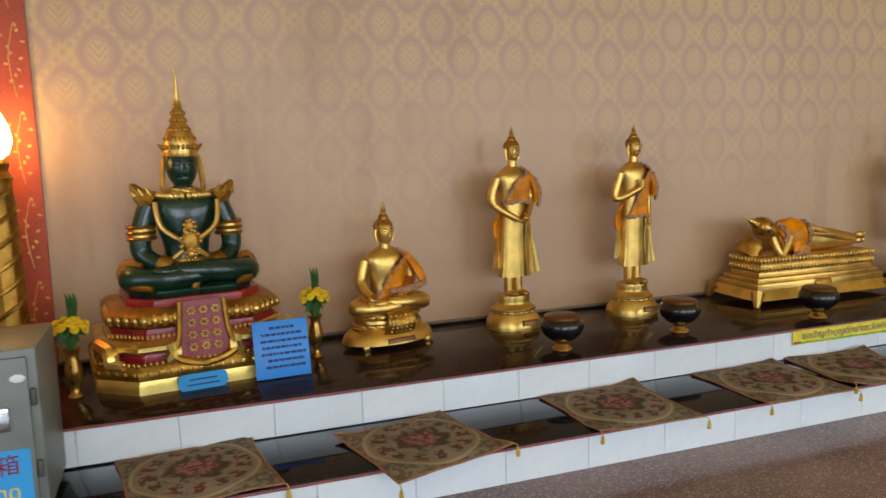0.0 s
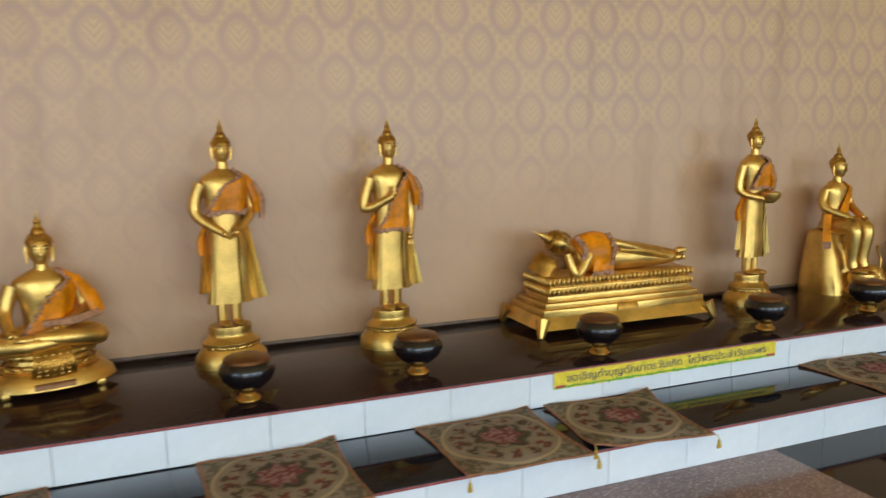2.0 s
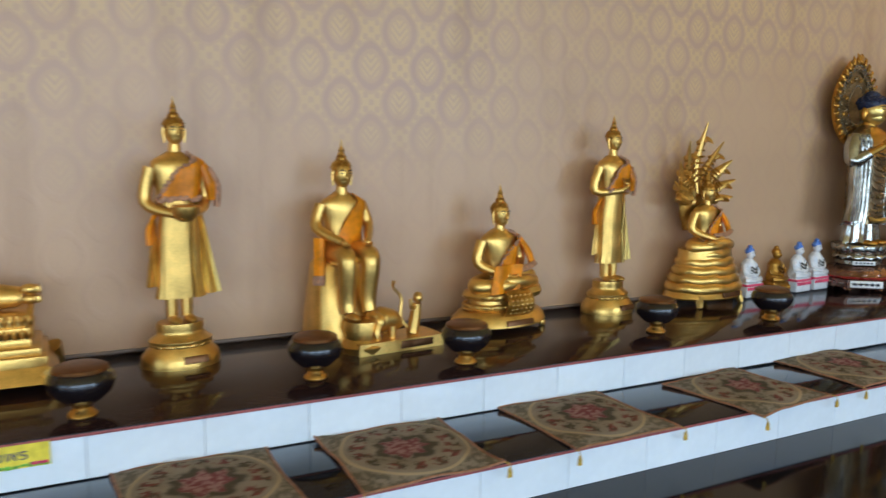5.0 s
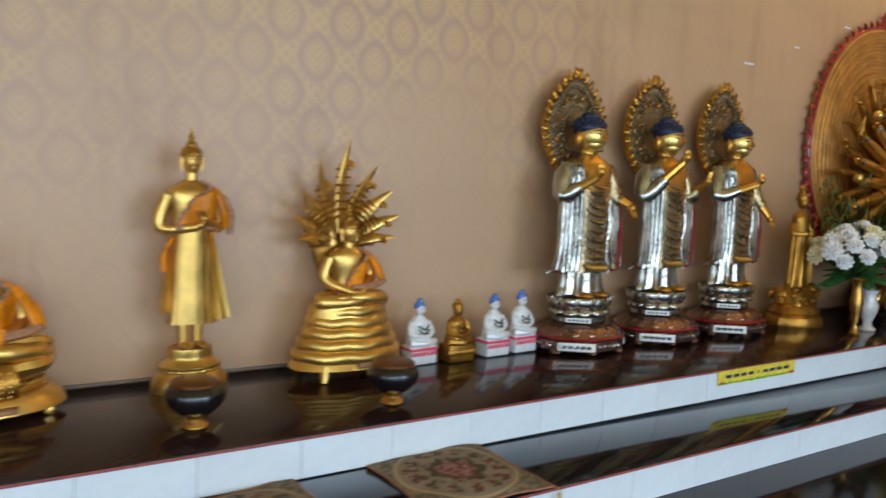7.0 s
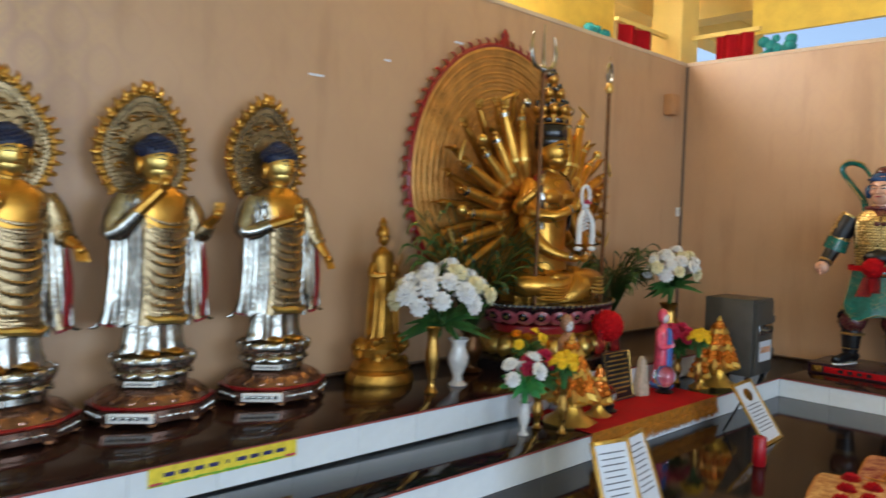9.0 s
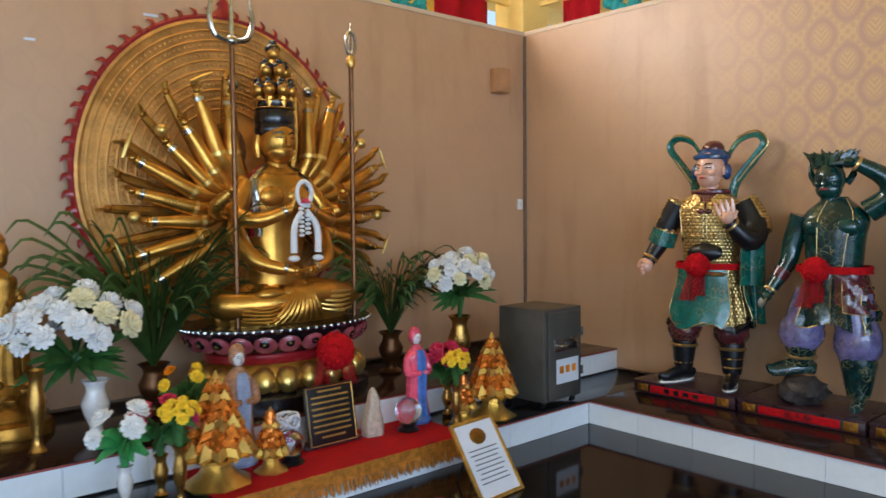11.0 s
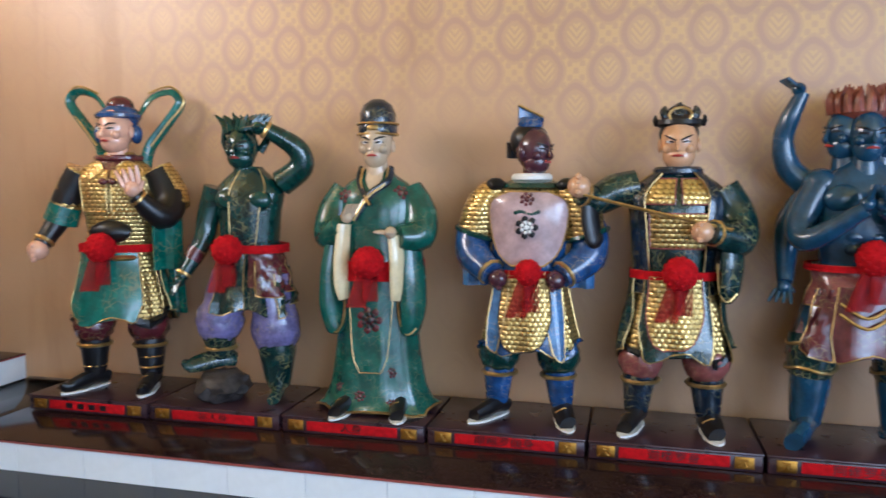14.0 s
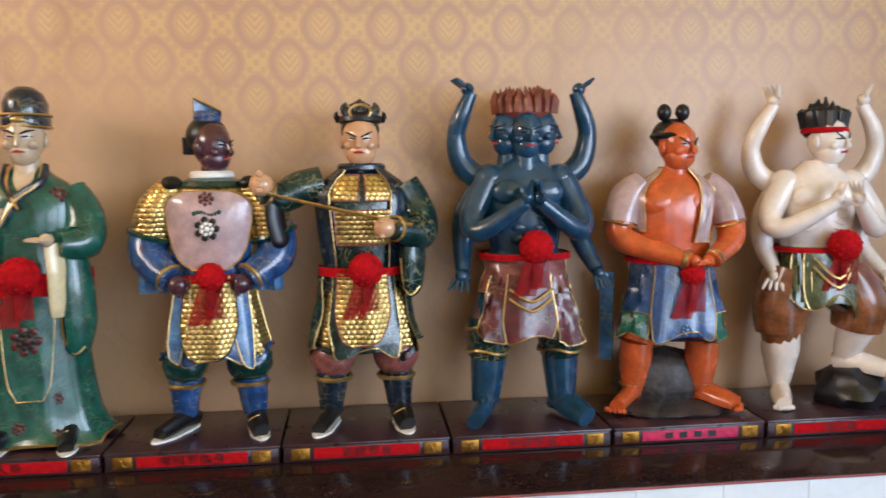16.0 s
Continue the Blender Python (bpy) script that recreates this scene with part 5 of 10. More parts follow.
    tube(bm, [(0.10 * math.cos(a), 0.10 * math.sin(a) * 0.8, 1.10) for a in (2 * math.pi * j / 14 for j in range(15))], 0.015, 8, 9, 1)
    return bm


def imp():
    bm = bmesh.new()
    ball(bm, (-0.14, -0.05, 0.06), (0.13, 0.15, 0.085), 13, 3, None, 0.25)
    leg(bm, -1, (-0.09, 0, 0.60), (-0.155, -0.05, 0.38), (-0.15, -0.02, 0.20), 9, 7, (0.11, 0.095, 0.05), None)
    ball(bm, (-0.155, -0.03, 0.38), (0.115, 0.115, 0.13), 9, 3, None, 0.1)
    foot(bm, -0.15, -0.02, 0.14, -55, 7, False, False, True, 1.1)
    leg(bm, 1, (0.09, 0, 0.60), (0.13, -0.02, 0.34), (0.13, 0.0, 0.06), 9, 7, (0.11, 0.10, 0.055), None)
    ball(bm, (0.125, -0.01, 0.36), (0.12, 0.11, 0.16), 9, 3, None, 0.1)
    foot(bm, 0.13, 0.0, 0, 10, 7, False, False, False, 1.0)
    for p, r in (((-0.155, -0.02, 0.25), 0.075), ((0.13, 0.0, 0.20), 0.07)):
        tube(bm, [(p[0] + r * math.cos(a), p[1] + r * math.sin(a), p[2]) for a in (2 * math.pi * j / 12 for j in range(13))], 0.012, 6, 4, 1)
    sk = skirt(0.44, 0.76, 0.20, 0.145, 0.15, 0.11, 11, 0.09)
    sk.build(bm, 2, 12, 40)
    sk.patch(bm, 1, 0.35, 0.98, -80, 60, 0.018, 8, 16, 0.006)
    edge_line(bm, sk.patch(bm, 1, 0.25, 0.7, -70, -5, 0.03, 6, 10, 0.01), 4)
    edge_line(bm, sk.patch(bm, 2, -0.15, 0.9, -125, -85, 0.028, 8, 6, 0.01), 4)
    edge_line(bm, sk.patch(bm, 2, -0.02, 0.6, -40, 20, 0.022, 6, 10, 0.012), 4)
    to = trunk(0.15, 0.13, 0.18, 0.10)
    to.build(bm, 0, 20, 30)
    for s in (-1, 1):
        ball(bm, (s * 0.07, -0.085, 0.97), (0.075, 0.035, 0.055), 0, 2)
    g = to.patch(bm, 2, 0.2, 0.95, lambda s: -110 + 10 * s, lambda s: -70 + 28 * s, 0.014, 10, 6)
    edge_line(bm, g, 4)
    sash_pom(bm, sk, 0.93, 0.74, -0.05, 0.07)
    arm(bm, [(-0.17, 0, 1.03), (-0.215, 0.0, 0.88), (-0.235, -0.03, 0.76), (-0.31, -0.10, 0.60)], [0.062, 0.056, 0.046, 0.03], 0, 0, None, 0.036, 4)
    tube(bm, [(-0.25, -0.045, 0.73), (-0.275, -0.065, 0.68)], [0.05, 0.046], 10, 1, 2)
    arm(bm, [(0.16, 0, 1.05), (0.26, 0.0, 1.13), (0.245, -0.03, 1.22), (0.11, -0.10, 1.31)], [0.065, 0.06, 0.052, 0.034], 0, 0, (-1, -0.2, -0.12), 0.036, 4)
    human_head(bm, (-0.02, -0.03, 1.215), 0.20, -5, 0, False, 1.06, 1.1, None, -0.04)
    rnd = random.Random(4)
    for i in range(26):
        a = i * 2.399
        r = 0.075 * math.sqrt((i + 0.5) / 26)
        p = Vector((-0.02 + r * math.cos(a), 0.0 + r * math.sin(a), 1.29))
        tube(bm, [p, p + Vector((r * 0.4 * math.cos(a), 0.01, 0.05)), p + Vector((r * 0.9 * math.cos(a) + rnd.uniform(-0.02, 0.02), 0.01, 0.075 + rnd.uniform(0, 0.025)))], [0.026, 0.018, 0.003], 5, 0, 2)
    for s in (-1, 1):
        tube(bm, [(-0.02 + s * 0.075, 0, 1.20), (-0.02 + s * 0.105, 0.01, 1.25), (-0.02 + s * 0.115, 0.01, 1.31)], [0.022, 0.02, 0.003], 6, 0, 2)
    return bm


def scholar():
    bm = bmesh.new()
    for s in (-1, 1):
        foot(bm, s * 0.12, -0.10, 0, s * 10, 7, True, False, False, 1.0)
    ro = Body([(0.012, 0, 0, 0.285, 0.185), (0.045, 0, 0, 0.25, 0.165), (0.12, 0, 0, 0.22, 0.15), (0.30, 0, 0, 0.195, 0.138), (0.50, 0, 0, 0.185, 0.13), (0.66, 0, 0, 0.182, 0.125), (0.80, 0, 0, 0.182, 0.115), (0.92, 0, 0, 0.19, 0.115), (1.0, 0, 0.0, 0.185, 0.105), (1.055, 0, 0.005, 0.14, 0.085), (1.09, 0, 0.01, 0.085, 0.068), (1.12, 0, 0.012, 0.06, 0.058)], 9, lambda t: 0.05 * max(0, 1 - t * 2.0), 2.3, 0.012)
    ro.build(bm, 1, 34, 54)
    tube(bm, [ro.at(0.015, radians(a), 0.004) for a in range(-180, 181, 12)], 0.006, 5, 4, 1)
    for i, (t, a, r) in enumerate(((0.22, -66, 0.018), (0.14, -100, 0.02), (0.30, -112, 0.016), (0.10, -70, 0.02), (0.18, -128, 0.016), (0.74, -50, 0.026), (0.72, -128, 0.024))):
        emblem(bm, ro, t, a, r, 14, 0.004)
    # long front panel with a round crest
    edge_line(bm, ro.patch(bm, 1, 0.22, 0.50, lambda s: -90 - 10 - 22 * s ** 0.5, lambda s: -90 + 10 + 22 * s ** 0.5, 0.02, 10, 10, 0.003), 4, 0.004)
    emblem(bm, ro, 0.335, -90, 0.045, 14, 0.026)
    emblem(bm, ro, 0.335, -90, 0.028, 12, 0.03)
    sash_pom(bm, ro, 0.455, 0.70, 0.0, 0.072, None, True, 0.03)
    for s in (-1, 1):
        wz = 0.885 if s < 0 else 0.835
        tube(bm, [(s * 0.145, 0.0, 1.02), (s * 0.20, -0.02, 0.92), (s * 0.205, -0.07, 0.82), (s * 0.13, -0.15, wz - 0.02)], [0.07, 0.08, 0.08, 0.05], 14, 1, 5)
        # hanging sleeve, rounded at its foot, with a gold hem
        tube(bm, [(s * 0.165, -0.09, 0.83), (s * 0.185, -0.10, 0.66), (s * 0.19, -0.10, 0.50), (s * 0.175, -0.10, 0.385), (s * 0.172, -0.10, 0.36)], [0.05, 0.066, 0.068, 0.05, 0.014], 14, 1, 5, 0.55)
        tube(bm, [(s * 0.125, -0.128, 0.56), (s * 0.13, -0.13, 0.44), (s * 0.165, -0.13, 0.372), (s * 0.205, -0.12, 0.40)], 0.005, 5, 4, 4)
        # cream under-sleeve
        tube(bm, [(s * 0.115, -0.155, wz - 0.015), (s * 0.128, -0.158, 0.72), (s * 0.128, -0.155, 0.60), (s * 0.12, -0.15, 0.53)], [0.034, 0.04, 0.04, 0.026], 12, 9, 5, 0.45)
    hand(bm, (-0.105, -0.175, 0.885), (0.35, -0.2, 0.6), 0.033, 0, 0.1)
    hand(bm, (0.125, -0.185, 0.835), (-1, -0.1, 0.05), 0.033, 0, 0.1)
    ro.patch(bm, 0, 0.76, 0.985, lambda s: -92 - 30 * s, lambda s: -88 + 30 * s, 0.005)
    for x0, x1, z1 in ((-0.062, 0.0, 0.955), (0.062, -0.075, 0.885)):
        tube(bm, [(x0 * 1.15, -0.02, 1.125), (x0 * 1.1, -0.075, 1.06), ((x0 + x1) / 2, -0.116, 1.0), (x1, -0.135, z1)], [0.014, 0.018, 0.018, 0.014], 8, 8, 4, 0.6)
        tube(bm, [(x0 * 0.95, -0.04, 1.12), (x0 * 0.9, -0.092, 1.05), ((x0 * 0.8 + x1) / 2, -0.132, 0.99), (x1, -0.148, z1)], 0.006, 6, 4, 4)
    human_head(bm, (0, -0.02, 1.225), 0.215, 0, 0, True, 0.95, 0.92, 10, -0.03)
    lathe(bm, [(0.088, 0), (0.094, 0.012), (0.094, 0.05), (0.086, 0.06), (0.088, 0.10), (0.07, 0.14), (0.035, 0.165), (0.005, 0.17)], (0, 0.008, 1.268), 22, 8, 0.95, 1.08)
    for dz in (0.006, 0.054):
        tube(bm, [(0.094 * math.cos(a), 0.008 + 0.105 * math.sin(a), 1.268 + dz) for a in (2 * math.pi * j / 18 for j in range(19))], 0.005, 5, 4, 1)
    ball(bm, (0, -0.092, 1.30), (0.028, 0.008, 0.015), 4, 2)
    return bm


def armoured(which):
    bm = bmesh.new()
    dark = which == "swordsman"
    for s in (-1, 1):
        leg(bm, s, (s * 0.08, 0, 0.60), (s * 0.135, -0.02, 0.30), (s * 0.15, 0.0, 0.07), 9 if dark else 7, 7 if not dark else 2, (0.088, 0.078, 0.05), 9)
        foot(bm, s * 0.15, -0.01, 0, (-32 if not dark else -18) * (1 if s < 0 else -0.5), 12, True, False, False, 1.1)
        tube(bm, [(s * 0.15 + 0.053 * math.cos(a), 0.053 * math.sin(a), 0.12) for a in (2 * math.pi * j / 12 for j in range(13))], 0.006, 5, 4, 1)
    sk = skirt(0.335, 0.70, 0.205, 0.15, 0.15, 0.11, 13, 0.05)
    sk.build(bm, 1, 12, 40)
    for a in (-155, -25):
        edge_line(bm, sk.patch(bm, 3, 0.04, 0.72, a - 24, a + 24, 0.016), 4, 0.006, (1, 1, 1, 1))
        sk.patch(bm, 12 if dark else 2, -0.06, 0.07, a - 28, a + 28, 0.026, 3, 12, 0.006)
    lobe(bm, sk, 2 if not dark else 1, -0.30, 0.95, -90, 42, 0.03, 0.55)
    if not dark:
        lobe(bm, sk, 1, -0.05, 1.0, -125, 14, 0.04, 0.6)
        lobe(bm, sk, 1, -0.05, 1.0, -55, 14, 0.04, 0.6)
    lobe(bm, sk, 3, 0.10 if dark else 0.0, 0.92, -92, 30, 0.042, 0.6, 9 if dark else 12)
    to = trunk(0.17, 0.15, 0.19, 0.108)
    to.build(bm, 1 if dark else 3, 20, 30)
    if dark:
        edge_line(bm, to.patch(bm, 3, 0.52, 0.80, -132, -93, 0.012), 9, 0.006, (1, 1, 1, 1))
        edge_line(bm, to.patch(bm, 3, 0.52, 0.80, -87, -48, 0.012), 9, 0.006, (1, 1, 1, 1))
        edge_line(bm, to.patch(bm, 3, 0.30, 0.46, -125, -55, 0.014), 9, 0.006, (1, 1, 1, 1))
        for a, s in ((-152, -1), (-28, 1)):
            edge_line(bm, to.patch(bm, 8, 0.0, 0.98, a - 28, a + 24, 0.022, 12, 8, 0.004), 4)
            edge_line(bm, sk.patch(bm, 1, -0.12, 1.0, -90 + s * 62, -90 + s * 118, 0.034, 10, 8, 0.010), 4)
        tube(bm, [(0.085 * math.cos(a), 0.01 + 0.075 * math.sin(a), 1.115) for a in (2 * math.pi * j / 14 for j in range(15))], 0.02, 8, 2, 1)
    else:
        edge_line(bm, to.patch(bm, 2, 0.08, 0.34, -160, -20, 0.014, 8, 12, 0.006), 4, 0.006, (1, 1, 1, 1))
        edge_line(bm, to.patch(bm, 8, 0.20, 0.68, lambda s: -90 - 56 * math.sin(math.pi * (0.05 + 0.88 * s)) ** 0.55, lambda s: -90 + 56 * math.sin(math.pi * (0.05 + 0.88 * s)) ** 0.55, 0.03, 14, 14), 4, 0.007, (1, 1, 1, 1))
        emblem(bm, to, 0.40, -90, 0.038, 12, 0.034)
        emblem(bm, to, 0.40, -90, 0.022, 10, 0.038)
        emblem(bm, to, 0.585, -90, 0.024, 14, 0.034)
        for i in range(8):
            ball(bm, (-0.05 + i * 0.014, -0.14, 0.955 + 0.006 * math.sin(i)), (0.012, 0.008, 0.012), 9, 1)
        lathe(bm, [(0.13, 0), (0.12, 0.02), (0.085, 0.035)], (0, 0.0, 1.065), 18, 9, 1.1, 0.85)
        tube(bm, [(0.075 * math.cos(a), 0.01 + 0.07 * math.sin(a), 1.11) for a in (2 * math.pi * j / 14 for j in range(15))], 0.02, 8, 10, 1)
    sash_pom(bm, sk, 0.95, 0.695, 0.01, 0.07 if dark else 0.058)
    if dark:
        arm(bm, [(-0.17, 0, 1.05), (-0.26, -0.02, 1.03), (-0.34, -0.05, 0.99), (-0.40, -0.11, 1.02)], [0.075, 0.075, 0.065, 0.045], 1, 0, (-0.1, -0.4, 0.6), 0.044, 4, True)
        tube(bm, [(-0.36, -0.09, 1.0), (-0.355, -0.09, 0.90), (-0.335, -0.09, 0.815), (-0.325, -0.09, 0.79)], [0.045, 0.05, 0.046, 0.016], 12, 7, 5, 0.5)
        arm(bm, [(0.17, 0, 1.04), (0.235, -0.01, 0.92), (0.23, -0.09, 0.84), (0.12, -0.20, 0.87)], [0.08, 0.085, 0.08, 0.045], 1, 0, (-1, -0.1, 0.05), 0.04, 4, True)
        tube(bm, [(0.20, -0.11, 0.86), (0.215, -0.12, 0.74), (0.205, -0.12, 0.62), (0.195, -0.12, 0.575)], [0.05, 0.062, 0.055, 0.02], 12, 1, 5, 0.55)
        tube(bm, [(0.155, -0.148, 0.74), (0.165, -0.15, 0.63), (0.195, -0.15, 0.585), (0.235, -0.14, 0.62)], 0.005, 5, 4, 4)
        tube(bm, [(-0.46, -0.14, 1.035), (-0.2, -0.175, 0.97), (0.20, -0.21, 0.88)], [0.006, 0.008, 0.008], 6, 4, 3)
        human_head(bm, (0, -0.02, 1.225), 0.21, -6, 0, True, 1.0, 1.08, 10, -0.05)
        ball(bm, (0, 0.03, 1.275), (0.083, 0.085, 0.07), 12, 3)
        lathe(bm, [(0.085, 0), (0.095, 0.01), (0.092, 0.03), (0.05, 0.05), (0.045, 0.08), (0.01, 0.1)], (0, 0.01, 1.30), 16, 12)
        for s in (-1, 0, 1):
            tube(bm, [(s * 0.05, -0.03, 1.325), (s * 0.065, -0.03, 1.36), (s * 0.06, -0.02, 1.40 - 0.015 * abs(s))], [0.02, 0.02, 0.006], 7, 8, 3)
        tube(bm, [(0.045 * math.cos(a), -0.07, 1.345 + 0.03 * math.sin(a)) for a in (2 * math.pi * j / 12 for j in range(13))], 0.006, 6, 4, 1)
        for s in (-1, 1):
            tube(bm, [(s * 0.09, 0.0, 1.31), (s * 0.10, -0.01, 1.33), (s * 0.097, -0.01, 1.35)], [0.014, 0.012, 0.004], 6, 12, 2)
    else:
        for s in (-1, 1):
            arm(bm, [(s * 0.18, 0, 1.03), (s * 0.255, 0.0, 0.88), (s * 0.255, -0.04, 0.76), (s * 0.15, -0.13, 0.68)], [0.075, 0.085, 0.085, 0.055], 2, 0, (-s * 0.8, -0.4, -0.6), 0.04, 4, True)
            tube(bm, [(s * 0.15, 0, 1.06), (s * 0.215, -0.01, 0.98), (s * 0.25, -0.01, 0.86)], [0.06, 0.088, 0.092], 12, 3, 4)
            tube(bm, [(s * 0.25 + 0.092 * math.cos(a), -0.01 + 0.092 * math.sin(a), 0.855 + s * 0.03 * math.cos(a)) for a in (2 * math.pi * j / 14 for j in range(15))], 0.013, 6, 9, 1)
            ball(bm, (s * 0.16, -0.03, 1.075), (0.045, 0.05, 0.035), 12, 2, None, 0.15)
            sheet(bm, lambda u, v: (s * (0.19 + 0.10 * u), -0.06 + 0.02 * math.sin(7 * u), 0.62 + 0.16 * v), 6, 6, 1, 0.02)
        human_head(bm, (0.01, -0.02, 1.225), 0.21, 58, 0, True, 0.98, 1.05, None, -0.04)
        ball(bm, (-0.015, 0.015, 1.275), (0.088, 0.085, 0.085), 12, 3)
        tube(bm, [(-0.09, 0.02, 1.27), (-0.095, 0.03, 1.20)], [0.03, 0.026], 8, 12, 2)
        lathe(bm, [(0.055, 0), (0.06, 0.02), (0.045, 0.045)], (-0.01, 0.01, 1.335), 14, 2)
        sheet(bm, lambda u, v: (-0.06 + 0.11 * u, 0.0 + 0.02 * math.sin(u * 3), 1.36 + (0.075 - 0.055 * u) * v), 6, 4, 2, 0.016)
        tube(bm, [(-0.06, -0.01, 1.435), (0.0, -0.005, 1.405), (0.05, -0.005, 1.38)], 0.005, 5, 4, 2)
    return bm


def many_arms(bm, mi, sets, r=0.05):
    for pts, d in sets:
        arm(bm, pts, [r * 1.05, r * 1.0, r * 0.8, r * 0.74, r * 0.5] if len(pts) == 5 else [r * 1.2, r * 1.15, r * 0.9, r * 0.58], mi, mi, d, 0.034, None, False, 0.45)


def asura():
    bm = bmesh.new()
    for s in (-1, 1):
        leg(bm, s, (s * 0.09, 0, 0.60), (s * 0.15, -0.02, 0.34), (s * 0.17, 0.0, 0.07), 7, 7, (0.10, 0.085, 0.06), None)
        foot(bm, s * 0.17, -0.02, 0, s * 22, 7, False, False, False, 1.25)
        tube(bm, [(s * 0.155, -0.01, 0.44), (s * 0.155, -0.015, 0.36), (s * 0.16, -0.01, 0.27)], [0.09, 0.098, 0.085], 14, 2, 3)
        for z in (0.30, 0.40):
            tube(bm, [(s * 0.157 + 0.096 * math.cos(a), -0.012 + 0.096 * math.sin(a), z + 0.01 * math.cos(3 * a)) for a in (2 * math.pi * j / 14 for j in range(15))], 0.007, 5, 4, 1)
    sk = skirt(0.36, 0.72, 0.24, 0.155, 0.15, 0.115, 11, 0.07)
    sk.build(bm, 9, 12, 44)
    edge_line(bm, sk.patch(bm, 1, 0.5, 1.0, -170, -10, 0.02, 8, 16, 0.006), 4)
    for a in (-130, -50):
        edge_line(bm, sk.patch(bm, 9, -0.02, 0.66, a - 18, a + 18, 0.022, 8, 6, 0.008), 4)
    lobe(bm, sk, 9, -0.22, 0.7, -92, 24, 0.032, 0.55)
    for z in (0.50, 0.54):
        tube(bm, [(-0.09, -0.155, z + 0.04), (0, -0.185, z - 0.01), (0.09, -0.155, z + 0.04)], 0.006, 5, 4, 4)
    to = trunk(0.16, 0.14, 0.19, 0.105)
    to.build(bm, 0, 20, 30)
    for s in (-1, 1):
        ball(bm, (s * 0.072, -0.08, 0.975), (0.08, 0.036, 0.058), 0, 3)
        ball(bm, (s * 0.15, 0.0, 1.03), (0.07, 0.07, 0.065), 0, 3)
        for i in range(3):
            ball(bm, (s * 0.038, -0.095, 0.88 - 0.05 * i), (0.036, 0.016, 0.026), 0, 2)
    sk.patch(bm, 1, 0.9, 1.04, -180, 180, 0.014, 3, 36)
    sash_pom(bm, sk, 0.99, 0.755, 0.02, 0.068)
    for s in (-1, 1):
        many_arms(bm, 0, [([(s * 0.16, -0.02, 1.02), (s * 0.225, -0.05, 0.88), (s * 0.20, -0.13, 0.82), (s * 0.03, -0.20, 0.94)], (-s * 0.25, -0.05, 1)),
                          ([(s * 0.14, 0.05, 1.0), (s * 0.255, 0.06, 1.09), (s * 0.285, 0.05, 1.21), (s * 0.262, 0.03, 1.30), (s * 0.222, 0.02, 1.395)], (s * 0.8, -0.15, 0.55)),
                          ([(s * 0.16, 0.05, 1.0), (s * 0.24, 0.06, 0.88), (s * 0.26, 0.04, 0.76), (s * (0.27 if s < 0 else 0.31), -0.04, 0.64)], (s * 0.2, -0.4, -0.6))], 0.052)
    for tw, x in ((-62, -0.062), (62, 0.062), (4, 0.0)):
        human_head(bm, (x, 0.01 if x else -0.035, 1.225 + (0.0 if x else -0.012)), 0.20, tw, 0, False, 0.98, 1.0, None, -0.03)
    rnd = random.Random(6)
    ball(bm, (0, 0.02, 1.315), (0.125, 0.10, 0.06), 8, 3)
    for i in range(60):
        a = 2 * math.pi * i / 60 * 3.0
        r = 0.05 + 0.075 * (i / 60)
        p = Vector((r * 1.05 * math.cos(a), 0.02 + r * 0.85 * math.sin(a), 1.305))
        tube(bm, [p, p + Vector((0.01 * math.cos(a), 0, 0.05)), p + Vector((rnd.uniform(-0.012, 0.012), 0, 0.115 - 0.35 * r + rnd.uniform(0, 0.025)))], [0.018, 0.015, 0.003], 5, 8, 2)
    return bm


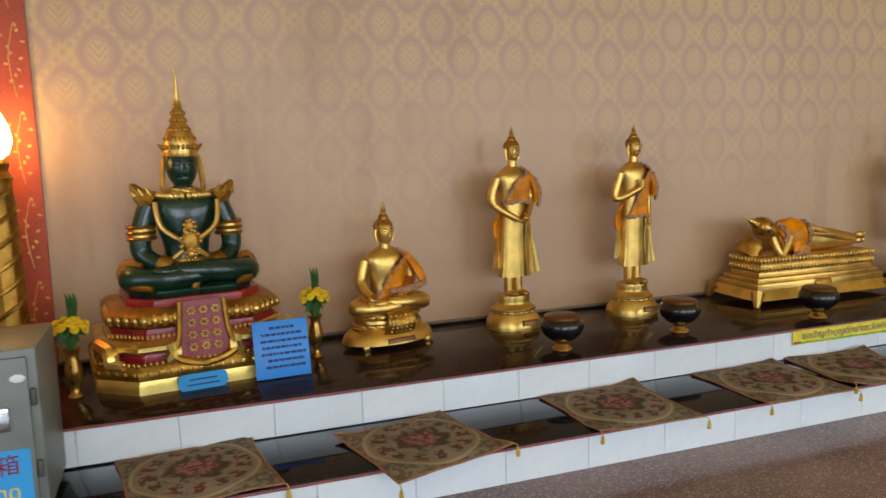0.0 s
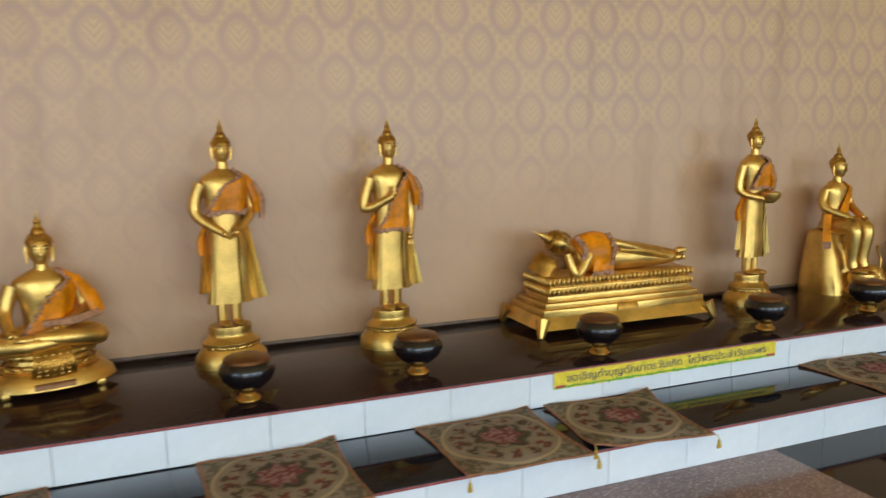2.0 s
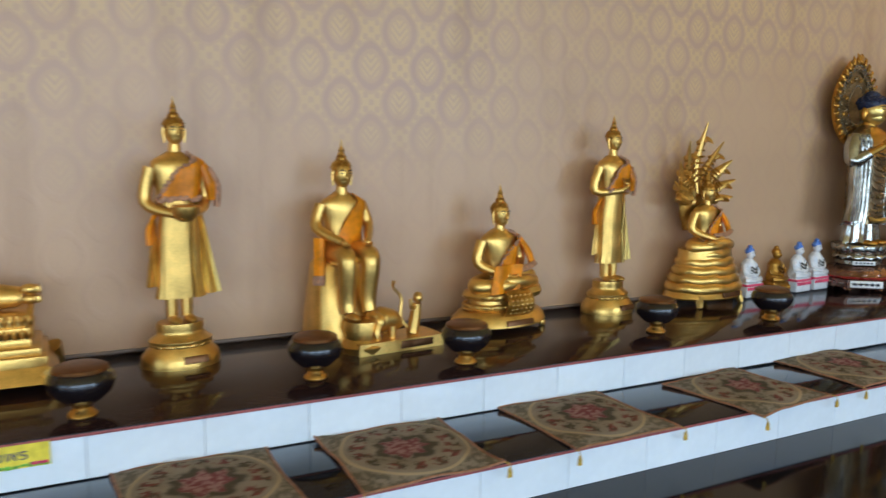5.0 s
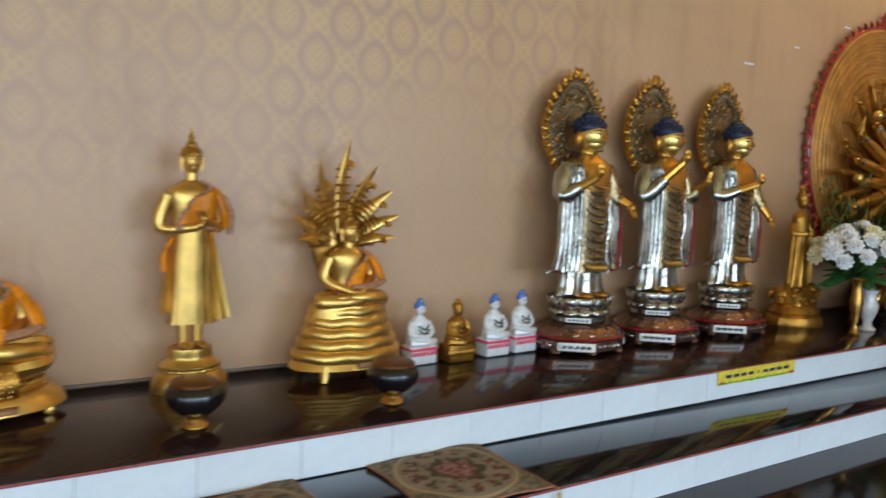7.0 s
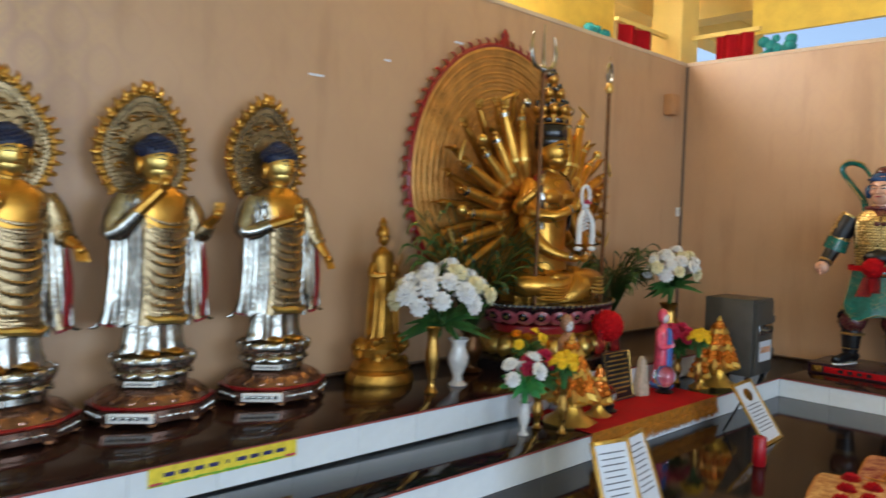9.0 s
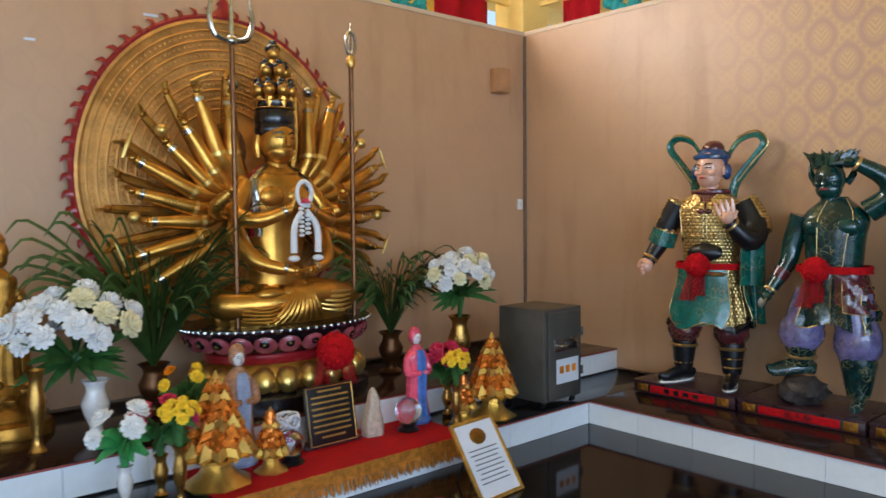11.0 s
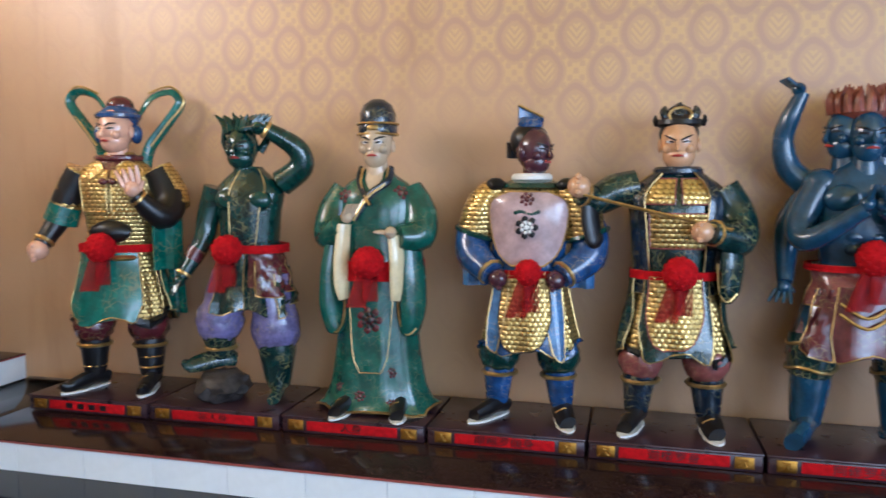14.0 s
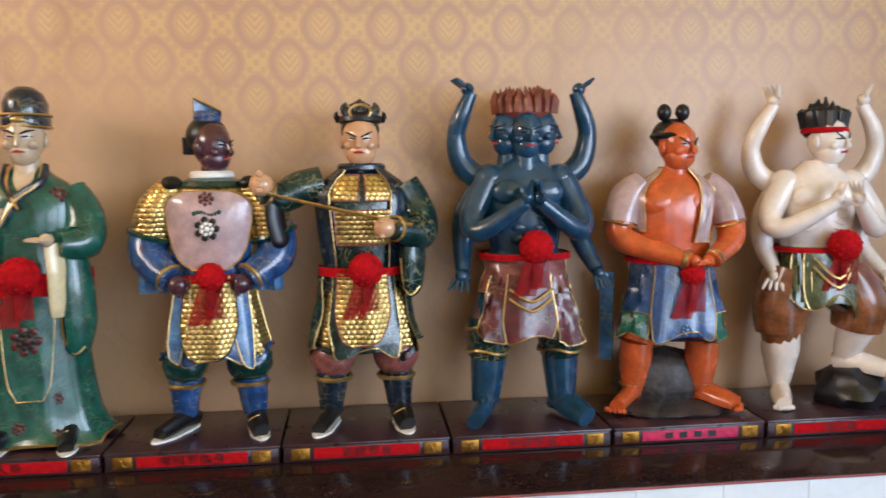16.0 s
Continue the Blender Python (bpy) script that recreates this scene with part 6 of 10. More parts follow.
def wrestler():
    bm = bmesh.new()
    ball(bm, (0.0, 0.08, 0.10), (0.22, 0.12, 0.17), 13, 3, None, 0.25)
    ball(bm, (0.0, 0.0, 0.01), (0.30, 0.18, 0.03), 13, 3, None, 0.2)
    for s in (-1, 1):
        leg(bm, s, (s * 0.09, 0, 0.58), (s * 0.155, -0.01, 0.33), (s * 0.165, 0.02, 0.08), 0, 0, (0.10, 0.085, 0.048), None)
        foot(bm, s * 0.175, 0.0, 0.015, s * 40, 0, False, True, False, 1.15)
        tube(bm, [(s * 0.165 + 0.055 * math.cos(a), 0.02 + 0.055 * math.sin(a), 0.115) for a in (2 * math.pi * j / 12 for j in range(13))], 0.008, 6, 4, 1)
    sk = skirt(0.36, 0.72, 0.235, 0.165, 0.15, 0.12, 13, 0.06)
    sk.build(bm, 1, 12, 44)
    for a in (-150, -28):
        edge_line(bm, sk.patch(bm, 2, -0.02, 0.55, a - 26, a + 26, 0.016, 8, 8, 0.008), 4)
        edge_line(bm, sk.patch(bm, 1, 0.3, 0.95, a - 30, a + 30, 0.026, 8, 8, 0.008), 4)
    lobe(bm, sk, 1, -0.40, 0.9, -88, 34, 0.036, 0.5)
    emblem(bm, sk, 0.1, -88, 0.02, 9, 0.04)
    sk.patch(bm, 9, 0.84, 1.02, -180, 180, 0.02, 3, 36, 0.004)
    sheet(bm, lambda u, v: (-0.25 - 0.05 * u, 0.05 + 0.04 * u, 0.22 + 0.42 * v), 6, 8, 9, 0.012)
    to = trunk(0.185, 0.165, 0.20, 0.12)
    to.build(bm, 0, 20, 30)
    for s in (-1, 1):
        ball(bm, (s * 0.075, -0.085, 0.965), (0.09, 0.04, 0.065), 0, 3)
        tube(bm, [(s * 0.14, 0.0, 1.06), (s * 0.205, -0.005, 1.0), (s * 0.24, -0.025, 0.92), (s * 0.25, -0.035, 0.875)], [0.06, 0.078, 0.08, 0.078], 14, 8, 5)
        tube(bm, [(s * 0.25 + 0.078 * math.cos(a), -0.035 + 0.078 * math.sin(a), 0.875 + s * 0.02 * math.cos(a)) for a in (2 * math.pi * j / 14 for j in range(15))], 0.005, 5, 4, 1)
    edge_line(bm, to.patch(bm, 8, 0.35, 0.97, -160, -138, 0.014, 8, 5), 4)
    edge_line(bm, to.patch(bm, 8, 0.3, 0.97, lambda s: -75 + 20 * s, lambda s: -52 + 25 * s, 0.018, 8, 6, 0.006), 4)
    sash_pom(bm, sk, 1.0, 0.66, 0.04, 0.052)
    arm(bm, [(-0.19, 0, 1.03), (-0.245, -0.03, 0.90), (-0.235, -0.07, 0.80), (0.02, -0.19, 0.72)], [0.065, 0.07, 0.06, 0.036], 0, 0, (1, -0.15, -0.1), 0.034, 4)
    arm(bm, [(0.19, 0, 1.03), (0.25, -0.03, 0.90), (0.245, -0.08, 0.80), (0.12, -0.19, 0.72)], [0.065, 0.07, 0.06, 0.036], 0, 0, (-1, -0.2, -0.15), 0.034, 4)
    human_head(bm, (0.01, -0.02, 1.22), 0.215, 26, 0, True, 1.05, 1.12, 10, -0.06)
    ball(bm, (0, 0.03, 1.275), (0.088, 0.088, 0.075), 12, 3)
    tube(bm, [(0.086 * math.cos(a), 0.015 + 0.095 * math.sin(a), 1.268) for a in (2 * math.pi * j / 14 for j in range(15))], 0.016, 6, 12, 1)
    for s in (-1, 1):
        ball(bm, (s * 0.042, 0.01, 1.375), (0.034, 0.034, 0.04), 12, 2)
    return bm


def white_one():
    bm = bmesh.new()
    ball(bm, (0.20, -0.02, 0.05), (0.16, 0.16, 0.13), 12, 3, None, 0.25)
    leg(bm, -1, (-0.09, 0, 0.60), (-0.145, -0.01, 0.36), (-0.13, 0.02, 0.08), 9, 0, (0.12, 0.095, 0.046), None)
    foot(bm, -0.135, 0.0, 0, -18, 0, False, True, False, 1.1)
    leg(bm, 1, (0.09, 0, 0.60), (0.20, -0.08, 0.45), (0.165, 0.0, 0.22), 9, 0, (0.12, 0.095, 0.05), None)
    foot(bm, 0.18, -0.02, 0.145, 48, 0, False, True, False, 1.15)
    tube(bm, [(-0.10, 0, 0.62), (-0.15, -0.005, 0.46), (-0.15, -0.01, 0.34)], [0.13, 0.125, 0.11], 14, 9, 4)
    tube(bm, [(-0.15, -0.01, 0.36), (-0.145, 0.0, 0.25)], [0.095, 0.07], 14, 9, 2)
    tube(bm, [(0.10, 0, 0.62), (0.19, -0.05, 0.49), (0.19, -0.04, 0.36)], [0.13, 0.125, 0.11], 14, 9, 4)
    sk = skirt(0.48, 0.74, 0.17, 0.15, 0.15, 0.115, 11, 0.05)
    sk.build(bm, 2, 10, 40)
    lobe(bm, sk, 2, -0.55, 0.9, -80, 42, 0.04, 0.5)
    edge_line(bm, sk.patch(bm, 1, -0.2, 0.9, -140, -112, 0.036, 8, 6, 0.008), 4)
    sk.patch(bm, 1, 0.88, 1.03, -180, 180, 0.016, 3, 36, 0.004)
    for dz in (0.0, 0.04):
        tube(bm, [(-0.08, -0.16, 0.66 + dz), (0.02, -0.20, 0.57 + dz), (0.11, -0.15, 0.68 + dz)], 0.006, 5, 4, 4)
    to = trunk(0.165, 0.14, 0.19, 0.105)
    to.build(bm, 0, 20, 30)
    for s in (-1, 1):
        ball(bm, (s * 0.07, -0.08, 0.97), (0.08, 0.034, 0.056), 0, 3)
        ball(bm, (s * 0.15, 0.0, 1.03), (0.068, 0.068, 0.062), 0, 3)
        for i in range(4):
            tube(bm, [(s * 0.03, -0.108, 0.915 - 0.028 * i), (s * 0.075, -0.103, 0.905 - 0.03 * i), (s * 0.115, -0.078, 0.915 - 0.03 * i)], [0.004, 0.008, 0.004], 6, 0, 3)
    sash_pom(bm, sk, 1.0, 0.755, 0.05, 0.07)
    for s in (-1, 1):
        many_arms(bm, 0, [([(s * 0.16, -0.02, 1.02), (s * 0.235, -0.05, 0.88), (s * 0.20, -0.13, 0.83), (s * 0.05 + 0.04, -0.20, 0.95)], (-s * 0.25, -0.05, 1)),
                          ([(s * 0.14, 0.05, 1.0), (s * 0.25, 0.06, 1.07), (s * 0.29, 0.05, 1.18), (s * 0.262, 0.03, 1.28), (s * 0.20, 0.02, 1.385)], (s * 0.3, -0.15, 0.8)),
                          ([(s * 0.16, 0.05, 1.0), (s * 0.22, 0.05, 0.86), (s * 0.225, 0.03, 0.74), (s * (0.20 if s < 0 else 0.30), -0.05, 0.62)], (s * 0.25, -0.4, -0.6))], 0.05)
    human_head(bm, (0.03, -0.02, 1.215), 0.215, 32, 0, True, 1.0, 1.05, 10, -0.07)
    ball(bm, (0.02, 0.02, 1.275), (0.088, 0.088, 0.06), 12, 3)
    tube(bm, [(0.025 + 0.088 * math.cos(a), 0.0 + 0.096 * math.sin(a), 1.265) for a in (2 * math.pi * j / 14 for j in range(15))], 0.014, 6, 5, 1)
    rnd = random.Random(9)
    for i in range(40):
        a = i * 2.399
        r = 0.085 * math.sqrt((i + 0.5) / 40)
        p = Vector((0.02 + r * math.cos(a), 0.015 + r * math.sin(a), 1.28))
        tube(bm, [p, p + Vector((r * 0.25 * math.cos(a), 0, 0.07)), p + Vector((r * 0.3 * math.cos(a), 0, 0.14 - r + rnd.uniform(0, 0.02)))], [0.024, 0.022, 0.004], 5, 12, 2)
    return bm


GUARD = [
    (general, palette(C_SKIN, C_TEAL, C_TEAL, M_DARK, C_BLUE, C_MAROON), "painted guardian statue with scarf loops and scale armour", "", 14),
    (imp, palette(C_GREEN, C_MAROON, C_TEAL_DK, C_TEAL_DK, C_GREEN, C_LILAC), "dark green guardian statue shading its brow with one hand", "非人身", 6),
    (scholar, palette(C_OLIVE, C_ROBE, C_TEAL, M_DARK, C_NAVY, C_CREAM), "painted statue in a long sea-green robe and cap", "人身", 4),
    (lambda: armoured("plate"), palette(C_PURPLE, C_SKYBLUE, C_BLUE, C_BLUE, C_PINKGREY, C_GREEN), "dark-faced guardian statue in breastplate and scale armour", "摩睺罗伽身", 0),
    (lambda: armoured("swordsman"), palette(C_FLESH, C_TEAL_DK, C_NAVY, M_DARK, C_NAVY, C_ROSE), "frowning guardian statue holding a thin rod across", "迦楼罗身", 0),
    (asura, palette(C_BLUESKIN, C_ROSE, C_TEAL_DK, C_BLUESKIN, C_RUSTHAIR, C_MAROON), "blue three-faced six-armed statue with rust hair", "阿修罗身", -2),
    (wrestler, palette(C_ORANGE, C_BLUE, C_TEAL, M_DARK, C_PINKGREY, C_SKYBLUE), "orange bare-chested statue in a cobalt skirt", "", -4),
    (white_one, palette(C_WHITE, C_MOSS, C_MOSS, M_DARK, M_DARK, C_BROWN), "white six-armed statue in rust-brown trousers", "夜叉身", -6),
]
PW, PD, PH = 0.69, 0.50, 0.08
for i, (make, mats, label, title, rz) in enumerate(GUARD):
    yc = 2.70 - 0.709 * i - PW / 2
    xc = 14.815 + PD / 2
    pl = thing("statue_plinth", xc, yc, MID, -90, "low dark plum plinth with a red name plate and gilt corners", "plinth", "plinths along the end wall")
    bm = bmesh.new()
    box(bm, (0, 0, (PH - 0.012) / 2 + 0.001), (PW, PD, PH - 0.014), 0, None, 0.004)
    box(bm, (0, -0.004, PH - 0.006), (PW + 0.008, PD, 0.012), 0, None, 0.004)
    part("body", bm, M_PLINTH, pl)
    bm = bmesh.new()
    box(bm, (0, -PD / 2 - 0.002, 0.038), (0.44, 0.006, 0.046), 0, None, 0.002)
    pq = part("name_plate", bm, M_RED_FELT if i != 6 else M_PETAL_P, pl, "red name plate")
    for s in (-1, 1):
        bm = bmesh.new()
        box(bm, (s * 0.275, -PD / 2 - 0.003, 0.038), (0.075, 0.008, 0.05), 0, None, 0.003)
        for a in range(5):
            tube(bm, [(s * 0.275 + 0.012 * (a - 2), -PD / 2 - 0.009, 0.022), (s * 0.275 + 0.008 * (2 - a), -PD / 2 - 0.010, 0.055)], 0.003, 5, 0, 2)
        part("corner_ornament", bm, M_GOLD_OLD, pl, "carved gilt corner ornament")
    if title:
        words("lettering", title, 0.044, M_DARK, pq, pose(0, -PD / 2 - 0.0055, 0.038, 90, 0, 0), 0.052 * len(title))
    else:
        for j in range(4):
            bm = bmesh.new()
            box(bm, (-0.10 + 0.066 * j, -PD / 2 - 0.0055, 0.038), (0.036, 0.002, 0.026), 0)
            part("lettering", bm, M_DARK, pq)
    dy, sc = ((0.05, 1.10), (0.085, 1.03), (0.05, 1.03), (0.075, 1.0), (0.0, 1.02), (0.015, 1.05), (0.0, 1.0), (0.0, 1.02))[i]
    bm = make()
    bmesh.ops.scale(bm, vec=(sc, sc, sc), verts=bm.verts)
    stat("guardian_statue", bm, mats, xc + 0.0, yc - dy, MID + PH + 0.001, -90 + rz, label, "statue", "guardian statues along the end wall")

# ---- green seated figure with gold regalia on a tiered throne ----
G = [M_GREEN_JADE, M_GOLD, M_RED_LAC, M_GOLD_OLD, M_DARK, M_GOLD_PALE]
bm = bmesh.new()


def tier(bm, w, d, z0, z1, mi, cut=0.10, out=0.0):
    """A bevelled tier: a rectangle with its front corners cut off."""
    def ring(k, z):
        a, b = w / 2 + k, d / 2 + k
        return [Vector(p) for p in ((-a, b, z), (-a, -b + cut, z), (-a + cut, -b, z), (a - cut, -b, z), (a, -b + cut, z), (a, b, z))]
    ringloft(bm, [ring(0, z0), ring(out, (z0 * 2 + z1) / 3), ring(out, (z0 + 2 * z1) / 3), ring(-0.004, z1)], mi)


def beads(bm, w, d, z, n, mi, r=0.010, cut=0.10, hz=1.4):
    a, b = w / 2, d / 2
    path = [Vector(p) for p in ((-a, b * 0.4, z), (-a, -b + cut, z), (-a + cut, -b, z), (a - cut, -b, z), (a, -b + cut, z), (a, b * 0.4, z))]
    seg = [(p, q, (q - p).length) for p, q in zip(path, path[1:])]
    tot = sum(s[2] for s in seg)
    for i in range(n):
        t = tot * (i + 0.5) / n
        for p, q, l in seg:
            if t <= l:
                ball(bm, p.lerp(q, t / l), (r, r, r * hz), mi, 1)
                break
            t -= l


tier(bm, 0.84, 0.60, 0.0, 0.055, 5, 0.15)
tier(bm, 0.83, 0.59, 0.055, 0.115, 3, 0.15, 0.006)
beads(bm, 0.83, 0.59, 0.085, 34, 1, 0.014, 0.15, 1.0)
beads(bm, 0.83, 0.59, 0.122, 64, 1, 0.008, 0.15)
tier(bm, 0.74, 0.50, 0.115, 0.155, 2, 0.13)
tier(bm, 0.76, 0.52, 0.155, 0.205, 5, 0.14, 0.022)
for s in (-1, 1):
    tube(bm, [(s * 0.40, -0.12, 0.19), (s * 0.36, -0.20, 0.165), (s * 0.36, -0.22, 0.125), (s * 0.32, -0.25, 0.12)], [0.03, 0.034, 0.03, 0.02], 8, 5, 4)
    tube(bm, [(s * 0.13, -0.27, 0.195), (s * 0.12, -0.28, 0.15), (s * 0.15, -0.285, 0.12)], [0.03, 0.034, 0.022], 8, 5, 4)
beads(bm, 0.72, 0.49, 0.222, 60, 1, 0.008, 0.13)
tier(bm, 0.68, 0.46, 0.205, 0.25, 2, 0.12)
tier(bm, 0.66, 0.45, 0.25, 0.335, 3, 0.12, 0.028)
beads(bm, 0.70, 0.49, 0.29, 30, 1, 0.022, 0.12, 1.3)
tier(bm, 0.56, 0.40, 0.335, 0.365, 2, 0.10)
sheet(bm, lambda u, v: ((u - 0.5) * (0.17 + 0.05 * (1 - v)), -0.262 - 0.03 * (1 - v), 0.12 + 0.24 * v - 0.02 * math.sin(u * math.pi) * (1 - v)), 10, 8, 2, 0.008)
for s in (-1, 1):
    tube(bm, [(s * 0.088, -0.27, 0.36), (s * 0.10, -0.285, 0.22), (s * 0.125, -0.298, 0.15), (s * 0.07, -0.302, 0.115), (0, -0.302, 0.10)], [0.012, 0.013, 0.016, 0.016, 0.016], 7, 3, 4)
for i in range(3):
    for j in range(4):
        for p in range(6):
            a = p * math.pi / 3
            ball(bm, ((i - 1) * 0.05 + 0.013 * math.cos(a), -0.276 - 0.028 * (1 - (j + 1) / 5), 0.17 + 0.05 * j + 0.013 * math.sin(a)), (0.007, 0.005, 0.007), 1, 1)
z = 0.37
tier(bm, 0.50, 0.32, z - 0.006, z + 0.035, 0, 0.10, 0.008)
k = 1.5
lotus_legs(bm, k, z + 0.05, 0.255, 0, 0.036)
body = Body([(z + 0.03, 0, 0.02, 0.15, 0.11), (z + 0.12, 0, 0.02, 0.10, 0.08), (z + 0.20, 0, 0.02, 0.10, 0.075), (z + 0.31, 0, 0.015, 0.128, 0.085), (z + 0.385, 0, 0.015, 0.145, 0.075), (z + 0.42, 0, 0.02, 0.09, 0.055), (z + 0.45, 0, 0.02, 0.045, 0.045)])
body.build(bm, 0, 20, 30)
body.patch(bm, 1, 0.83, 0.97, -180, 0, 0.012, 4, 20, 0.003)
for i in range(16):
    p = body.at(0.81 - 0.02 * math.sin(i / 15 * math.pi), radians(-170 + i * 10.6), 0.015)
    ball(bm, p, (0.014, 0.010, 0.018), 1, 1)
for s in (-1, 1):
    tube(bm, [(s * 0.13, -0.06, z + 0.39), (s * 0.11, -0.085, z + 0.28), (0.0, -0.085, z + 0.20), (-s * 0.10, -0.07, z + 0.12)], 0.012, 7, 1, 5)
    tube(bm, [(s * 0.145, 0.01, z + 0.37), (s * 0.19, 0.0, z + 0.24), (s * 0.175, -0.02, z + 0.15), (s * 0.04, -0.15, z + 0.09)], [0.05, 0.046, 0.042, 0.028], 12, 0, 5)
    tube(bm, [(s * 0.182, 0.0, z + 0.285), (s * 0.187, 0.0, z + 0.235)], [0.055, 0.054], 12, 1, 3)
    for dz in (0.285, 0.26, 0.235):
        tube(bm, [(s * 0.185 + 0.056 * math.cos(a), 0.056 * math.sin(a), z + dz) for a in (2 * math.pi * j / 12 for j in range(13))], 0.008, 6, 3, 1)
    tube(bm, [(s * 0.12, -0.075, z + 0.125), (s * 0.08, -0.115, z + 0.11)], [0.042, 0.036], 10, 3, 3)
    tube(bm, [(s * 0.14, 0.0, z + 0.39), (s * 0.18, 0.0, z + 0.42), (s * 0.21, 0.0, z + 0.47), (s * 0.185, 0.0, z + 0.445)], [0.05, 0.034, 0.008, 0.004], 8, 3, 4)
    for i in range(3):
        tube(bm, [(s * (0.14 + 0.03 * i), -0.02, z + 0.42), (s * (0.155 + 0.03 * i), -0.02, z + 0.455 - 0.008 * i)], [0.016, 0.004], 6, 1, 2)
    tube(bm, [(s * 0.175, -0.17, z + 0.035), (s * 0.245, -0.10, z + 0.05), (s * 0.275, -0.02, z + 0.09), (s * 0.25, -0.02, z + 0.13), (s * 0.20, -0.08, z + 0.125)], [0.012, 0.022, 0.026, 0.022, 0.01], 8, 3, 5)
    hand(bm, (s * 0.03, -0.155, z + 0.09), (-s, -0.1, 0), 0.024, 0, 0.1)
lathe(bm, [(0.108, 0), (0.115, 0.012), (0.108, 0.026)], (0, 0.02, z + 0.115), 20, 1, 1, 0.82)
for r, dz in ((0.052, 0.215), (0.03, 0.28), (0.026, 0.16)):
    ball(bm, (0, -0.095, z + dz), (r * 0.8, 0.016, r * 1.1), 3, 2, None, 0.15)
    for i in range(9):
        a = 2 * math.pi * i / 9
        ball(bm, (r * 0.8 * math.cos(a), -0.105, z + dz + r * math.sin(a)), 0.009, 1, 1)
box(bm, (0.005, -0.165, z + 0.07), (0.032, 0.02, 0.10), 3, Matrix.Rotation(0.2, 4, "Y"), 0.006)
hc = Vector((0, -0.005, z + 0.535))
ball(bm, hc, (0.066, 0.072, 0.092), 0, 3)
ball(bm, hc + Vector((0, -0.01, -0.045)), (0.05, 0.055, 0.05), 0, 2)
face(bm, hc, 0.175, 0.0, 4, 0)
tube(bm, [hc + Vector((0, 0.01, -0.06)), hc + Vector((0, 0.015, -0.13))], [0.036, 0.045], 12, 0, 2)
for s in (-1, 1):
    tube(bm, [hc + Vector((s * 0.07, 0, 0.05)), hc + Vector((s * 0.08, 0, -0.02)), hc + Vector((s * 0.085, 0, -0.09)), hc + Vector((s * 0.07, 0, -0.12))], [0.009, 0.012, 0.011, 0.004], 8, 3, 4)
    tube(bm, [hc + Vector((s * 0.06, 0, 0.07)), hc + Vector((s * 0.078, 0, 0.085)), hc + Vector((s * 0.094, 0, 0.10))], [0.014, 0.010, 0.003], 6, 3, 3)
prof = [(0.070, 0.0), (0.073, 0.012), (0.084, 0.04), (0.084, 0.055), (0.078, 0.08), (0.064, 0.108), (0.046, 0.115), (0.05, 0.125), (0.034, 0.15), (0.04, 0.158), (0.026, 0.18), (0.032, 0.19), (0.02, 0.21), (0.024, 0.22), (0.012, 0.24), (0.014, 0.25), (0.009, 0.30), (0.004, 0.36), (0.008, 0.368), (0.004, 0.38)]
lathe(bm, [(r * (1.0 if zz < 0.03 else 0.84), zz) for r, zz in prof], hc + Vector((0, 0.005, 0.045)), 22, 1, 1, 1.05)
for ring, n, zz in ((0.072, 24, 0.04), (0.062, 22, 0.075), (0.042, 16, 0.115), (0.03, 12, 0.155), (0.024, 10, 0.185)):
    for i in range(n):
        a = 2 * math.pi * i / n
        ball(bm, hc + Vector((ring * math.cos(a), 0.005 + ring * 1.05 * math.sin(a), 0.045 + zz)), (0.009, 0.009, 0.013), 3, 1)
stat("seated_statue", bm, G, 0.635, 3.80, U, 8, "dark green lacquered seated statue with gold regalia on a tiered throne")

# ---- three silvered standing figures with pointed haloes ----
SV = [M_GOLD_DEEP, M_SILVER, M_RED_LAC, M_SILVER_GOLD, M_DARK, M_GOLD_PALE, M_HAIR, M_WHITE, M_SILVER_MAROON, M_GOLD_OLD, M_PEWTER]


def halo_shape(t, w, h):
    """Outline of a pointed halo, t from 0 to 1 round it."""
    a = 2 * math.pi * t - math.pi / 2
    x = math.cos(a)
    zz = math.sin(a)
    tip = max(0, zz) ** 6 * 0.22
    return Vector((w * x * (1 - 0.12 * max(0, -zz)), 0, h * zz * 0.95 + h * tip))


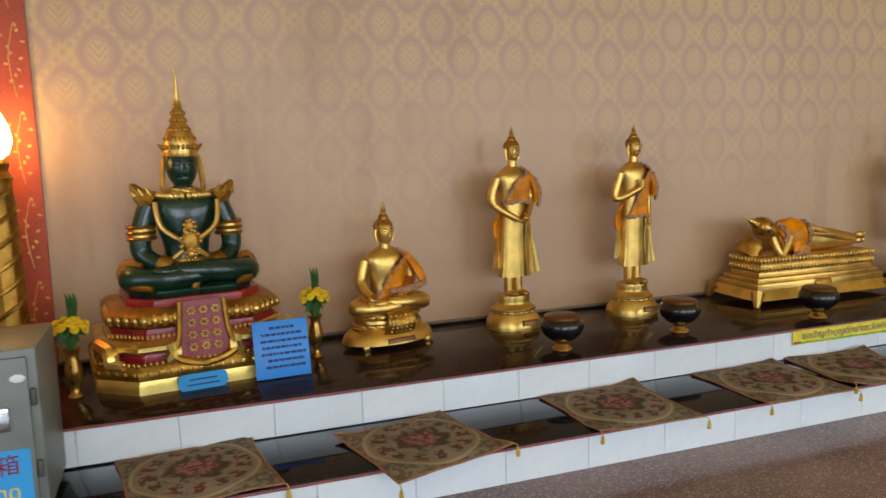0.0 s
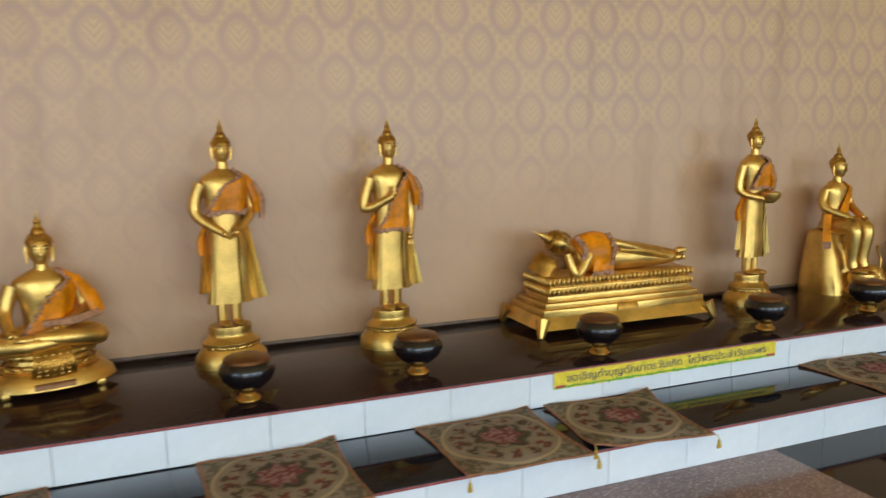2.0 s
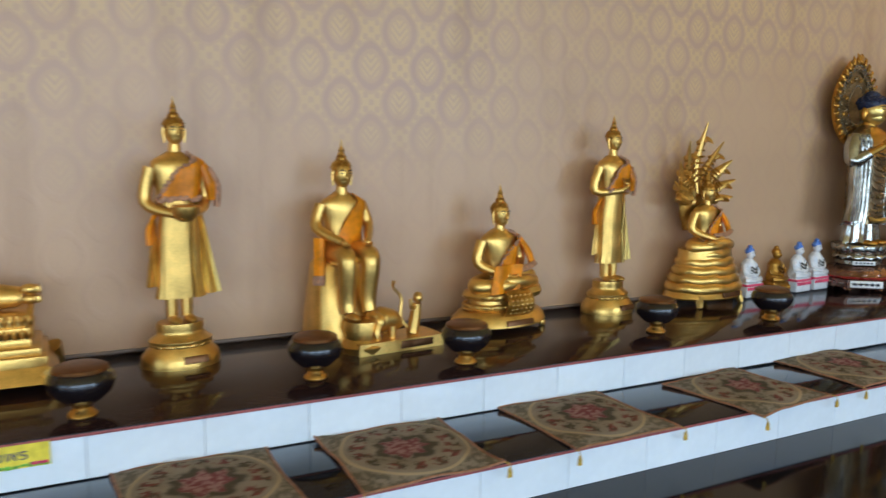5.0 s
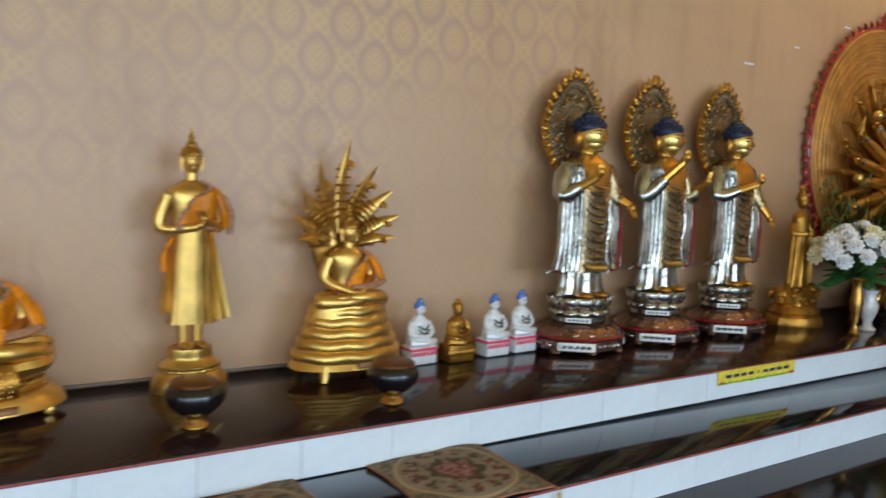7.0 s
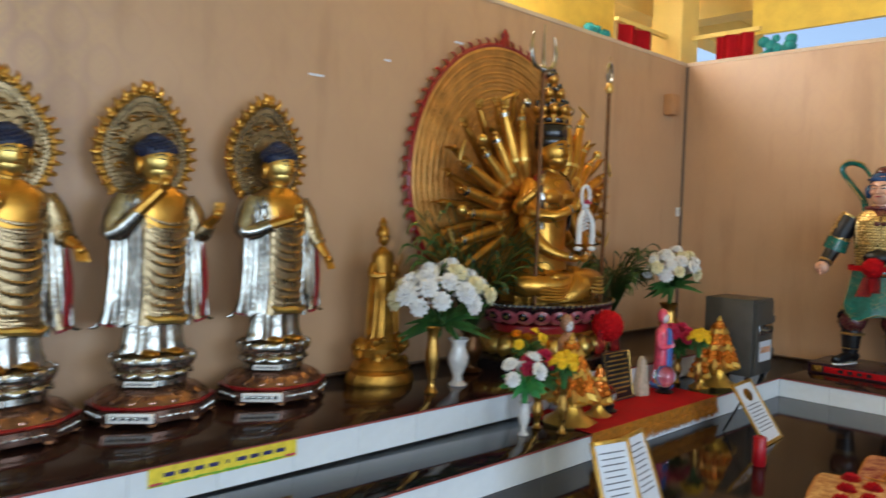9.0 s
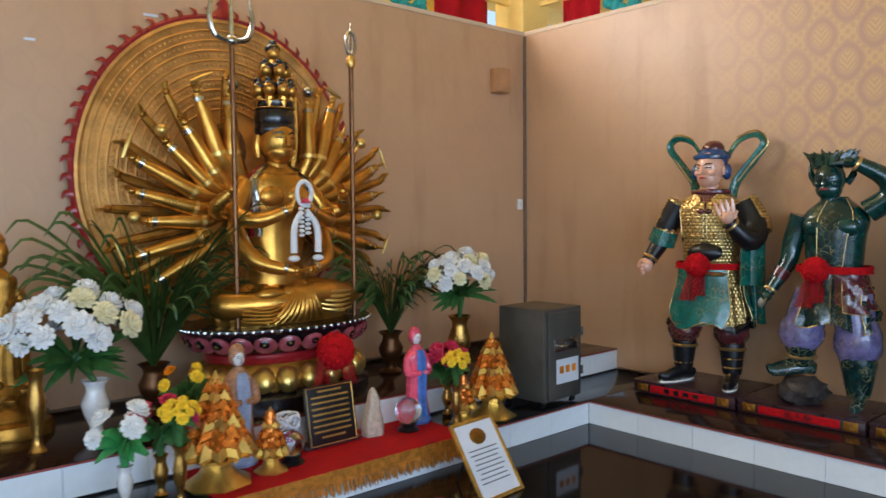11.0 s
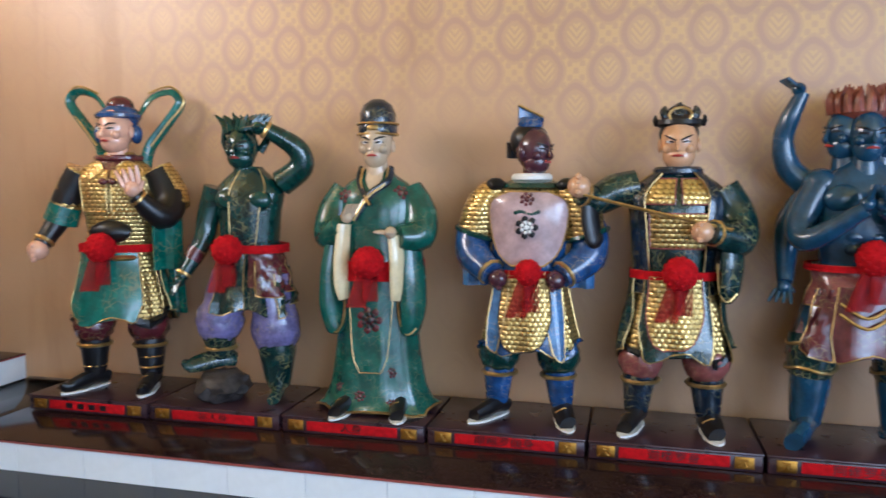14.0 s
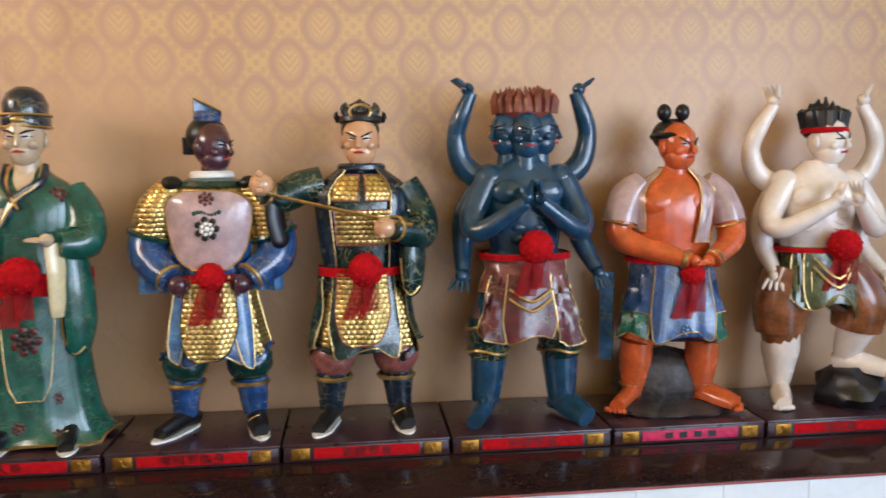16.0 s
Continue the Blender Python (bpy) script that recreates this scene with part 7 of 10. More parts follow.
def silvered(H, mudra):
    bm = bmesh.new()
    ph = math.pi / 8
    # octagonal foot with pattern panels, petal roof, collar and lotus cup
    lathe(bm, [(0.232, 0.014), (0.246, 0.02), (0.25, 0.075), (0.238, 0.082)], (0, 0, 0), 8, 8, 1, 0.9, 0, 0, ph)
    lathe(bm, [(0.244, 0.080), (0.250, 0.086), (0.244, 0.094), (0.22, 0.097)], (0, 0, 0), 8, 2, 1, 0.9, 0, 0, ph)
    for i in range(8):
        a = ph + i * math.pi / 4
        ball(bm, (0.225 * math.cos(a), 0.2 * math.sin(a), 0.012), (0.03, 0.03, 0.014), 8, 1)
        b = i * math.pi / 4
        for j in range(5):
            ball(bm, Vector((0.231 * math.cos(b), 0.208 * math.sin(b), 0.05)) + Vector((-math.sin(b), 0.9 * math.cos(b), 0)) * 0.03 * (j - 2), (0.012, 0.012, 0.009), 1, 1)
    lathe(bm, [(0.226, 0.094), (0.215, 0.112), (0.165, 0.148), (0.125, 0.158)], (0, 0, 0), 32, 8, 1, 0.9)
    lotus_ring(bm, (0, 0, 0.088), 0.185, 16, 0.075, 8, -0.95, 0.9, 0.034)
    lathe(bm, [(0.122, 0.155), (0.138, 0.165), (0.138, 0.19), (0.112, 0.20), (0.125, 0.215)], (0, 0, 0), 28, 1, 1, 0.9)
    lotus_ring(bm, (0, 0, 0.195), 0.135, 12, 0.062, 1, -0.75, 0.9)
    lotus_ring(bm, (0, 0, 0.235), 0.152, 12, 0.066, 1, 0.35, 0.9)
    lathe(bm, [(0.115, 0.20), (0.15, 0.23), (0.16, 0.27), (0.155, 0.298), (0.12, 0.302)], (0, 0, 0), 28, 3, 1, 0.9)
    for i in range(26):
        a = 2 * math.pi * i / 26
        ball(bm, (0.158 * math.cos(a), 0.142 * math.sin(a), 0.294), 0.010, 1, 1)
    for zz, w, h, y in ((0.048, 0.172, 0.044, -0.212), (0.178, 0.12, 0.026, -0.128)):
        rot = Matrix.Rotation(radians(-45), 4, "Z")
        box(bm, rot @ Vector((0, y - (0.006 if w > 0.15 else 0.0), zz)), (w, 0.012, h), 7, rot, 0.002)
        for i in range(5):
            box(bm, rot @ Vector(((i - 2) * w * 0.17, y - (0.0125 if w > 0.15 else 0.0065), zz)), (w * 0.1, 0.002, h * 0.4), 4, rot)
    z = 0.30
    for s in (-1, 1):
        ball(bm, (s * 0.05, -0.07, z + 0.014), (0.032, 0.07, 0.02), 0, 2)
    # silver under-robe with upright folds
    Body([(z + 0.012, 0, 0, 0.125, 0.085), (z + 0.06, 0, 0, 0.112, 0.08), (z + 0.16, 0, 0, 0.105, 0.076), (z + 0.26, 0, 0, 0.105, 0.074)], 11, lambda t: 0.09 * (1 - 0.5 * t), 2.2, 0.006).build(bm, 1, 10, 66)
    ro = Body([(z + 0.145, 0, 0, 0.128, 0.088), (z + 0.24, 0, 0, 0.118, 0.084), (z + 0.42, 0, 0, 0.122, 0.085), (z + 0.56, 0, 0, 0.126, 0.088), (z + 0.68, 0, 0, 0.136, 0.088), (z + 0.745, 0, 0, 0.134, 0.075), (z + 0.785, 0, 0.005, 0.08, 0.055), (z + 0.81, 0, 0.008, 0.045, 0.045)],
              9, lambda t: 0.03 * max(0, 1 - t * 2.0), 2.3, 0.012)
    ro.build(bm, 3, 30, 48)
    ro.patch(bm, 0, 0.47, 0.93, lambda s: -118 - 14 * s, lambda s: -62 + 10 * s, 0.005, 10, 12)
    for i in range(12):                        # swags of cloth one above another
        t = 0.03 + 0.042 * i
        w = 1 - 0.02 * i
        run = [ro.at(t + 0.055 * ((a + 78) / 44) ** 2, radians(a), 0.003) for a in (-120, -108, -94, -78, -62, -48, -38)]
        tube(bm, run, [0.003, 0.008 * w, 0.011 * w, 0.013 * w, 0.011 * w, 0.008 * w, 0.003], 7, 3, 3)
    tube(bm, [ro.at(0.02 + 0.06 * ((a + 78) / 44) ** 2, radians(a), 0.012) for a in (-118, -104, -90, -78, -66, -52, -40)], [0.008, 0.014, 0.018, 0.02, 0.018, 0.014, 0.008], 8, 5, 3)
    # broad bright fold from the shoulder down one side, with ridges
    ro.patch(bm, 1, -0.02, 0.72, -172, lambda s: -130 + 6 * math.sin(3 * s), 0.016, 16, 14, 0.010, 0.008, 7.0)
    for i in range(4):
        tube(bm, [ro.at(t, radians(-168 + 11 * i + 5 * math.sin(4 * t)), 0.018) for t in (0.0, 0.15, 0.3, 0.45, 0.58 - 0.02 * i)], [0.012, 0.012, 0.009, 0.008, 0.004], 7, 1, 4)
    ro.patch(bm, 1, 0.0, 0.42, -42, -8, 0.014, 12, 8, 0.005, 0.008, 6.0)
    wr = {"up": ((-0.075, -0.15, z + 0.675), (0.20, -0.11, z + 0.52)), "breast": ((-0.045, -0.16, z + 0.77), (0.20, -0.12, z + 0.655)), "both": ((-0.01, -0.165, z + 0.645), (0.205, -0.11, z + 0.44))}[mudra]
    for s, w in zip((-1, 1), wr):
        up = s < 0 or mudra == "breast"
        el = (s * 0.17, -0.03, z + 0.565)
        tube(bm, [(s * 0.118, 0, z + 0.735), (s * 0.152, -0.005, z + 0.66), el, Vector(el).lerp(Vector(w), 0.5)], [0.045, 0.05, 0.047, 0.034], 12, 1 if s < 0 else 3, 5)
        tube(bm, [Vector(el).lerp(Vector(w), 0.35), w], [0.027, 0.02], 9, 0, 3)
        hand(bm, w, (0.1, -0.25, 1) if up else (s * 0.15, -0.4, -1), 0.026, 0, 0.15)
        if s < 0:
            ball(bm, Vector(w) + Vector((0.0, -0.02, 0.03)), (0.022, 0.02, 0.026), 0, 2)
        # hanging sleeve: bright outside, red lining at the mouth
        fx = 1.0 if s < 0 else 0.92
        tube(bm, [(s * 0.16 * fx, -0.02, z + 0.60), (s * 0.168 * fx, -0.03, z + 0.44), (s * 0.172 * fx, -0.035, z + 0.28), (s * 0.195 * fx, -0.035, z + 0.16)], [0.034, 0.044, 0.042, 0.052], 14, 1 if s < 0 else 3, 5, 0.55)
        tube(bm, [(s * 0.186 * fx, -0.035, z + 0.185), (s * 0.20 * fx, -0.035, z + 0.15)], [0.048, 0.050], 14, 2, 2, 0.5)
        tube(bm, [(s * 0.19 * fx, -0.035, z + 0.20), (s * 0.235 * fx, -0.035, z + 0.152), (s * 0.262 * fx, -0.035, z + 0.146)], [0.024, 0.012, 0.004], 8, 1, 4, 0.5)
        if s > 0:
            tube(bm, [(0.178, -0.055, z + 0.52), (0.186, -0.065, z + 0.36), (0.182, -0.06, z + 0.17)], [0.012, 0.026, 0.03], 10, 2, 5, 0.4)
        for i in range(3):
            tube(bm, [(s * (0.14 + 0.022 * i) * fx, -0.05, z + 0.58), (s * (0.145 + 0.024 * i) * fx, -0.06, z + 0.40), (s * (0.155 + 0.03 * i) * fx, -0.062, z + 0.17)], [0.004, 0.009, 0.010], 6, 1, 4)
    hc = Vector((0, -0.015, z + 0.905))
    # face in paler gold than the neck: its lit look put into the colour
    ball(bm, hc, (0.068, 0.076, 0.09), 5, 3)
    ball(bm, hc + Vector((0, -0.012, -0.045)), (0.055, 0.058, 0.055), 5, 2)
    face(bm, hc, 0.18, 0.0, 4, 0, 10)
    for s in (-1, 1):
        ball(bm, hc + Vector((s * 0.072, 0.01, -0.02)), (0.012, 0.018, 0.045), 0, 2)
    tube(bm, [hc + Vector((0, 0.01, -0.07)), hc + Vector((0, 0.02, -0.13))], [0.04, 0.045], 12, 0, 2)
    ball(bm, hc + Vector((0, 0.012, 0.045)), (0.077, 0.08, 0.066), 6, 3)
    for i in range(60):
        a, b = i * 2.399, 0.05 + 0.95 * i / 60
        q = math.sqrt(max(0, 1 - b * b))
        ball(bm, hc + Vector((0.077 * q * math.cos(a), 0.012 + 0.08 * q * math.sin(a), 0.045 + 0.066 * b)), 0.010, 6, 1)
    ball(bm, hc + Vector((0, 0.015, 0.105)), (0.045, 0.045, 0.032), 6, 2)
    # halo: pierced carved plate, rings of beads, gold flame rim
    c = Vector((0, 0.10, 1.235))
    w, h = 0.20, 0.285
    n = 48

    def band(o, i, y0, y1, mi):
        ringloft(bm, [[c + halo_shape(j / n, w * k, h * k) + Vector((0, y, 0)) for j in range(n)] for k, y in ((i, y1), (o, y1), (o, y0), (i, y0), (i, y1))], mi, False)

    band(0.99, 0.84, 0.0, 0.02, 9)
    band(0.86, 0.74, -0.006, 0.016, 3)
    band(0.75, 0.02, 0.006, 0.014, 10)
    for sc, m, r, mi in ((0.86, 76, 0.0065, 1), (0.77, 66, 0.006, 1), (0.44, 40, 0.0065, 1)):
        for i in range(m):
            ball(bm, c + halo_shape(i / m, w * sc, h * sc) + Vector((0, -0.010, 0)), (r, 0.008, r), mi, 1)
    rnd = random.Random(3)
    for i in range(26):                        # curled cloud scrolls
        t = (i + rnd.uniform(-0.3, 0.3)) / 26
        p = c + halo_shape(t, w * rnd.uniform(0.54, 0.66), h * rnd.uniform(0.54, 0.66)) + Vector((0, -0.004, 0))
        f = 1 if i % 2 else -1
        tube(bm, [p + Vector((f * 0.026 * (1 - j / 9) * math.cos(j * 0.75), -0.003, 0.02 * (1 - j / 9) * math.sin(j * 0.75))) for j in range(9)], [0.003 + 0.004 * math.sin(j / 8 * 3.1) for j in range(9)], 5, 10 if i % 3 else 9, 2)
    for i in range(34):
        t = (i + 0.5) / 34
        if 0.03 < t < 0.97:
            p, q = c + halo_shape(t, w * 0.93, h * 0.93), c + halo_shape(t, w * 1.09, h * 1.08)
            ball(bm, p + Vector((0, -0.012, 0)), (0.015, 0.012, 0.018), 0 if i % 2 else 9, 1)
            tube(bm, [p, p.lerp(q, 0.6) + Vector((0.006, -0.008, 0.0)), q + Vector((0, -0.004, 0.008))], [0.013, 0.011, 0.002], 6, 0 if i % 2 else 9, 3)
    tube(bm, [c + Vector((0, 0, h * 1.10)), c + Vector((0.004, -0.006, h * 1.18)), c + Vector((0, 0, h * 1.26))], [0.022, 0.016, 0.003], 7, 0, 3)
    tube(bm, [(0, 0.10, 0.92), (0, 0.105, 1.0)], [0.02, 0.03], 8, 9, 2)
    bmesh.ops.scale(bm, vec=(1.18, 1.08, H / 1.60), verts=bm.verts)
    return bm


for x, H, md in ((9.50, 1.53, "up"), (10.11, 1.55, "breast"), (10.75, 1.575, "both")):
    stat("standing_statue", silvered(H, md), SV, x, 3.895, U, 4, "silver-robed standing statue with a pointed gold halo", "statue", "silvered statues with haloes")

# ---- thousand-armed figure on a lotus drum ----
TA = [M_GOLD_DEEP, M_GOLD_PALE, M_RED_LAC, M_DARK, M_BLACK, lacquer("rose_lotus_lacquer", 150, 70, 78), M_SILVER, M_GOLD_OLD]
bm = bmesh.new()
# drum: black foot, large gilded petals, red waist, rose lotus rim
lathe(bm, [(0.56, 0.0), (0.56, 0.05), (0.53, 0.07), (0.48, 0.085)], (0, 0, 0), 36, 4, 1, 0.68)
lathe(bm, [(0.47, 0.08), (0.49, 0.13), (0.46, 0.20), (0.43, 0.225)], (0, 0, 0), 36, 7, 1, 0.68)
for i in range(22):
    a = 2 * math.pi * (i + 0.5) / 22
    p = Vector((0.48 * math.cos(a), 0.335 * math.sin(a), 0.145))
    rot = Matrix.Rotation(math.atan2(p.y * 1.4, p.x), 4, "Z") @ Matrix.Rotation(-0.45, 4, "Y")
    ball(bm, p, (0.05, 0.066, 0.075), 1, 2, rot, 0.1)
    ball(bm, p * 1.04 + Vector((0, 0, -0.012)), (0.035, 0.03, 0.04), 0, 2, rot)
lathe(bm, [(0.43, 0.22), (0.445, 0.235), (0.445, 0.27), (0.43, 0.28)], (0, 0, 0), 36, 2, 1, 0.68)
lathe(bm, [(0.43, 0.275), (0.47, 0.30), (0.53, 0.37), (0.56, 0.40), (0.575, 0.41), (0.575, 0.42), (0.55, 0.424)], (0, 0, 0), 44, 4, 1, 0.68)
for i in range(24):
    a = 2 * math.pi * i / 24
    p = Vector((0.515 * math.cos(a), 0.355 * math.sin(a), 0.335))
    rot = Matrix.Rotation(math.atan2(p.y * 1.4, p.x), 4, "Z") @ Matrix.Rotation(0.55, 4, "Y")
    ball(bm, p, (0.024, 0.066, 0.058), 5, 2, rot)
    ball(bm, p * 1.025, (0.022, 0.042, 0.036), 4, 2, rot)
    ball(bm, p * 1.045 + Vector((0, 0, -0.006)), (0.018, 0.022, 0.018), 1, 1, rot)
for k in range(72):
    a = 2 * math.pi * k / 72
    ball(bm, (0.578 * math.cos(a), 0.393 * math.sin(a), 0.413), 0.012, 6, 1)
# crossed legs under a pleated skirt
Z0 = 0.424
lotus_legs(bm, 2.35, Z0 + 0.085, 0.40, 0, 0.034)
Body([(Z0, 0, 0.0, 0.40, 0.24), (Z0 + 0.06, 0, 0, 0.41, 0.25), (Z0 + 0.14, 0, 0.02, 0.32, 0.2), (Z0 + 0.22, 0, 0.03, 0.18, 0.12)], 17, lambda t: 0.03).build(bm, 0, 10, 60)
for i in range(9):
    x = -0.12 + 0.025 * i
    tube(bm, [(0.25 * x, -0.235, Z0 + 0.235), (0.7 * x, -0.29, Z0 + 0.15), (1.2 * x - 0.01, -0.30, Z0 + 0.07), (1.7 * x - 0.02, -0.275, Z0 + 0.012)], [0.006, 0.012, 0.014, 0.008], 7, 0, 4)
for i in range(5):
    # folds on this knee in paler gold, highlights put into the colour
    tube(bm, [(0.10, -0.27, Z0 + 0.075 + 0.024 * i), (0.21, -0.30 + 0.006 * i, Z0 + 0.055 + 0.026 * i), (0.33, -0.24, Z0 + 0.06 + 0.024 * i)], [0.005, 0.011, 0.005], 7, 1, 4)
    tube(bm, [(-0.12, -0.28, Z0 + 0.13 - 0.02 * i), (-0.22, -0.30, Z0 + 0.10 - 0.018 * i), (-0.34, -0.22, Z0 + 0.11 - 0.02 * i)], [0.004, 0.009, 0.004], 7, 0, 4)
body = Body([(Z0 + 0.16, 0, 0.03, 0.19, 0.14), (0.74, 0, 0.03, 0.155, 0.125), (0.94, 0, 0.03, 0.16, 0.12), (1.10, 0, 0.02, 0.188, 0.128), (1.21, 0, 0.02, 0.192, 0.112), (1.27, 0, 0.025, 0.13, 0.085), (1.31, 0, 0.03, 0.068, 0.064)])
body.build(bm, 0, 20, 30)
for s in (-1, 1):
    ball(bm, (s * 0.08, -0.09, 1.12), (0.085, 0.03, 0.06), 0, 2)
    body.patch(bm, 6 if s < 0 else 4, 0.3, 0.97, -90 + s * 48, -90 + s * 66, 0.014, 10, 5, 0.006)
    body.patch(bm, 2, 0.3, 0.97, -90 + s * 66, -90 + s * 88, 0.012, 10, 5, 0.006)
    # front arms: in the lap, at the breast, at the staffs
    for pts, d in (([(s * 0.185, 0.0, 1.17), (s * 0.265, -0.02, 0.94), (s * 0.22, -0.16, 0.77), (s * 0.055, -0.265, 0.715)], (-s, -0.1, 0)),
                   ([(s * 0.185, 0.0, 1.19), (s * 0.285, -0.06, 1.03), (s * 0.21, -0.18, 0.99), (s * 0.05, -0.245, 1.05)], (-s * 0.3, -0.1, 1)),
                   ([(s * 0.185, 0.03, 1.21), (s * 0.32, -0.01, 1.05), (s * 0.40, -0.07, 1.06), (s * 0.355, -0.145, 1.14)], (-s * 0.4, -0.2, 0.6))):
        tube(bm, pts, [0.05, 0.05, 0.044, 0.027], 12, 0, 5)
        hand(bm, pts[-1], d, 0.028, 0, 0.1)
        e = (Vector(pts[-1]) - Vector(pts[-2])).normalized()
        tube(bm, [Vector(pts[-1]) - e * 0.05, Vector(pts[-1]) - e * 0.03], [0.036, 0.034], 12, 6, 1)
    # fan of outer arms, bent at the elbow, with open hands
    rnd = random.Random(11 if s > 0 else 12)
    for i in range(9):
        a = radians(78 - 14.5 * i)
        d = Vector((s * math.cos(a), 0, math.sin(a)))
        n = Vector((-s * math.sin(a), 0, math.cos(a)))
        l = 0.60 + 0.07 * math.sin(i * 1.9) + (0.04 if i > 4 else 0.0)
        o = Vector((s * 0.13, 0.10 + 0.008 * i, 1.08))
        el = o + d * l * 0.50 - n * 0.05 + Vector((0, -0.05, 0))
        e = o + d * l + Vector((0, -0.03, 0))
        tube(bm, [o, o.lerp(el, 0.6), el, el.lerp(e, 0.5), e], [0.05, 0.05, 0.046, 0.042, 0.027], 12, 0, 4)
        f = (e - el).normalized()
        tube(bm, [e - f * 0.045, e - f * 0.02], [0.035, 0.032], 12, 6, 1)
        tube(bm, [el - f * 0.01 + f.cross(Vector((0, 1, 0))) * 0.0, el + f * 0.012], [0.05, 0.05], 12, 1, 1)
        hand(bm, e, f + Vector((0, -0.35, 0)) + n * 0.4 * rnd.uniform(0.2, 1), 0.026, 0, 0.25)
        g = e + f * 0.07 + Vector((0, -0.035, 0)) + n * 0.02
        if i % 3 == 0:
            ball(bm, g, 0.034, 6 if i == 0 else 1, 2)
        elif i % 3 == 1:
            tube(bm, [g - n * 0.05, g + n * 0.02, g + n * 0.09], [0.008, 0.012, 0.004], 6, 1, 3)
        # shorter arms of the second row
        a += radians(7)
        d = Vector((s * math.cos(a), 0, math.sin(a)))
        o = Vector((s * 0.16, 0.17, 1.08))
        e = o + d * (0.66 + 0.06 * rnd.random())
        tube(bm, [o, o.lerp(e, 0.5) - n * 0.03, e], [0.034, 0.034, 0.022], 8, 7, 3)
        hand(bm, e, d + n * rnd.uniform(-0.5, 0.9), 0.026, 7, 0.4)
# head, black hair with a band, and the small heads of the crown
hc = Vector((0, -0.01, 1.435))
ball(bm, hc, (0.105, 0.112, 0.132), 0, 3)
ball(bm, hc + Vector((0, -0.018, -0.06)), (0.086, 0.09, 0.074), 0, 3)
face(bm, hc, 0.262, 0.0, 3, 7)
tube(bm, [hc + Vector((0, 0.02, -0.10)), hc + Vector((0, 0.03, -0.19))], [0.06, 0.076], 14, 0, 2)
ball(bm, hc + Vector((0, 0.022, 0.065)), (0.117, 0.115, 0.10), 4, 3)
lathe(bm, [(0.112, 0.0), (0.118, 0.02), (0.112, 0.07), (0.104, 0.085), (0.112, 0.095), (0.112, 0.125), (0.095, 0.135)], hc + Vector((0, 0.022, 0.095)), 24, 4)
for dz in (0.182, 0.222):
    tube(bm, [hc + Vector((0.113 * math.cos(a), 0.022 + 0.113 * math.sin(a), dz)) for a in (2 * math.pi * j / 20 for j in range(21))], 0.005, 6, 7, 1)
for n, r, zz, q in ((8, 0.098, 0.285, 0.046), (5, 0.062, 0.395, 0.044), (1, 0.0, 0.50, 0.05)):
    for i in range(n):
        a = 2 * math.pi * i / n - math.pi / 2
        p = hc + Vector((r * math.cos(a), 0.022 + r * math.sin(a), zz))
        tw = math.degrees(a) + 90
        ball(bm, p, (q * 0.8, q * 0.8, q), 0, 2)
        ball(bm, p + Vector((-math.cos(a) * 0.012 * (n > 1), 0.010 if n == 1 else -math.sin(a) * 0.012, q * 0.42)), (q * 0.92, q * 0.92, q * 0.72), 4, 2)
        ball(bm, p + Vector((0, 0.005, q * 1.15)), (q * 0.45, q * 0.45, q * 0.35), 4, 2)
        tube(bm, [p + Vector((0, 0, -q * 0.8)), p + Vector((-r * 0.2 * math.cos(a), -r * 0.2 * math.sin(a), -q * 1.9))], [q * 0.5, q * 0.8], 8, 0, 1)
        face(bm, p, q * 1.9, 0.0, 3, 0, tw)
for s in (-1, 1):
    tube(bm, [hc + Vector((s * 0.108, 0.02, 0.03)), hc + Vector((s * 0.116, 0.022, -0.03)), hc + Vector((s * 0.108, 0.02, -0.095))], [0.016, 0.022, 0.014], 8, 0, 3)
# necklace and pendants
for i in range(20):
    a = radians(-152 + i * 6.5)
    ball(bm, body.at(0.83 - 0.05 * math.sin(i / 19 * math.pi), a, 0.006), 0.007, 7, 1)
    ball(bm, body.at(0.74 - 0.18 * math.sin(i / 19 * math.pi), a, 0.008), 0.006, 1, 1)
stat("thousand_armed_statue", bm, TA, 12.80, 3.725, U, 0, "gold many-armed seated statue on a rose lotus drum")

# round carved back disc of concentric rings with a red flame rim
bm = bmesh.new()
n = 72


def oval(k, y):
    return [Vector((0.86 * k * math.cos(2 * math.pi * i / n), y, 0.94 * k * math.sin(2 * math.pi * i / n) * (1.0 if i < n / 2 else 0.92))) for i in range(n)]


ringloft(bm, [oval(1.0, 0.03), oval(1.0, -0.01), oval(0.97, -0.02), oval(0.95, -0.005), oval(0.40, 0.0), oval(0.36, -0.02), oval(0.10, -0.02)], 0)
for j in range(9):
    kk = 0.44 + 0.06 * j
    tube(bm, [p for p in oval(kk, -0.008)] + [oval(kk, -0.008)[0]], 0.007, 5, 0, 1)
for j in range(8):
    kk = 0.47 + 0.06 * j
    m = int(70 + 90 * kk)
    for i in range(m):
        a = 2 * math.pi * i / m
        ball(bm, (0.86 * kk * math.cos(a), -0.010, 0.94 * kk * math.sin(a) * (1.0 if math.sin(a) > 0 else 0.92)), (0.008, 0.006, 0.011), 0, 1)
ringloft(bm, [[Vector((-0.02 + 0.13 * k * math.cos(2 * math.pi * i / 32), y, 0.17 + 0.16 * k * math.sin(2 * math.pi * i / 32))) for i in range(32)] for k, y in ((1.0, -0.012), (1.0, -0.034), (0.9, -0.036), (0.1, -0.03))], 3)
rim = oval(1.0, 0.0)
tube(bm, rim + [rim[0]], 0.018, 6, 1, 1)
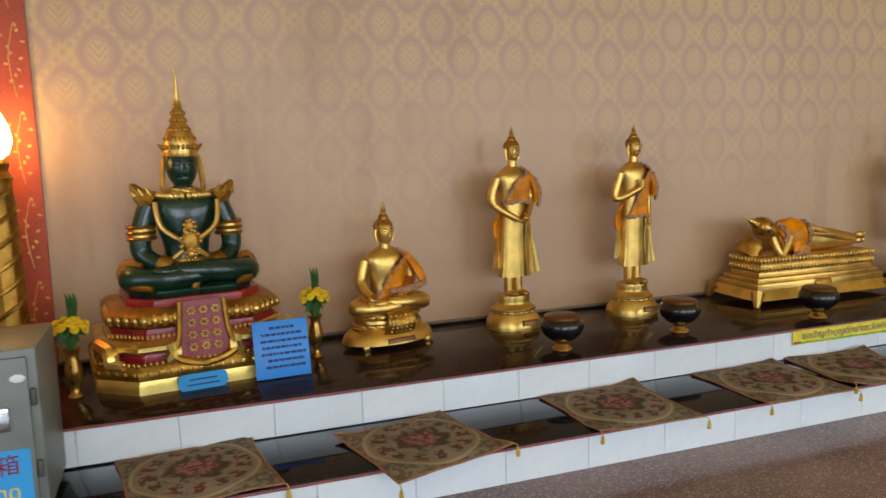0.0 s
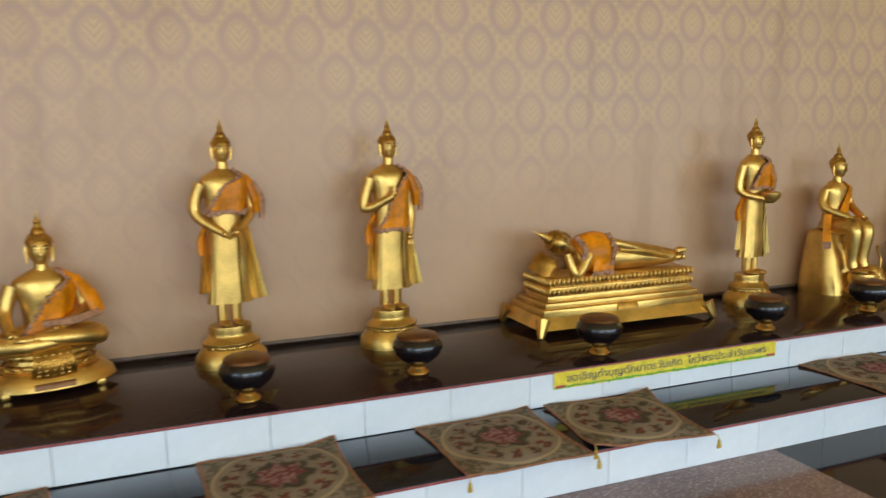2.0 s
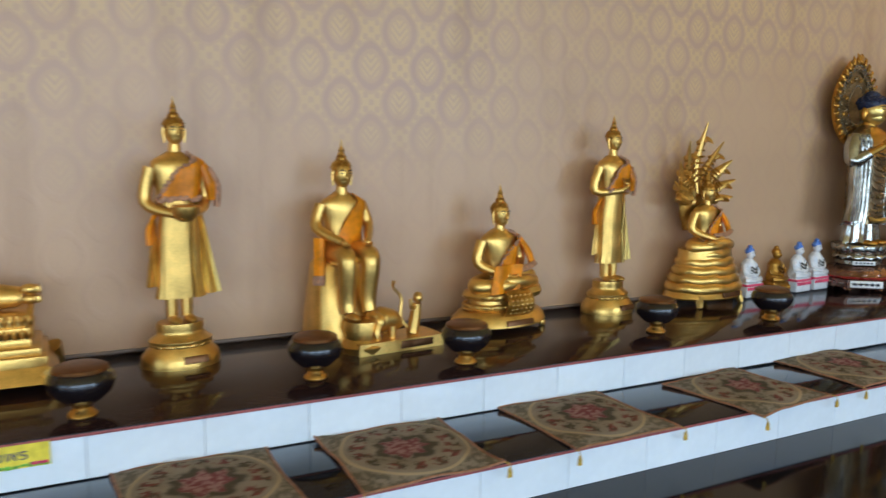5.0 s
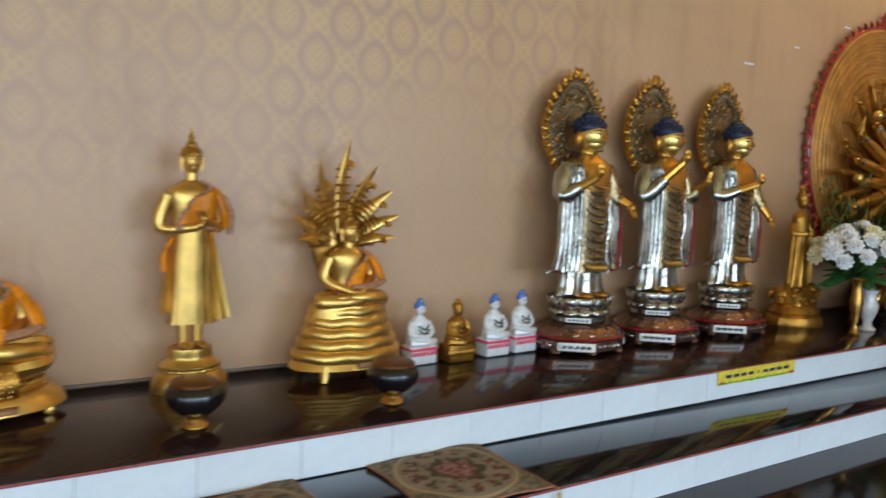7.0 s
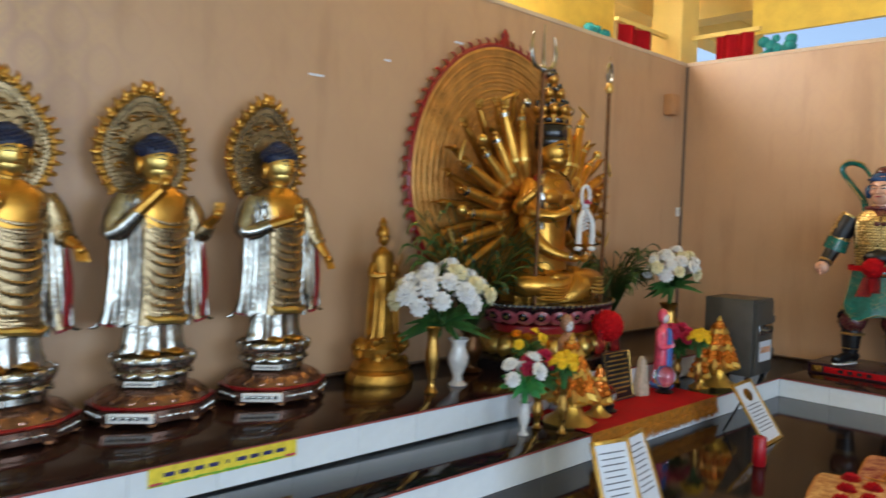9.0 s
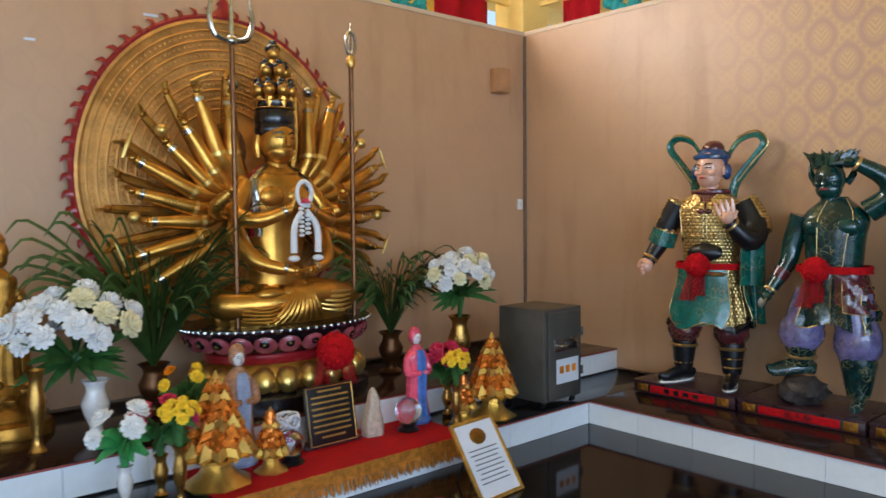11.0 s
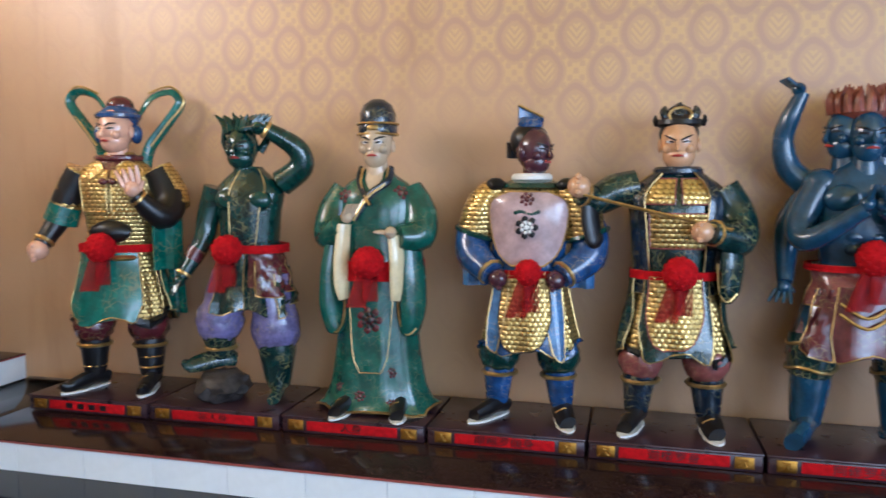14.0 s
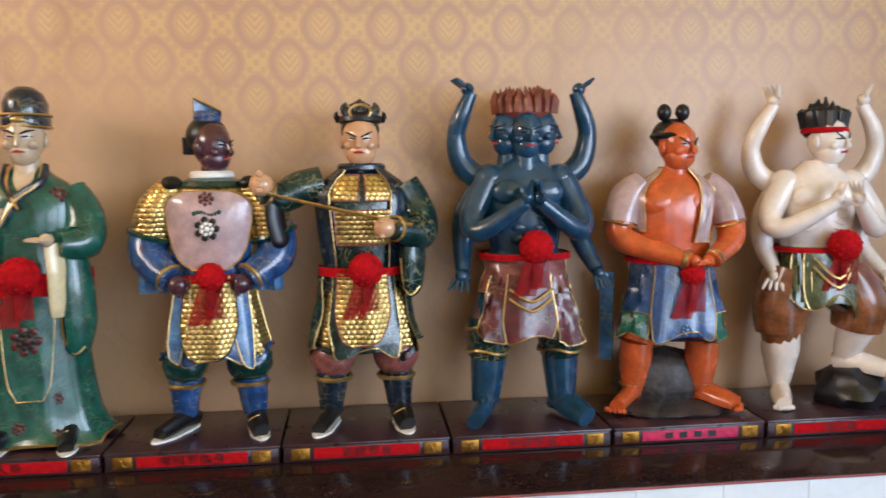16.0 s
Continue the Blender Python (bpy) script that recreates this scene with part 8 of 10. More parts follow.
for i in range(64):
    a = 2 * math.pi * i / 64
    p = Vector((0.86 * math.cos(a), 0, 0.94 * math.sin(a) * (1.0 if math.sin(a) > 0 else 0.92)))
    q = p * 1.06 + Vector((-0.03 * math.sin(a), 0, 0.03 * math.cos(a)))
    tube(bm, [p, p * 1.04, q], [0.028, 0.02, 0.003], 6, 1, 2, 0.5)
lathe(bm, [(0.07, 0.0), (0.06, 0.03), (0.035, 0.06), (0.045, 0.08), (0.006, 0.13)], (0, 0, 0.94), 10, 1, 1, 0.4)
d = stat("halo_disc", bm, [mat("ochre_gold_carving", rgb(204, 150, 74), 0.42, 0.45, 0.2, 8, 0.4, 90), M_RED_LAC, M_GOLD_DEEP, mat("dull_brown_hub", rgb(120, 84, 46), 0.55, 0.2, 0.2, 12)], 12.66, 4.065, 1.525, 0, "large oval ochre-gold halo disc with red flame rim", "halo")

# staffs before the figure
for x, y, z0, z1, kind in ((12.455, 3.55, 0.74, 2.47, "trident"), (13.20, 3.55, 0.74, 2.44, "ring")):
    bm = bmesh.new()
    tube(bm, [(0, 0, 0), (0, 0, z1 - z0 - 0.25)], 0.014, 8, 0, 1)
    zt = z1 - z0 - 0.25
    if kind == "trident":
        tube(bm, [(0, 0, zt), (0, 0, zt + 0.30)], [0.016, 0.006], 8, 1, 1)
        for s in (-1, 1):
            tube(bm, [(0, 0, zt + 0.02), (s * 0.09, 0, zt + 0.04), (s * 0.12, 0, zt + 0.14), (s * 0.10, 0, zt + 0.24)], [0.014, 0.016, 0.014, 0.006], 8, 1, 4)
        ball(bm, (0, 0, zt + 0.02), (0.03, 0.025, 0.03), 1, 2)
    else:
        tube(bm, [(0.035 * math.cos(a), 0, zt + 0.14 + 0.07 * math.sin(a)) for a in (2 * math.pi * j / 12 for j in range(13))], 0.009, 6, 1, 1)
        lathe(bm, [(0.02, 0), (0.032, 0.03), (0.018, 0.07)], (0, 0, zt), 10, 2)
        tube(bm, [(0, 0, zt + 0.06), (0, 0, zt + 0.26)], [0.01, 0.004], 6, 1, 1)
    m = stat("ceremonial_staff", bm, [M_BRONZE, M_SILVER, M_GOLD], x, y, z0 - 0.02, 0, "dark ceremonial staff with a %s head" % ("silver trident" if kind == "trident" else "silver ring"), "staff")

# slim gilded figure on a rocky lotus foot
bm = bmesh.new()
lathe(bm, [(0.20, 0), (0.205, 0.02), (0.19, 0.06), (0.17, 0.07), (0.18, 0.09), (0.16, 0.12), (0.12, 0.15), (0.13, 0.20), (0.10, 0.24)], (0, 0, 0), 22, 0, 1, 0.85, 11, 0.03)
rnd = random.Random(2)
for i in range(26):
    a = rnd.uniform(0, 6.28)
    r = rnd.uniform(0.09, 0.16)
    ball(bm, (r * math.cos(a), r * 0.85 * math.sin(a), rnd.uniform(0.12, 0.26)), rnd.uniform(0.02, 0.04), 0, 1, None, 0.2)
gb = Body([(0.22, 0, 0, 0.085, 0.06), (0.30, 0, 0, 0.07, 0.055), (0.50, 0.005, 0, 0.06, 0.05), (0.64, 0, 0, 0.058, 0.045), (0.73, 0, 0, 0.066, 0.045), (0.765, 0, 0, 0.03, 0.028), (0.78, 0, 0, 0.02, 0.02)], 11, lambda t: 0.08 * max(0, 1 - t * 1.3))
gb.build(bm, 0, 22, 36)
for s in (-1, 1):
    tube(bm, [(s * 0.06, 0, 0.68), (s * 0.085, -0.02, 0.62), (s * 0.02, -0.07, 0.62)], [0.022, 0.022, 0.014], 8, 0, 4)
    sheet(bm, lambda u, v: (s * (0.06 + 0.035 * u + 0.02 * (1 - v)), -0.02 + 0.015 * math.sin(6 * u), 0.28 + 0.34 * v), 5, 6, 0, 0.008)
tube(bm, [(0.03, -0.07, 0.62), (0.10, -0.04, 0.70), (0.115, -0.03, 0.74)], 0.004, 5, 0, 3)
hc = Vector((0, -0.005, 0.825))
ball(bm, hc, (0.033, 0.037, 0.045), 0, 2)
face(bm, hc, 0.09, 0.0, 1, 0)
lathe(bm, [(0.036, 0), (0.04, 0.02), (0.03, 0.05), (0.022, 0.06), (0.026, 0.08), (0.006, 0.11)], hc + Vector((0, 0.01, 0.012)), 12, 0)
stat("standing_figurine", bm, [M_GOLD_OLD, M_DARK], 11.42, 3.84, U, -6, "tarnished gold robed figurine on a rocky lotus foot", "figurine")

# small porcelain and bronze seated figurines
for x, y, h, kind in ((8.50, 3.93, 0.31, 0), (8.70, 3.90, 0.30, 1), (8.945, 3.93, 0.31, 0), (9.135, 3.945, 0.32, 0)):
    bm = bmesh.new()
    w = 0.075
    box(bm, (0, 0, 0.045), (2 * w, 0.10, 0.09), 0, None, 0.008)
    if kind == 0:
        box(bm, (0, 0, 0.075), (2 * w + 0.006, 0.106, 0.016), 1, None, 0.004)
        for i in range(7):
            ball(bm, (-w + 0.012 + i * 0.021, -0.052, 0.055), (0.010, 0.006, 0.014), 1, 1)
    else:
        for i in range(8):
            ball(bm, (-w + i * 0.021, -0.05, 0.05), (0.014, 0.01, 0.02), 0, 1, None, 0.2)
    b2 = Body([(0.085, 0, 0.0, 0.066, 0.05), (0.12, 0, 0.0, 0.064, 0.05), (0.16, 0, 0.005, 0.045, 0.04), (0.20, 0, 0.005, 0.05, 0.038), (0.225, 0, 0.005, 0.03, 0.026), (0.235, 0, 0.005, 0.016, 0.016)], 9, lambda t: 0.04)
    b2.build(bm, 0, 12, 24)
    for s in (-1, 1):
        tube(bm, [(s * 0.045, 0, 0.20), (s * 0.06, -0.02, 0.15), (0, -0.05, 0.13)], [0.016, 0.016, 0.01], 7, 0, 3)
        tube(bm, [(s * 0.03, -0.02, 0.10), (s * 0.065, -0.03, 0.105), (-s * 0.01, -0.055, 0.10)], [0.02, 0.02, 0.014], 7, 0, 3)
    for i in range(3):
        tube(bm, [(-0.03, -0.04, 0.19 - 0.02 * i), (0, -0.05, 0.17 - 0.02 * i), (0.03, -0.04, 0.19 - 0.02 * i)], 0.004, 5, 3, 3)
    hc = Vector((0, -0.004, 0.262))
    ball(bm, hc, (0.026, 0.028, 0.034), 0, 2)
    face(bm, hc, 0.068, 0.0, 3, 3)
    ball(bm, hc + Vector((0, 0.006, 0.016)), (0.029, 0.029, 0.026), 2, 2)
    ball(bm, hc + Vector((0, 0.006, 0.042)), (0.016, 0.016, 0.014), 2, 2)
    bmesh.ops.scale(bm, vec=(1, 1, h / 0.31), verts=bm.verts)
    mats = [M_PORCELAIN, M_PINK, M_BLUE_GLAZE, M_SAFE_DARK] if kind == 0 else [M_GOLD_OLD, M_GOLD_OLD, M_GOLD_OLD, M_BRONZE]
    stat("seated_figurine", bm, mats, x, y, U, 4, "white porcelain figurine with blue hair on a pink-edged block" if kind == 0 else "old bronze-gold seated figurine on a carved block", "figurine", "small figurines on the upper step")

# ---- alms bowls along the upper step ----


def bowl_parts(e):
    bm = bmesh.new()
    lathe(bm, [(0.030, 0.045), (0.060, 0.055), (0.092, 0.085), (0.104, 0.115), (0.100, 0.138), (0.082, 0.155), (0.080, 0.150), (0.06, 0.148)], (0, 0, 0), 28, 0)
    part("bowl", bm, M_BLACK, e, "dark lacquered round bowl")
    bm = bmesh.new()
    lathe(bm, [(0.0835, 0.150), (0.088, 0.156), (0.0835, 0.166), (0.07, 0.172), (0.02, 0.176), (0.004, 0.176)], (0, 0, 0), 28, 0)
    part("lid", bm, M_BRONZE, e, "brown metal lid")
    bm = bmesh.new()
    lathe(bm, [(0.042, 0.0), (0.046, 0.006), (0.044, 0.012), (0.034, 0.02), (0.028, 0.032), (0.034, 0.042), (0.036, 0.05)], (0, 0, 0), 24, 0)
    part("foot_ring", bm, M_BRASS, e, "brass foot ring")


first = thing("alms_bowl", 2.264, 3.36, U, 0, "dark lidded alms bowl on a brass foot", "bowl", "alms bowls on the upper step")
bowl_parts(first)
for i, (x, y) in enumerate(((2.96, 3.405), (3.80, 3.34), (4.785, 3.355), (5.59, 3.43), (6.215, 3.375), (7.315, 3.45), (8.075, 3.41))):
    copy_thing(first, pose(x, y, U, 0, 0, 37 * i))

# ---- tapestry floor cushions on the middle step ----


def tapestry():
    """Beige tapestry with a rose medallion, a wreath ring and scrolls in the corners."""
    m = bpy.data.materials.new("rose_tapestry")
    m.use_nodes = True
    nt = m.node_tree
    n, l = nt.nodes, nt.links
    p = n["Principled BSDF"]
    tc = n.new("ShaderNodeTexCoord").outputs["Object"]

    def M(op, a, b=None):
        k = n.new("ShaderNodeMath")
        k.operation = op
        for i, v in enumerate((a, b)):
            if isinstance(v, (int, float)):
                k.inputs[i].default_value = v
            elif v is not None:
                l.new(v, k.inputs[i])
        return k.outputs[0]

    def step(x, a, b):
        k = n.new("ShaderNodeMapRange")
        k.interpolation_type = "SMOOTHSTEP"
        k.inputs[1].default_value, k.inputs[2].default_value = a, b
        l.new(x, k.inputs[0])
        return k.outputs[0]

    def noise_tex(s, d=2.0):
        k = n.new("ShaderNodeTexNoise")
        k.inputs["Scale"].default_value, k.inputs["Detail"].default_value = s, d
        l.new(tc, k.inputs["Vector"])
        return k.outputs["Fac"]

    def mixc(f, a, b):
        k = n.new("ShaderNodeMix")
        k.data_type = "RGBA"
        l.new(f, k.inputs[0])
        for i, c in ((6, a), (7, b)):
            if isinstance(c, tuple):
                k.inputs[i].default_value = c
            else:
                l.new(c, k.inputs[i])
        return k.outputs[2]

    sp = n.new("ShaderNodeSeparateXYZ")
    l.new(tc, sp.inputs[0])
    x, y = sp.outputs[0], sp.outputs[1]
    r = M("SQRT", M("ADD", M("MULTIPLY", x, x), M("MULTIPLY", y, y)))
    ang = M("ARCTAN2", y, x)
    nz = noise_tex(46.0)
    n2 = noise_tex(22.0, 4.0)
    rw = M("ADD", r, M("MULTIPLY", M("SUBTRACT", n2, 0.5), 0.06))
    pet = M("MULTIPLY", M("SINE", M("MULTIPLY", ang, 7.0)), 0.012)
    rose = M("SUBTRACT", 1.0, step(M("ADD", rw, pet), 0.065, 0.085))
    leaf = M("MULTIPLY", M("SUBTRACT", 1.0, step(M("ADD", rw, pet), 0.10, 0.125)), step(n2, 0.40, 0.5))
    wreath = M("MULTIPLY", M("MULTIPLY", step(r, 0.125, 0.145), M("SUBTRACT", 1.0, step(r, 0.185, 0.20))), step(M("ADD", nz, M("MULTIPLY", M("SINE", M("MULTIPLY", ang, 14.0)), 0.1)), 0.48, 0.56))
    line = M("MULTIPLY", step(r, 0.208, 0.213), M("SUBTRACT", 1.0, step(r, 0.219, 0.224)))
    corner = M("MULTIPLY", step(r, 0.222, 0.228), step(nz, 0.42, 0.54))
    c = mixc(n2, rgb(120, 106, 89), rgb(151, 137, 118))
    c = mixc(M("MULTIPLY", corner, 0.6), c, rgb(70, 63, 44))
    c = mixc(M("MULTIPLY", wreath, 0.9), c, mixc(step(n2, 0.45, 0.6), rgb(70, 61, 43), rgb(110, 49, 44)))
    c = mixc(M("MULTIPLY", leaf, 0.9), c, rgb(65, 58, 44))
    c = mixc(rose, c, mixc(step(nz, 0.42, 0.58), rgb(115, 63, 63), rgb(149, 115, 108)))
    c = mixc(line, c, rgb(168, 147, 115))
    l.new(c, p.inputs["Base Color"])
    p.inputs["Roughness"].default_value = 0.9
    p.inputs["Specular IOR Level"].default_value = 0.15
    w = n.new("ShaderNodeTexWave")
    w.inputs["Scale"].default_value = 160.0
    l.new(tc, w.inputs["Vector"])
    b = n.new("ShaderNodeBump")
    b.inputs["Strength"].default_value, b.inputs["Distance"].default_value = 0.3, 0.002
    l.new(M("ADD", w.outputs["Fac"], M("MULTIPLY", nz, 2.0)), b.inputs["Height"])
    l.new(b.outputs[0], p.inputs["Normal"])
    return m


M_TAPESTRY = tapestry()
M_PIPING = mat("salmon_cord_piping", rgb(151, 103, 72), 0.7, 0, 0.2, 60)
M_TASSEL = mat("yellow_tassel", rgb(194, 158, 51), 0.8, 0, 0.2, 80)
M_UNDER = mat("dark_green_backing", rgb(44, 43, 34), 0.9, 0, 0.2, 20)


def cushion(x, y, rz, seed, flap=0.0):
    e = thing("floor_cushion", x, y, MID, rz, "flat beige tapestry floor cushion with a rose medallion", "cushion", "tapestry cushions on the step")
    rnd = random.Random(seed)
    ph = [rnd.uniform(0, 6.28) for _ in range(4)]
    N, S = 22, 0.245

    def hgt(u, v):
        ex = max(abs(u), abs(v))
        base = 0.004 + 0.020 * (1 - ex ** 5)
        wob = 0.005 * math.sin(3.1 * u + ph[0]) * math.sin(2.7 * v + ph[1]) + 0.004 * math.sin(6 * (u + v) + ph[2])
        lift = 0.022 * max(0, u * math.cos(ph[3]) * v - 0.55) * 2
        return max(base + wob * (1 - 0.4 * ex), 0.004) + lift

    def P(u, v, top=True):
        k = 1 - 0.045 * (1 - u * u) * abs(v) ** 6 - 0.045 * (1 - v * v) * abs(u) ** 6
        h = hgt(u, v)
        z = h if top else max(0.0015, h - 0.022 * (1 - max(abs(u), abs(v)) ** 6))
        # the front hangs a little over the edge of the step
        return Vector((S * u * k, S * v * k, z))

    for top, mt, nm in ((True, M_TAPESTRY, "cover"), (False, M_UNDER, "backing")):
        bm = bmesh.new()
        g = [[bm.verts.new(P(2 * i / N - 1, 2 * j / N - 1, top)) for j in range(N + 1)] for i in range(N + 1)]
        for i in range(N):
            for j in range(N):
                f = (g[i][j], g[i + 1][j], g[i + 1][j + 1], g[i][j + 1])
                bm.faces.new(f if top else f[::-1])
        part(nm, bm, mt, e)
    bm = bmesh.new()
    rim = [P(2 * i / N - 1, -1) for i in range(N)] + [P(1, 2 * i / N - 1) for i in range(N)] + [P(1 - 2 * i / N, 1) for i in range(N)] + [P(-1, 1 - 2 * i / N) for i in range(N + 1)]
    tube(bm, [q + Vector((0, 0, 0.001)) for q in rim], 0.0045, 6, 0, 1)
    part("piping", bm, M_PIPING, e, "salmon cord piping")
    for sx in (-1, 1):
        p = P(sx, -1)
        bm = bmesh.new()
        tube(bm, [p, p + Vector((sx * 0.004, -0.018, 0.0)), p + Vector((sx * 0.005, -0.024, -0.010))], 0.002, 5, 0, 3)
        for i in range(9):
            a = 2 * math.pi * i / 9
            q = p + Vector((sx * 0.005, -0.024, -0.010))
            tube(bm, [q, q + Vector((0.005 * math.cos(a), 0.004 * math.sin(a), -0.012)), q + Vector((0.007 * math.cos(a), 0.004 * math.sin(a), -0.034))], 0.0022, 4, 0, 2)
        part("tassel", bm, M_TASSEL, e, "small yellow corner tassel")
    return e


for i, (x, y, rz) in enumerate(((0.60, 2.965, 8), (1.41, 2.90, 14), (2.305, 2.945, 1), (3.115, 2.945, 1), (3.655, 2.945, -7), (5.10, 2.965, 1), (5.755, 2.965, 0), (6.52, 2.965, 2), (7.36, 2.94, 7), (8.105, 2.985, 0))):
    cushion(x, y, rz, 20 + i)

# ---- signs on the riser and the boards ----
for x0, x1, text in ((3.485, 4.69, "ขอเชิญทำบุญตักบาตรวันเกิด  ไหว้พระประจำวันขอพร"), (9.80, 10.44, "")):
    w = x1 - x0
    e = thing("printed_strip_sign", (x0 + x1) / 2, YU - 0.0075, 0.252, 0, "yellow printed strip sign stuck on the white riser", "sign", "strip signs on the riser")
    bm = bmesh.new()
    box(bm, (0, 0, 0), (w, 0.002, 0.072), 0)
    part("sheet", bm, M_YELLOW_CARD, e)
    bm = bmesh.new()
    rnd = random.Random(5)
    for i in range(int(w / 0.02)):
        xx = -w / 2 + 0.012 + i * 0.02
        if xx < w / 2 - 0.012:
            ball(bm, (xx, -0.0008, -0.031 + rnd.uniform(0, 0.004)), (0.012, 0.0012, rnd.uniform(0.004, 0.009)), 0, 1)
    part("printed_border", bm, M_GREEN_CARD, e, "green leafy printed border")
    for sx in (-1, 1):
        bm = bmesh.new()
        for i in range(4):
            ball(bm, (sx * (w / 2 - 0.012 - 0.012 * i), -0.001, -0.026), (0.008, 0.0014, 0.007), 0, 1)
        part("printed_flower", bm, M_PETAL_P, e, "pink printed flowers")
    if text:
        words("lettering", text, 0.046, M_INK_NAVY, e, pose(0.0, -0.0018, 0.004, 90, 0, 0), w * 0.9)
    else:
        for i in range(9):
            bm = bmesh.new()
            box(bm, (-0.24 + 0.06 * i, -0.0018, 0.004), (0.042 if i != 4 else 0.008, 0.002, 0.016), 0)
            part("lettering", bm, M_INK_NAVY, e)

e = thing("notice_board", 0.985, 3.46, U, 4, "bright blue notice board with dark printed lines", "sign")
T = Matrix.Rotation(radians(-12), 4, "X")
bm = bmesh.new()
box(bm, (0, 0.03, 0.125), (0.235, 0.008, 0.245), 0, T, 0.003)
part("panel", bm, M_SIGN_BLUE, e)
for j in range(7):
    wj = (0.10, 0.17, 0.18, 0.17, 0.18, 0.13, 0.15)[j]
    rnd = random.Random(j)
    xx = -wj / 2
    while xx < wj / 2:
        ww = rnd.uniform(0.012, 0.03)
        bm = bmesh.new()
        zz = 0.215 - 0.027 * j
        box(bm, (xx + ww / 2, 0.03 - 0.0055 + (zz - 0.125) * math.tan(radians(12)), zz), (ww - 0.004, 0.002, 0.011), 0, T)
        part("lettering", bm, M_INK, e)
        xx += ww
bm = bmesh.new()
box(bm, (0, 0.075, 0.08), (0.06, 0.004, 0.16), 0, Matrix.Rotation(radians(20), 4, "X"), 0.001)
part("prop", bm, M_SIGN_BLUE, e)

e = thing("name_card", 0.655, 3.468, U, 8, "light blue name card with cut corners", "sign")
bm = bmesh.new()
ringloft(bm, [[Vector((x, y, z)) for x, z in ((-0.10, 0.02), (-0.085, 0.0), (0.085, 0.0), (0.10, 0.02), (0.10, 0.05), (0.085, 0.068), (-0.085, 0.068), (-0.10, 0.05))] for y in (0.003, -0.003)], 0)
part("card", bm, M_SIGN_CYAN, e)
for j in range(2):
    bm = bmesh.new()
    box(bm, (0, -0.0035, 0.044 - 0.022 * j), (0.11 + 0.02 * j, 0.001, 0.006), 0)
    part("lettering", bm, M_INK, e)

# ---- vases with flowers ----


def flower(bm, c, r, mi, mc=None, seed=0, layers=3):
    rnd = random.Random(seed)
    c = Vector(c)
    for L in range(layers + 1):
        m = (10, 9, 7, 5)[L]
        for i in range(m):
            a = 2 * math.pi * i / m + L * 0.4
            k = (0.60, 0.46, 0.30, 0.14)[L]
            q = c + Vector((math.cos(a) * r * k, math.sin(a) * r * k, r * (0.0, 0.16, 0.30, 0.38)[L]))
            ball(bm, q, (r * 0.40, r * 0.27, r * 0.10), mi, 1, Matrix.Rotation(a, 4, "Z") @ Matrix.Rotation(-0.15 - 0.38 * L + rnd.uniform(-0.2, 0.2), 4, "Y"), 0.15)
    if mc is not None:
        ball(bm, c + Vector((0, 0, r * 0.3)), r * 0.22, mc, 1)


def bouquet(e, centre, radius, n, r, petals, seed, facing=(0, -0.6, 0.5), leaf=M_LEAF, leaves=26, z0=0.15):
    rnd = random.Random(seed)
    f = Vector(facing).normalized()
    C = Vector(centre)
    bm = bmesh.new()
    for i in range(leaves):
        a = rnd.uniform(0, 6.28)
        d = Vector((math.cos(a), math.sin(a) * 0.8, rnd.uniform(-0.5, 0.8))).normalized()
        p = C + Vector((0, 0, -radius * 0.5))
        q = p + d * radius * rnd.uniform(0.7, 1.15)
        tube(bm, [p, (p + q) / 2 + Vector((0, 0, 0.02)), q], [0.006, rnd.uniform(0.018, 0.03), 0.003], 5, 0, 3, 0.2)
    tube(bm, [(0, 0, z0), C + Vector((0, 0, -radius * 0.4))], [0.012, 0.03], 6, 0, 2)
    part("foliage", bm, leaf, e, "green leaves")
    for i in range(n):
        a = i * 2.399
        b = 1 - 1.15 * (i + 0.5) / n
        q = math.sqrt(max(0, 1 - b * b))
        d = radius * rnd.uniform(0.85, 1.05) * Vector((q * math.cos(a), q * math.sin(a) * 0.85, b * 0.72))
        bm = bmesh.new()
        flower(bm, (0, 0, 0), r * rnd.uniform(0.85, 1.15), 0, 1, seed + i)
        m = petals[i % len(petals)]
        ob = part("bloom", bm, [m, m], e)
        up = (d + f * radius * 0.5).normalized()
        ob.matrix_basis = Matrix.Translation(C + d) @ up.to_track_quat("Z", "Y").to_matrix().to_4x4()


def vase(name, x, y, z, h, r, material, label):
    e = thing(name, x, y, z, 0, label, "vase")
    bm = bmesh.new()
    lathe(bm, [(r * 0.75, 0), (r * 0.8, 0.02 * h), (r * 0.45, 0.10 * h), (r * 0.4, 0.2 * h), (r * 0.8, 0.45 * h), (r * 0.9, 0.6 * h), (r * 0.6, 0.8 * h), (r * 0.62, 0.9 * h), (r * 0.9, h), (r * 0.8, h), (r * 0.5, 0.9 * h)], (0, 0, 0), 20, 0)
    part("vessel", bm, material, e)
    return e


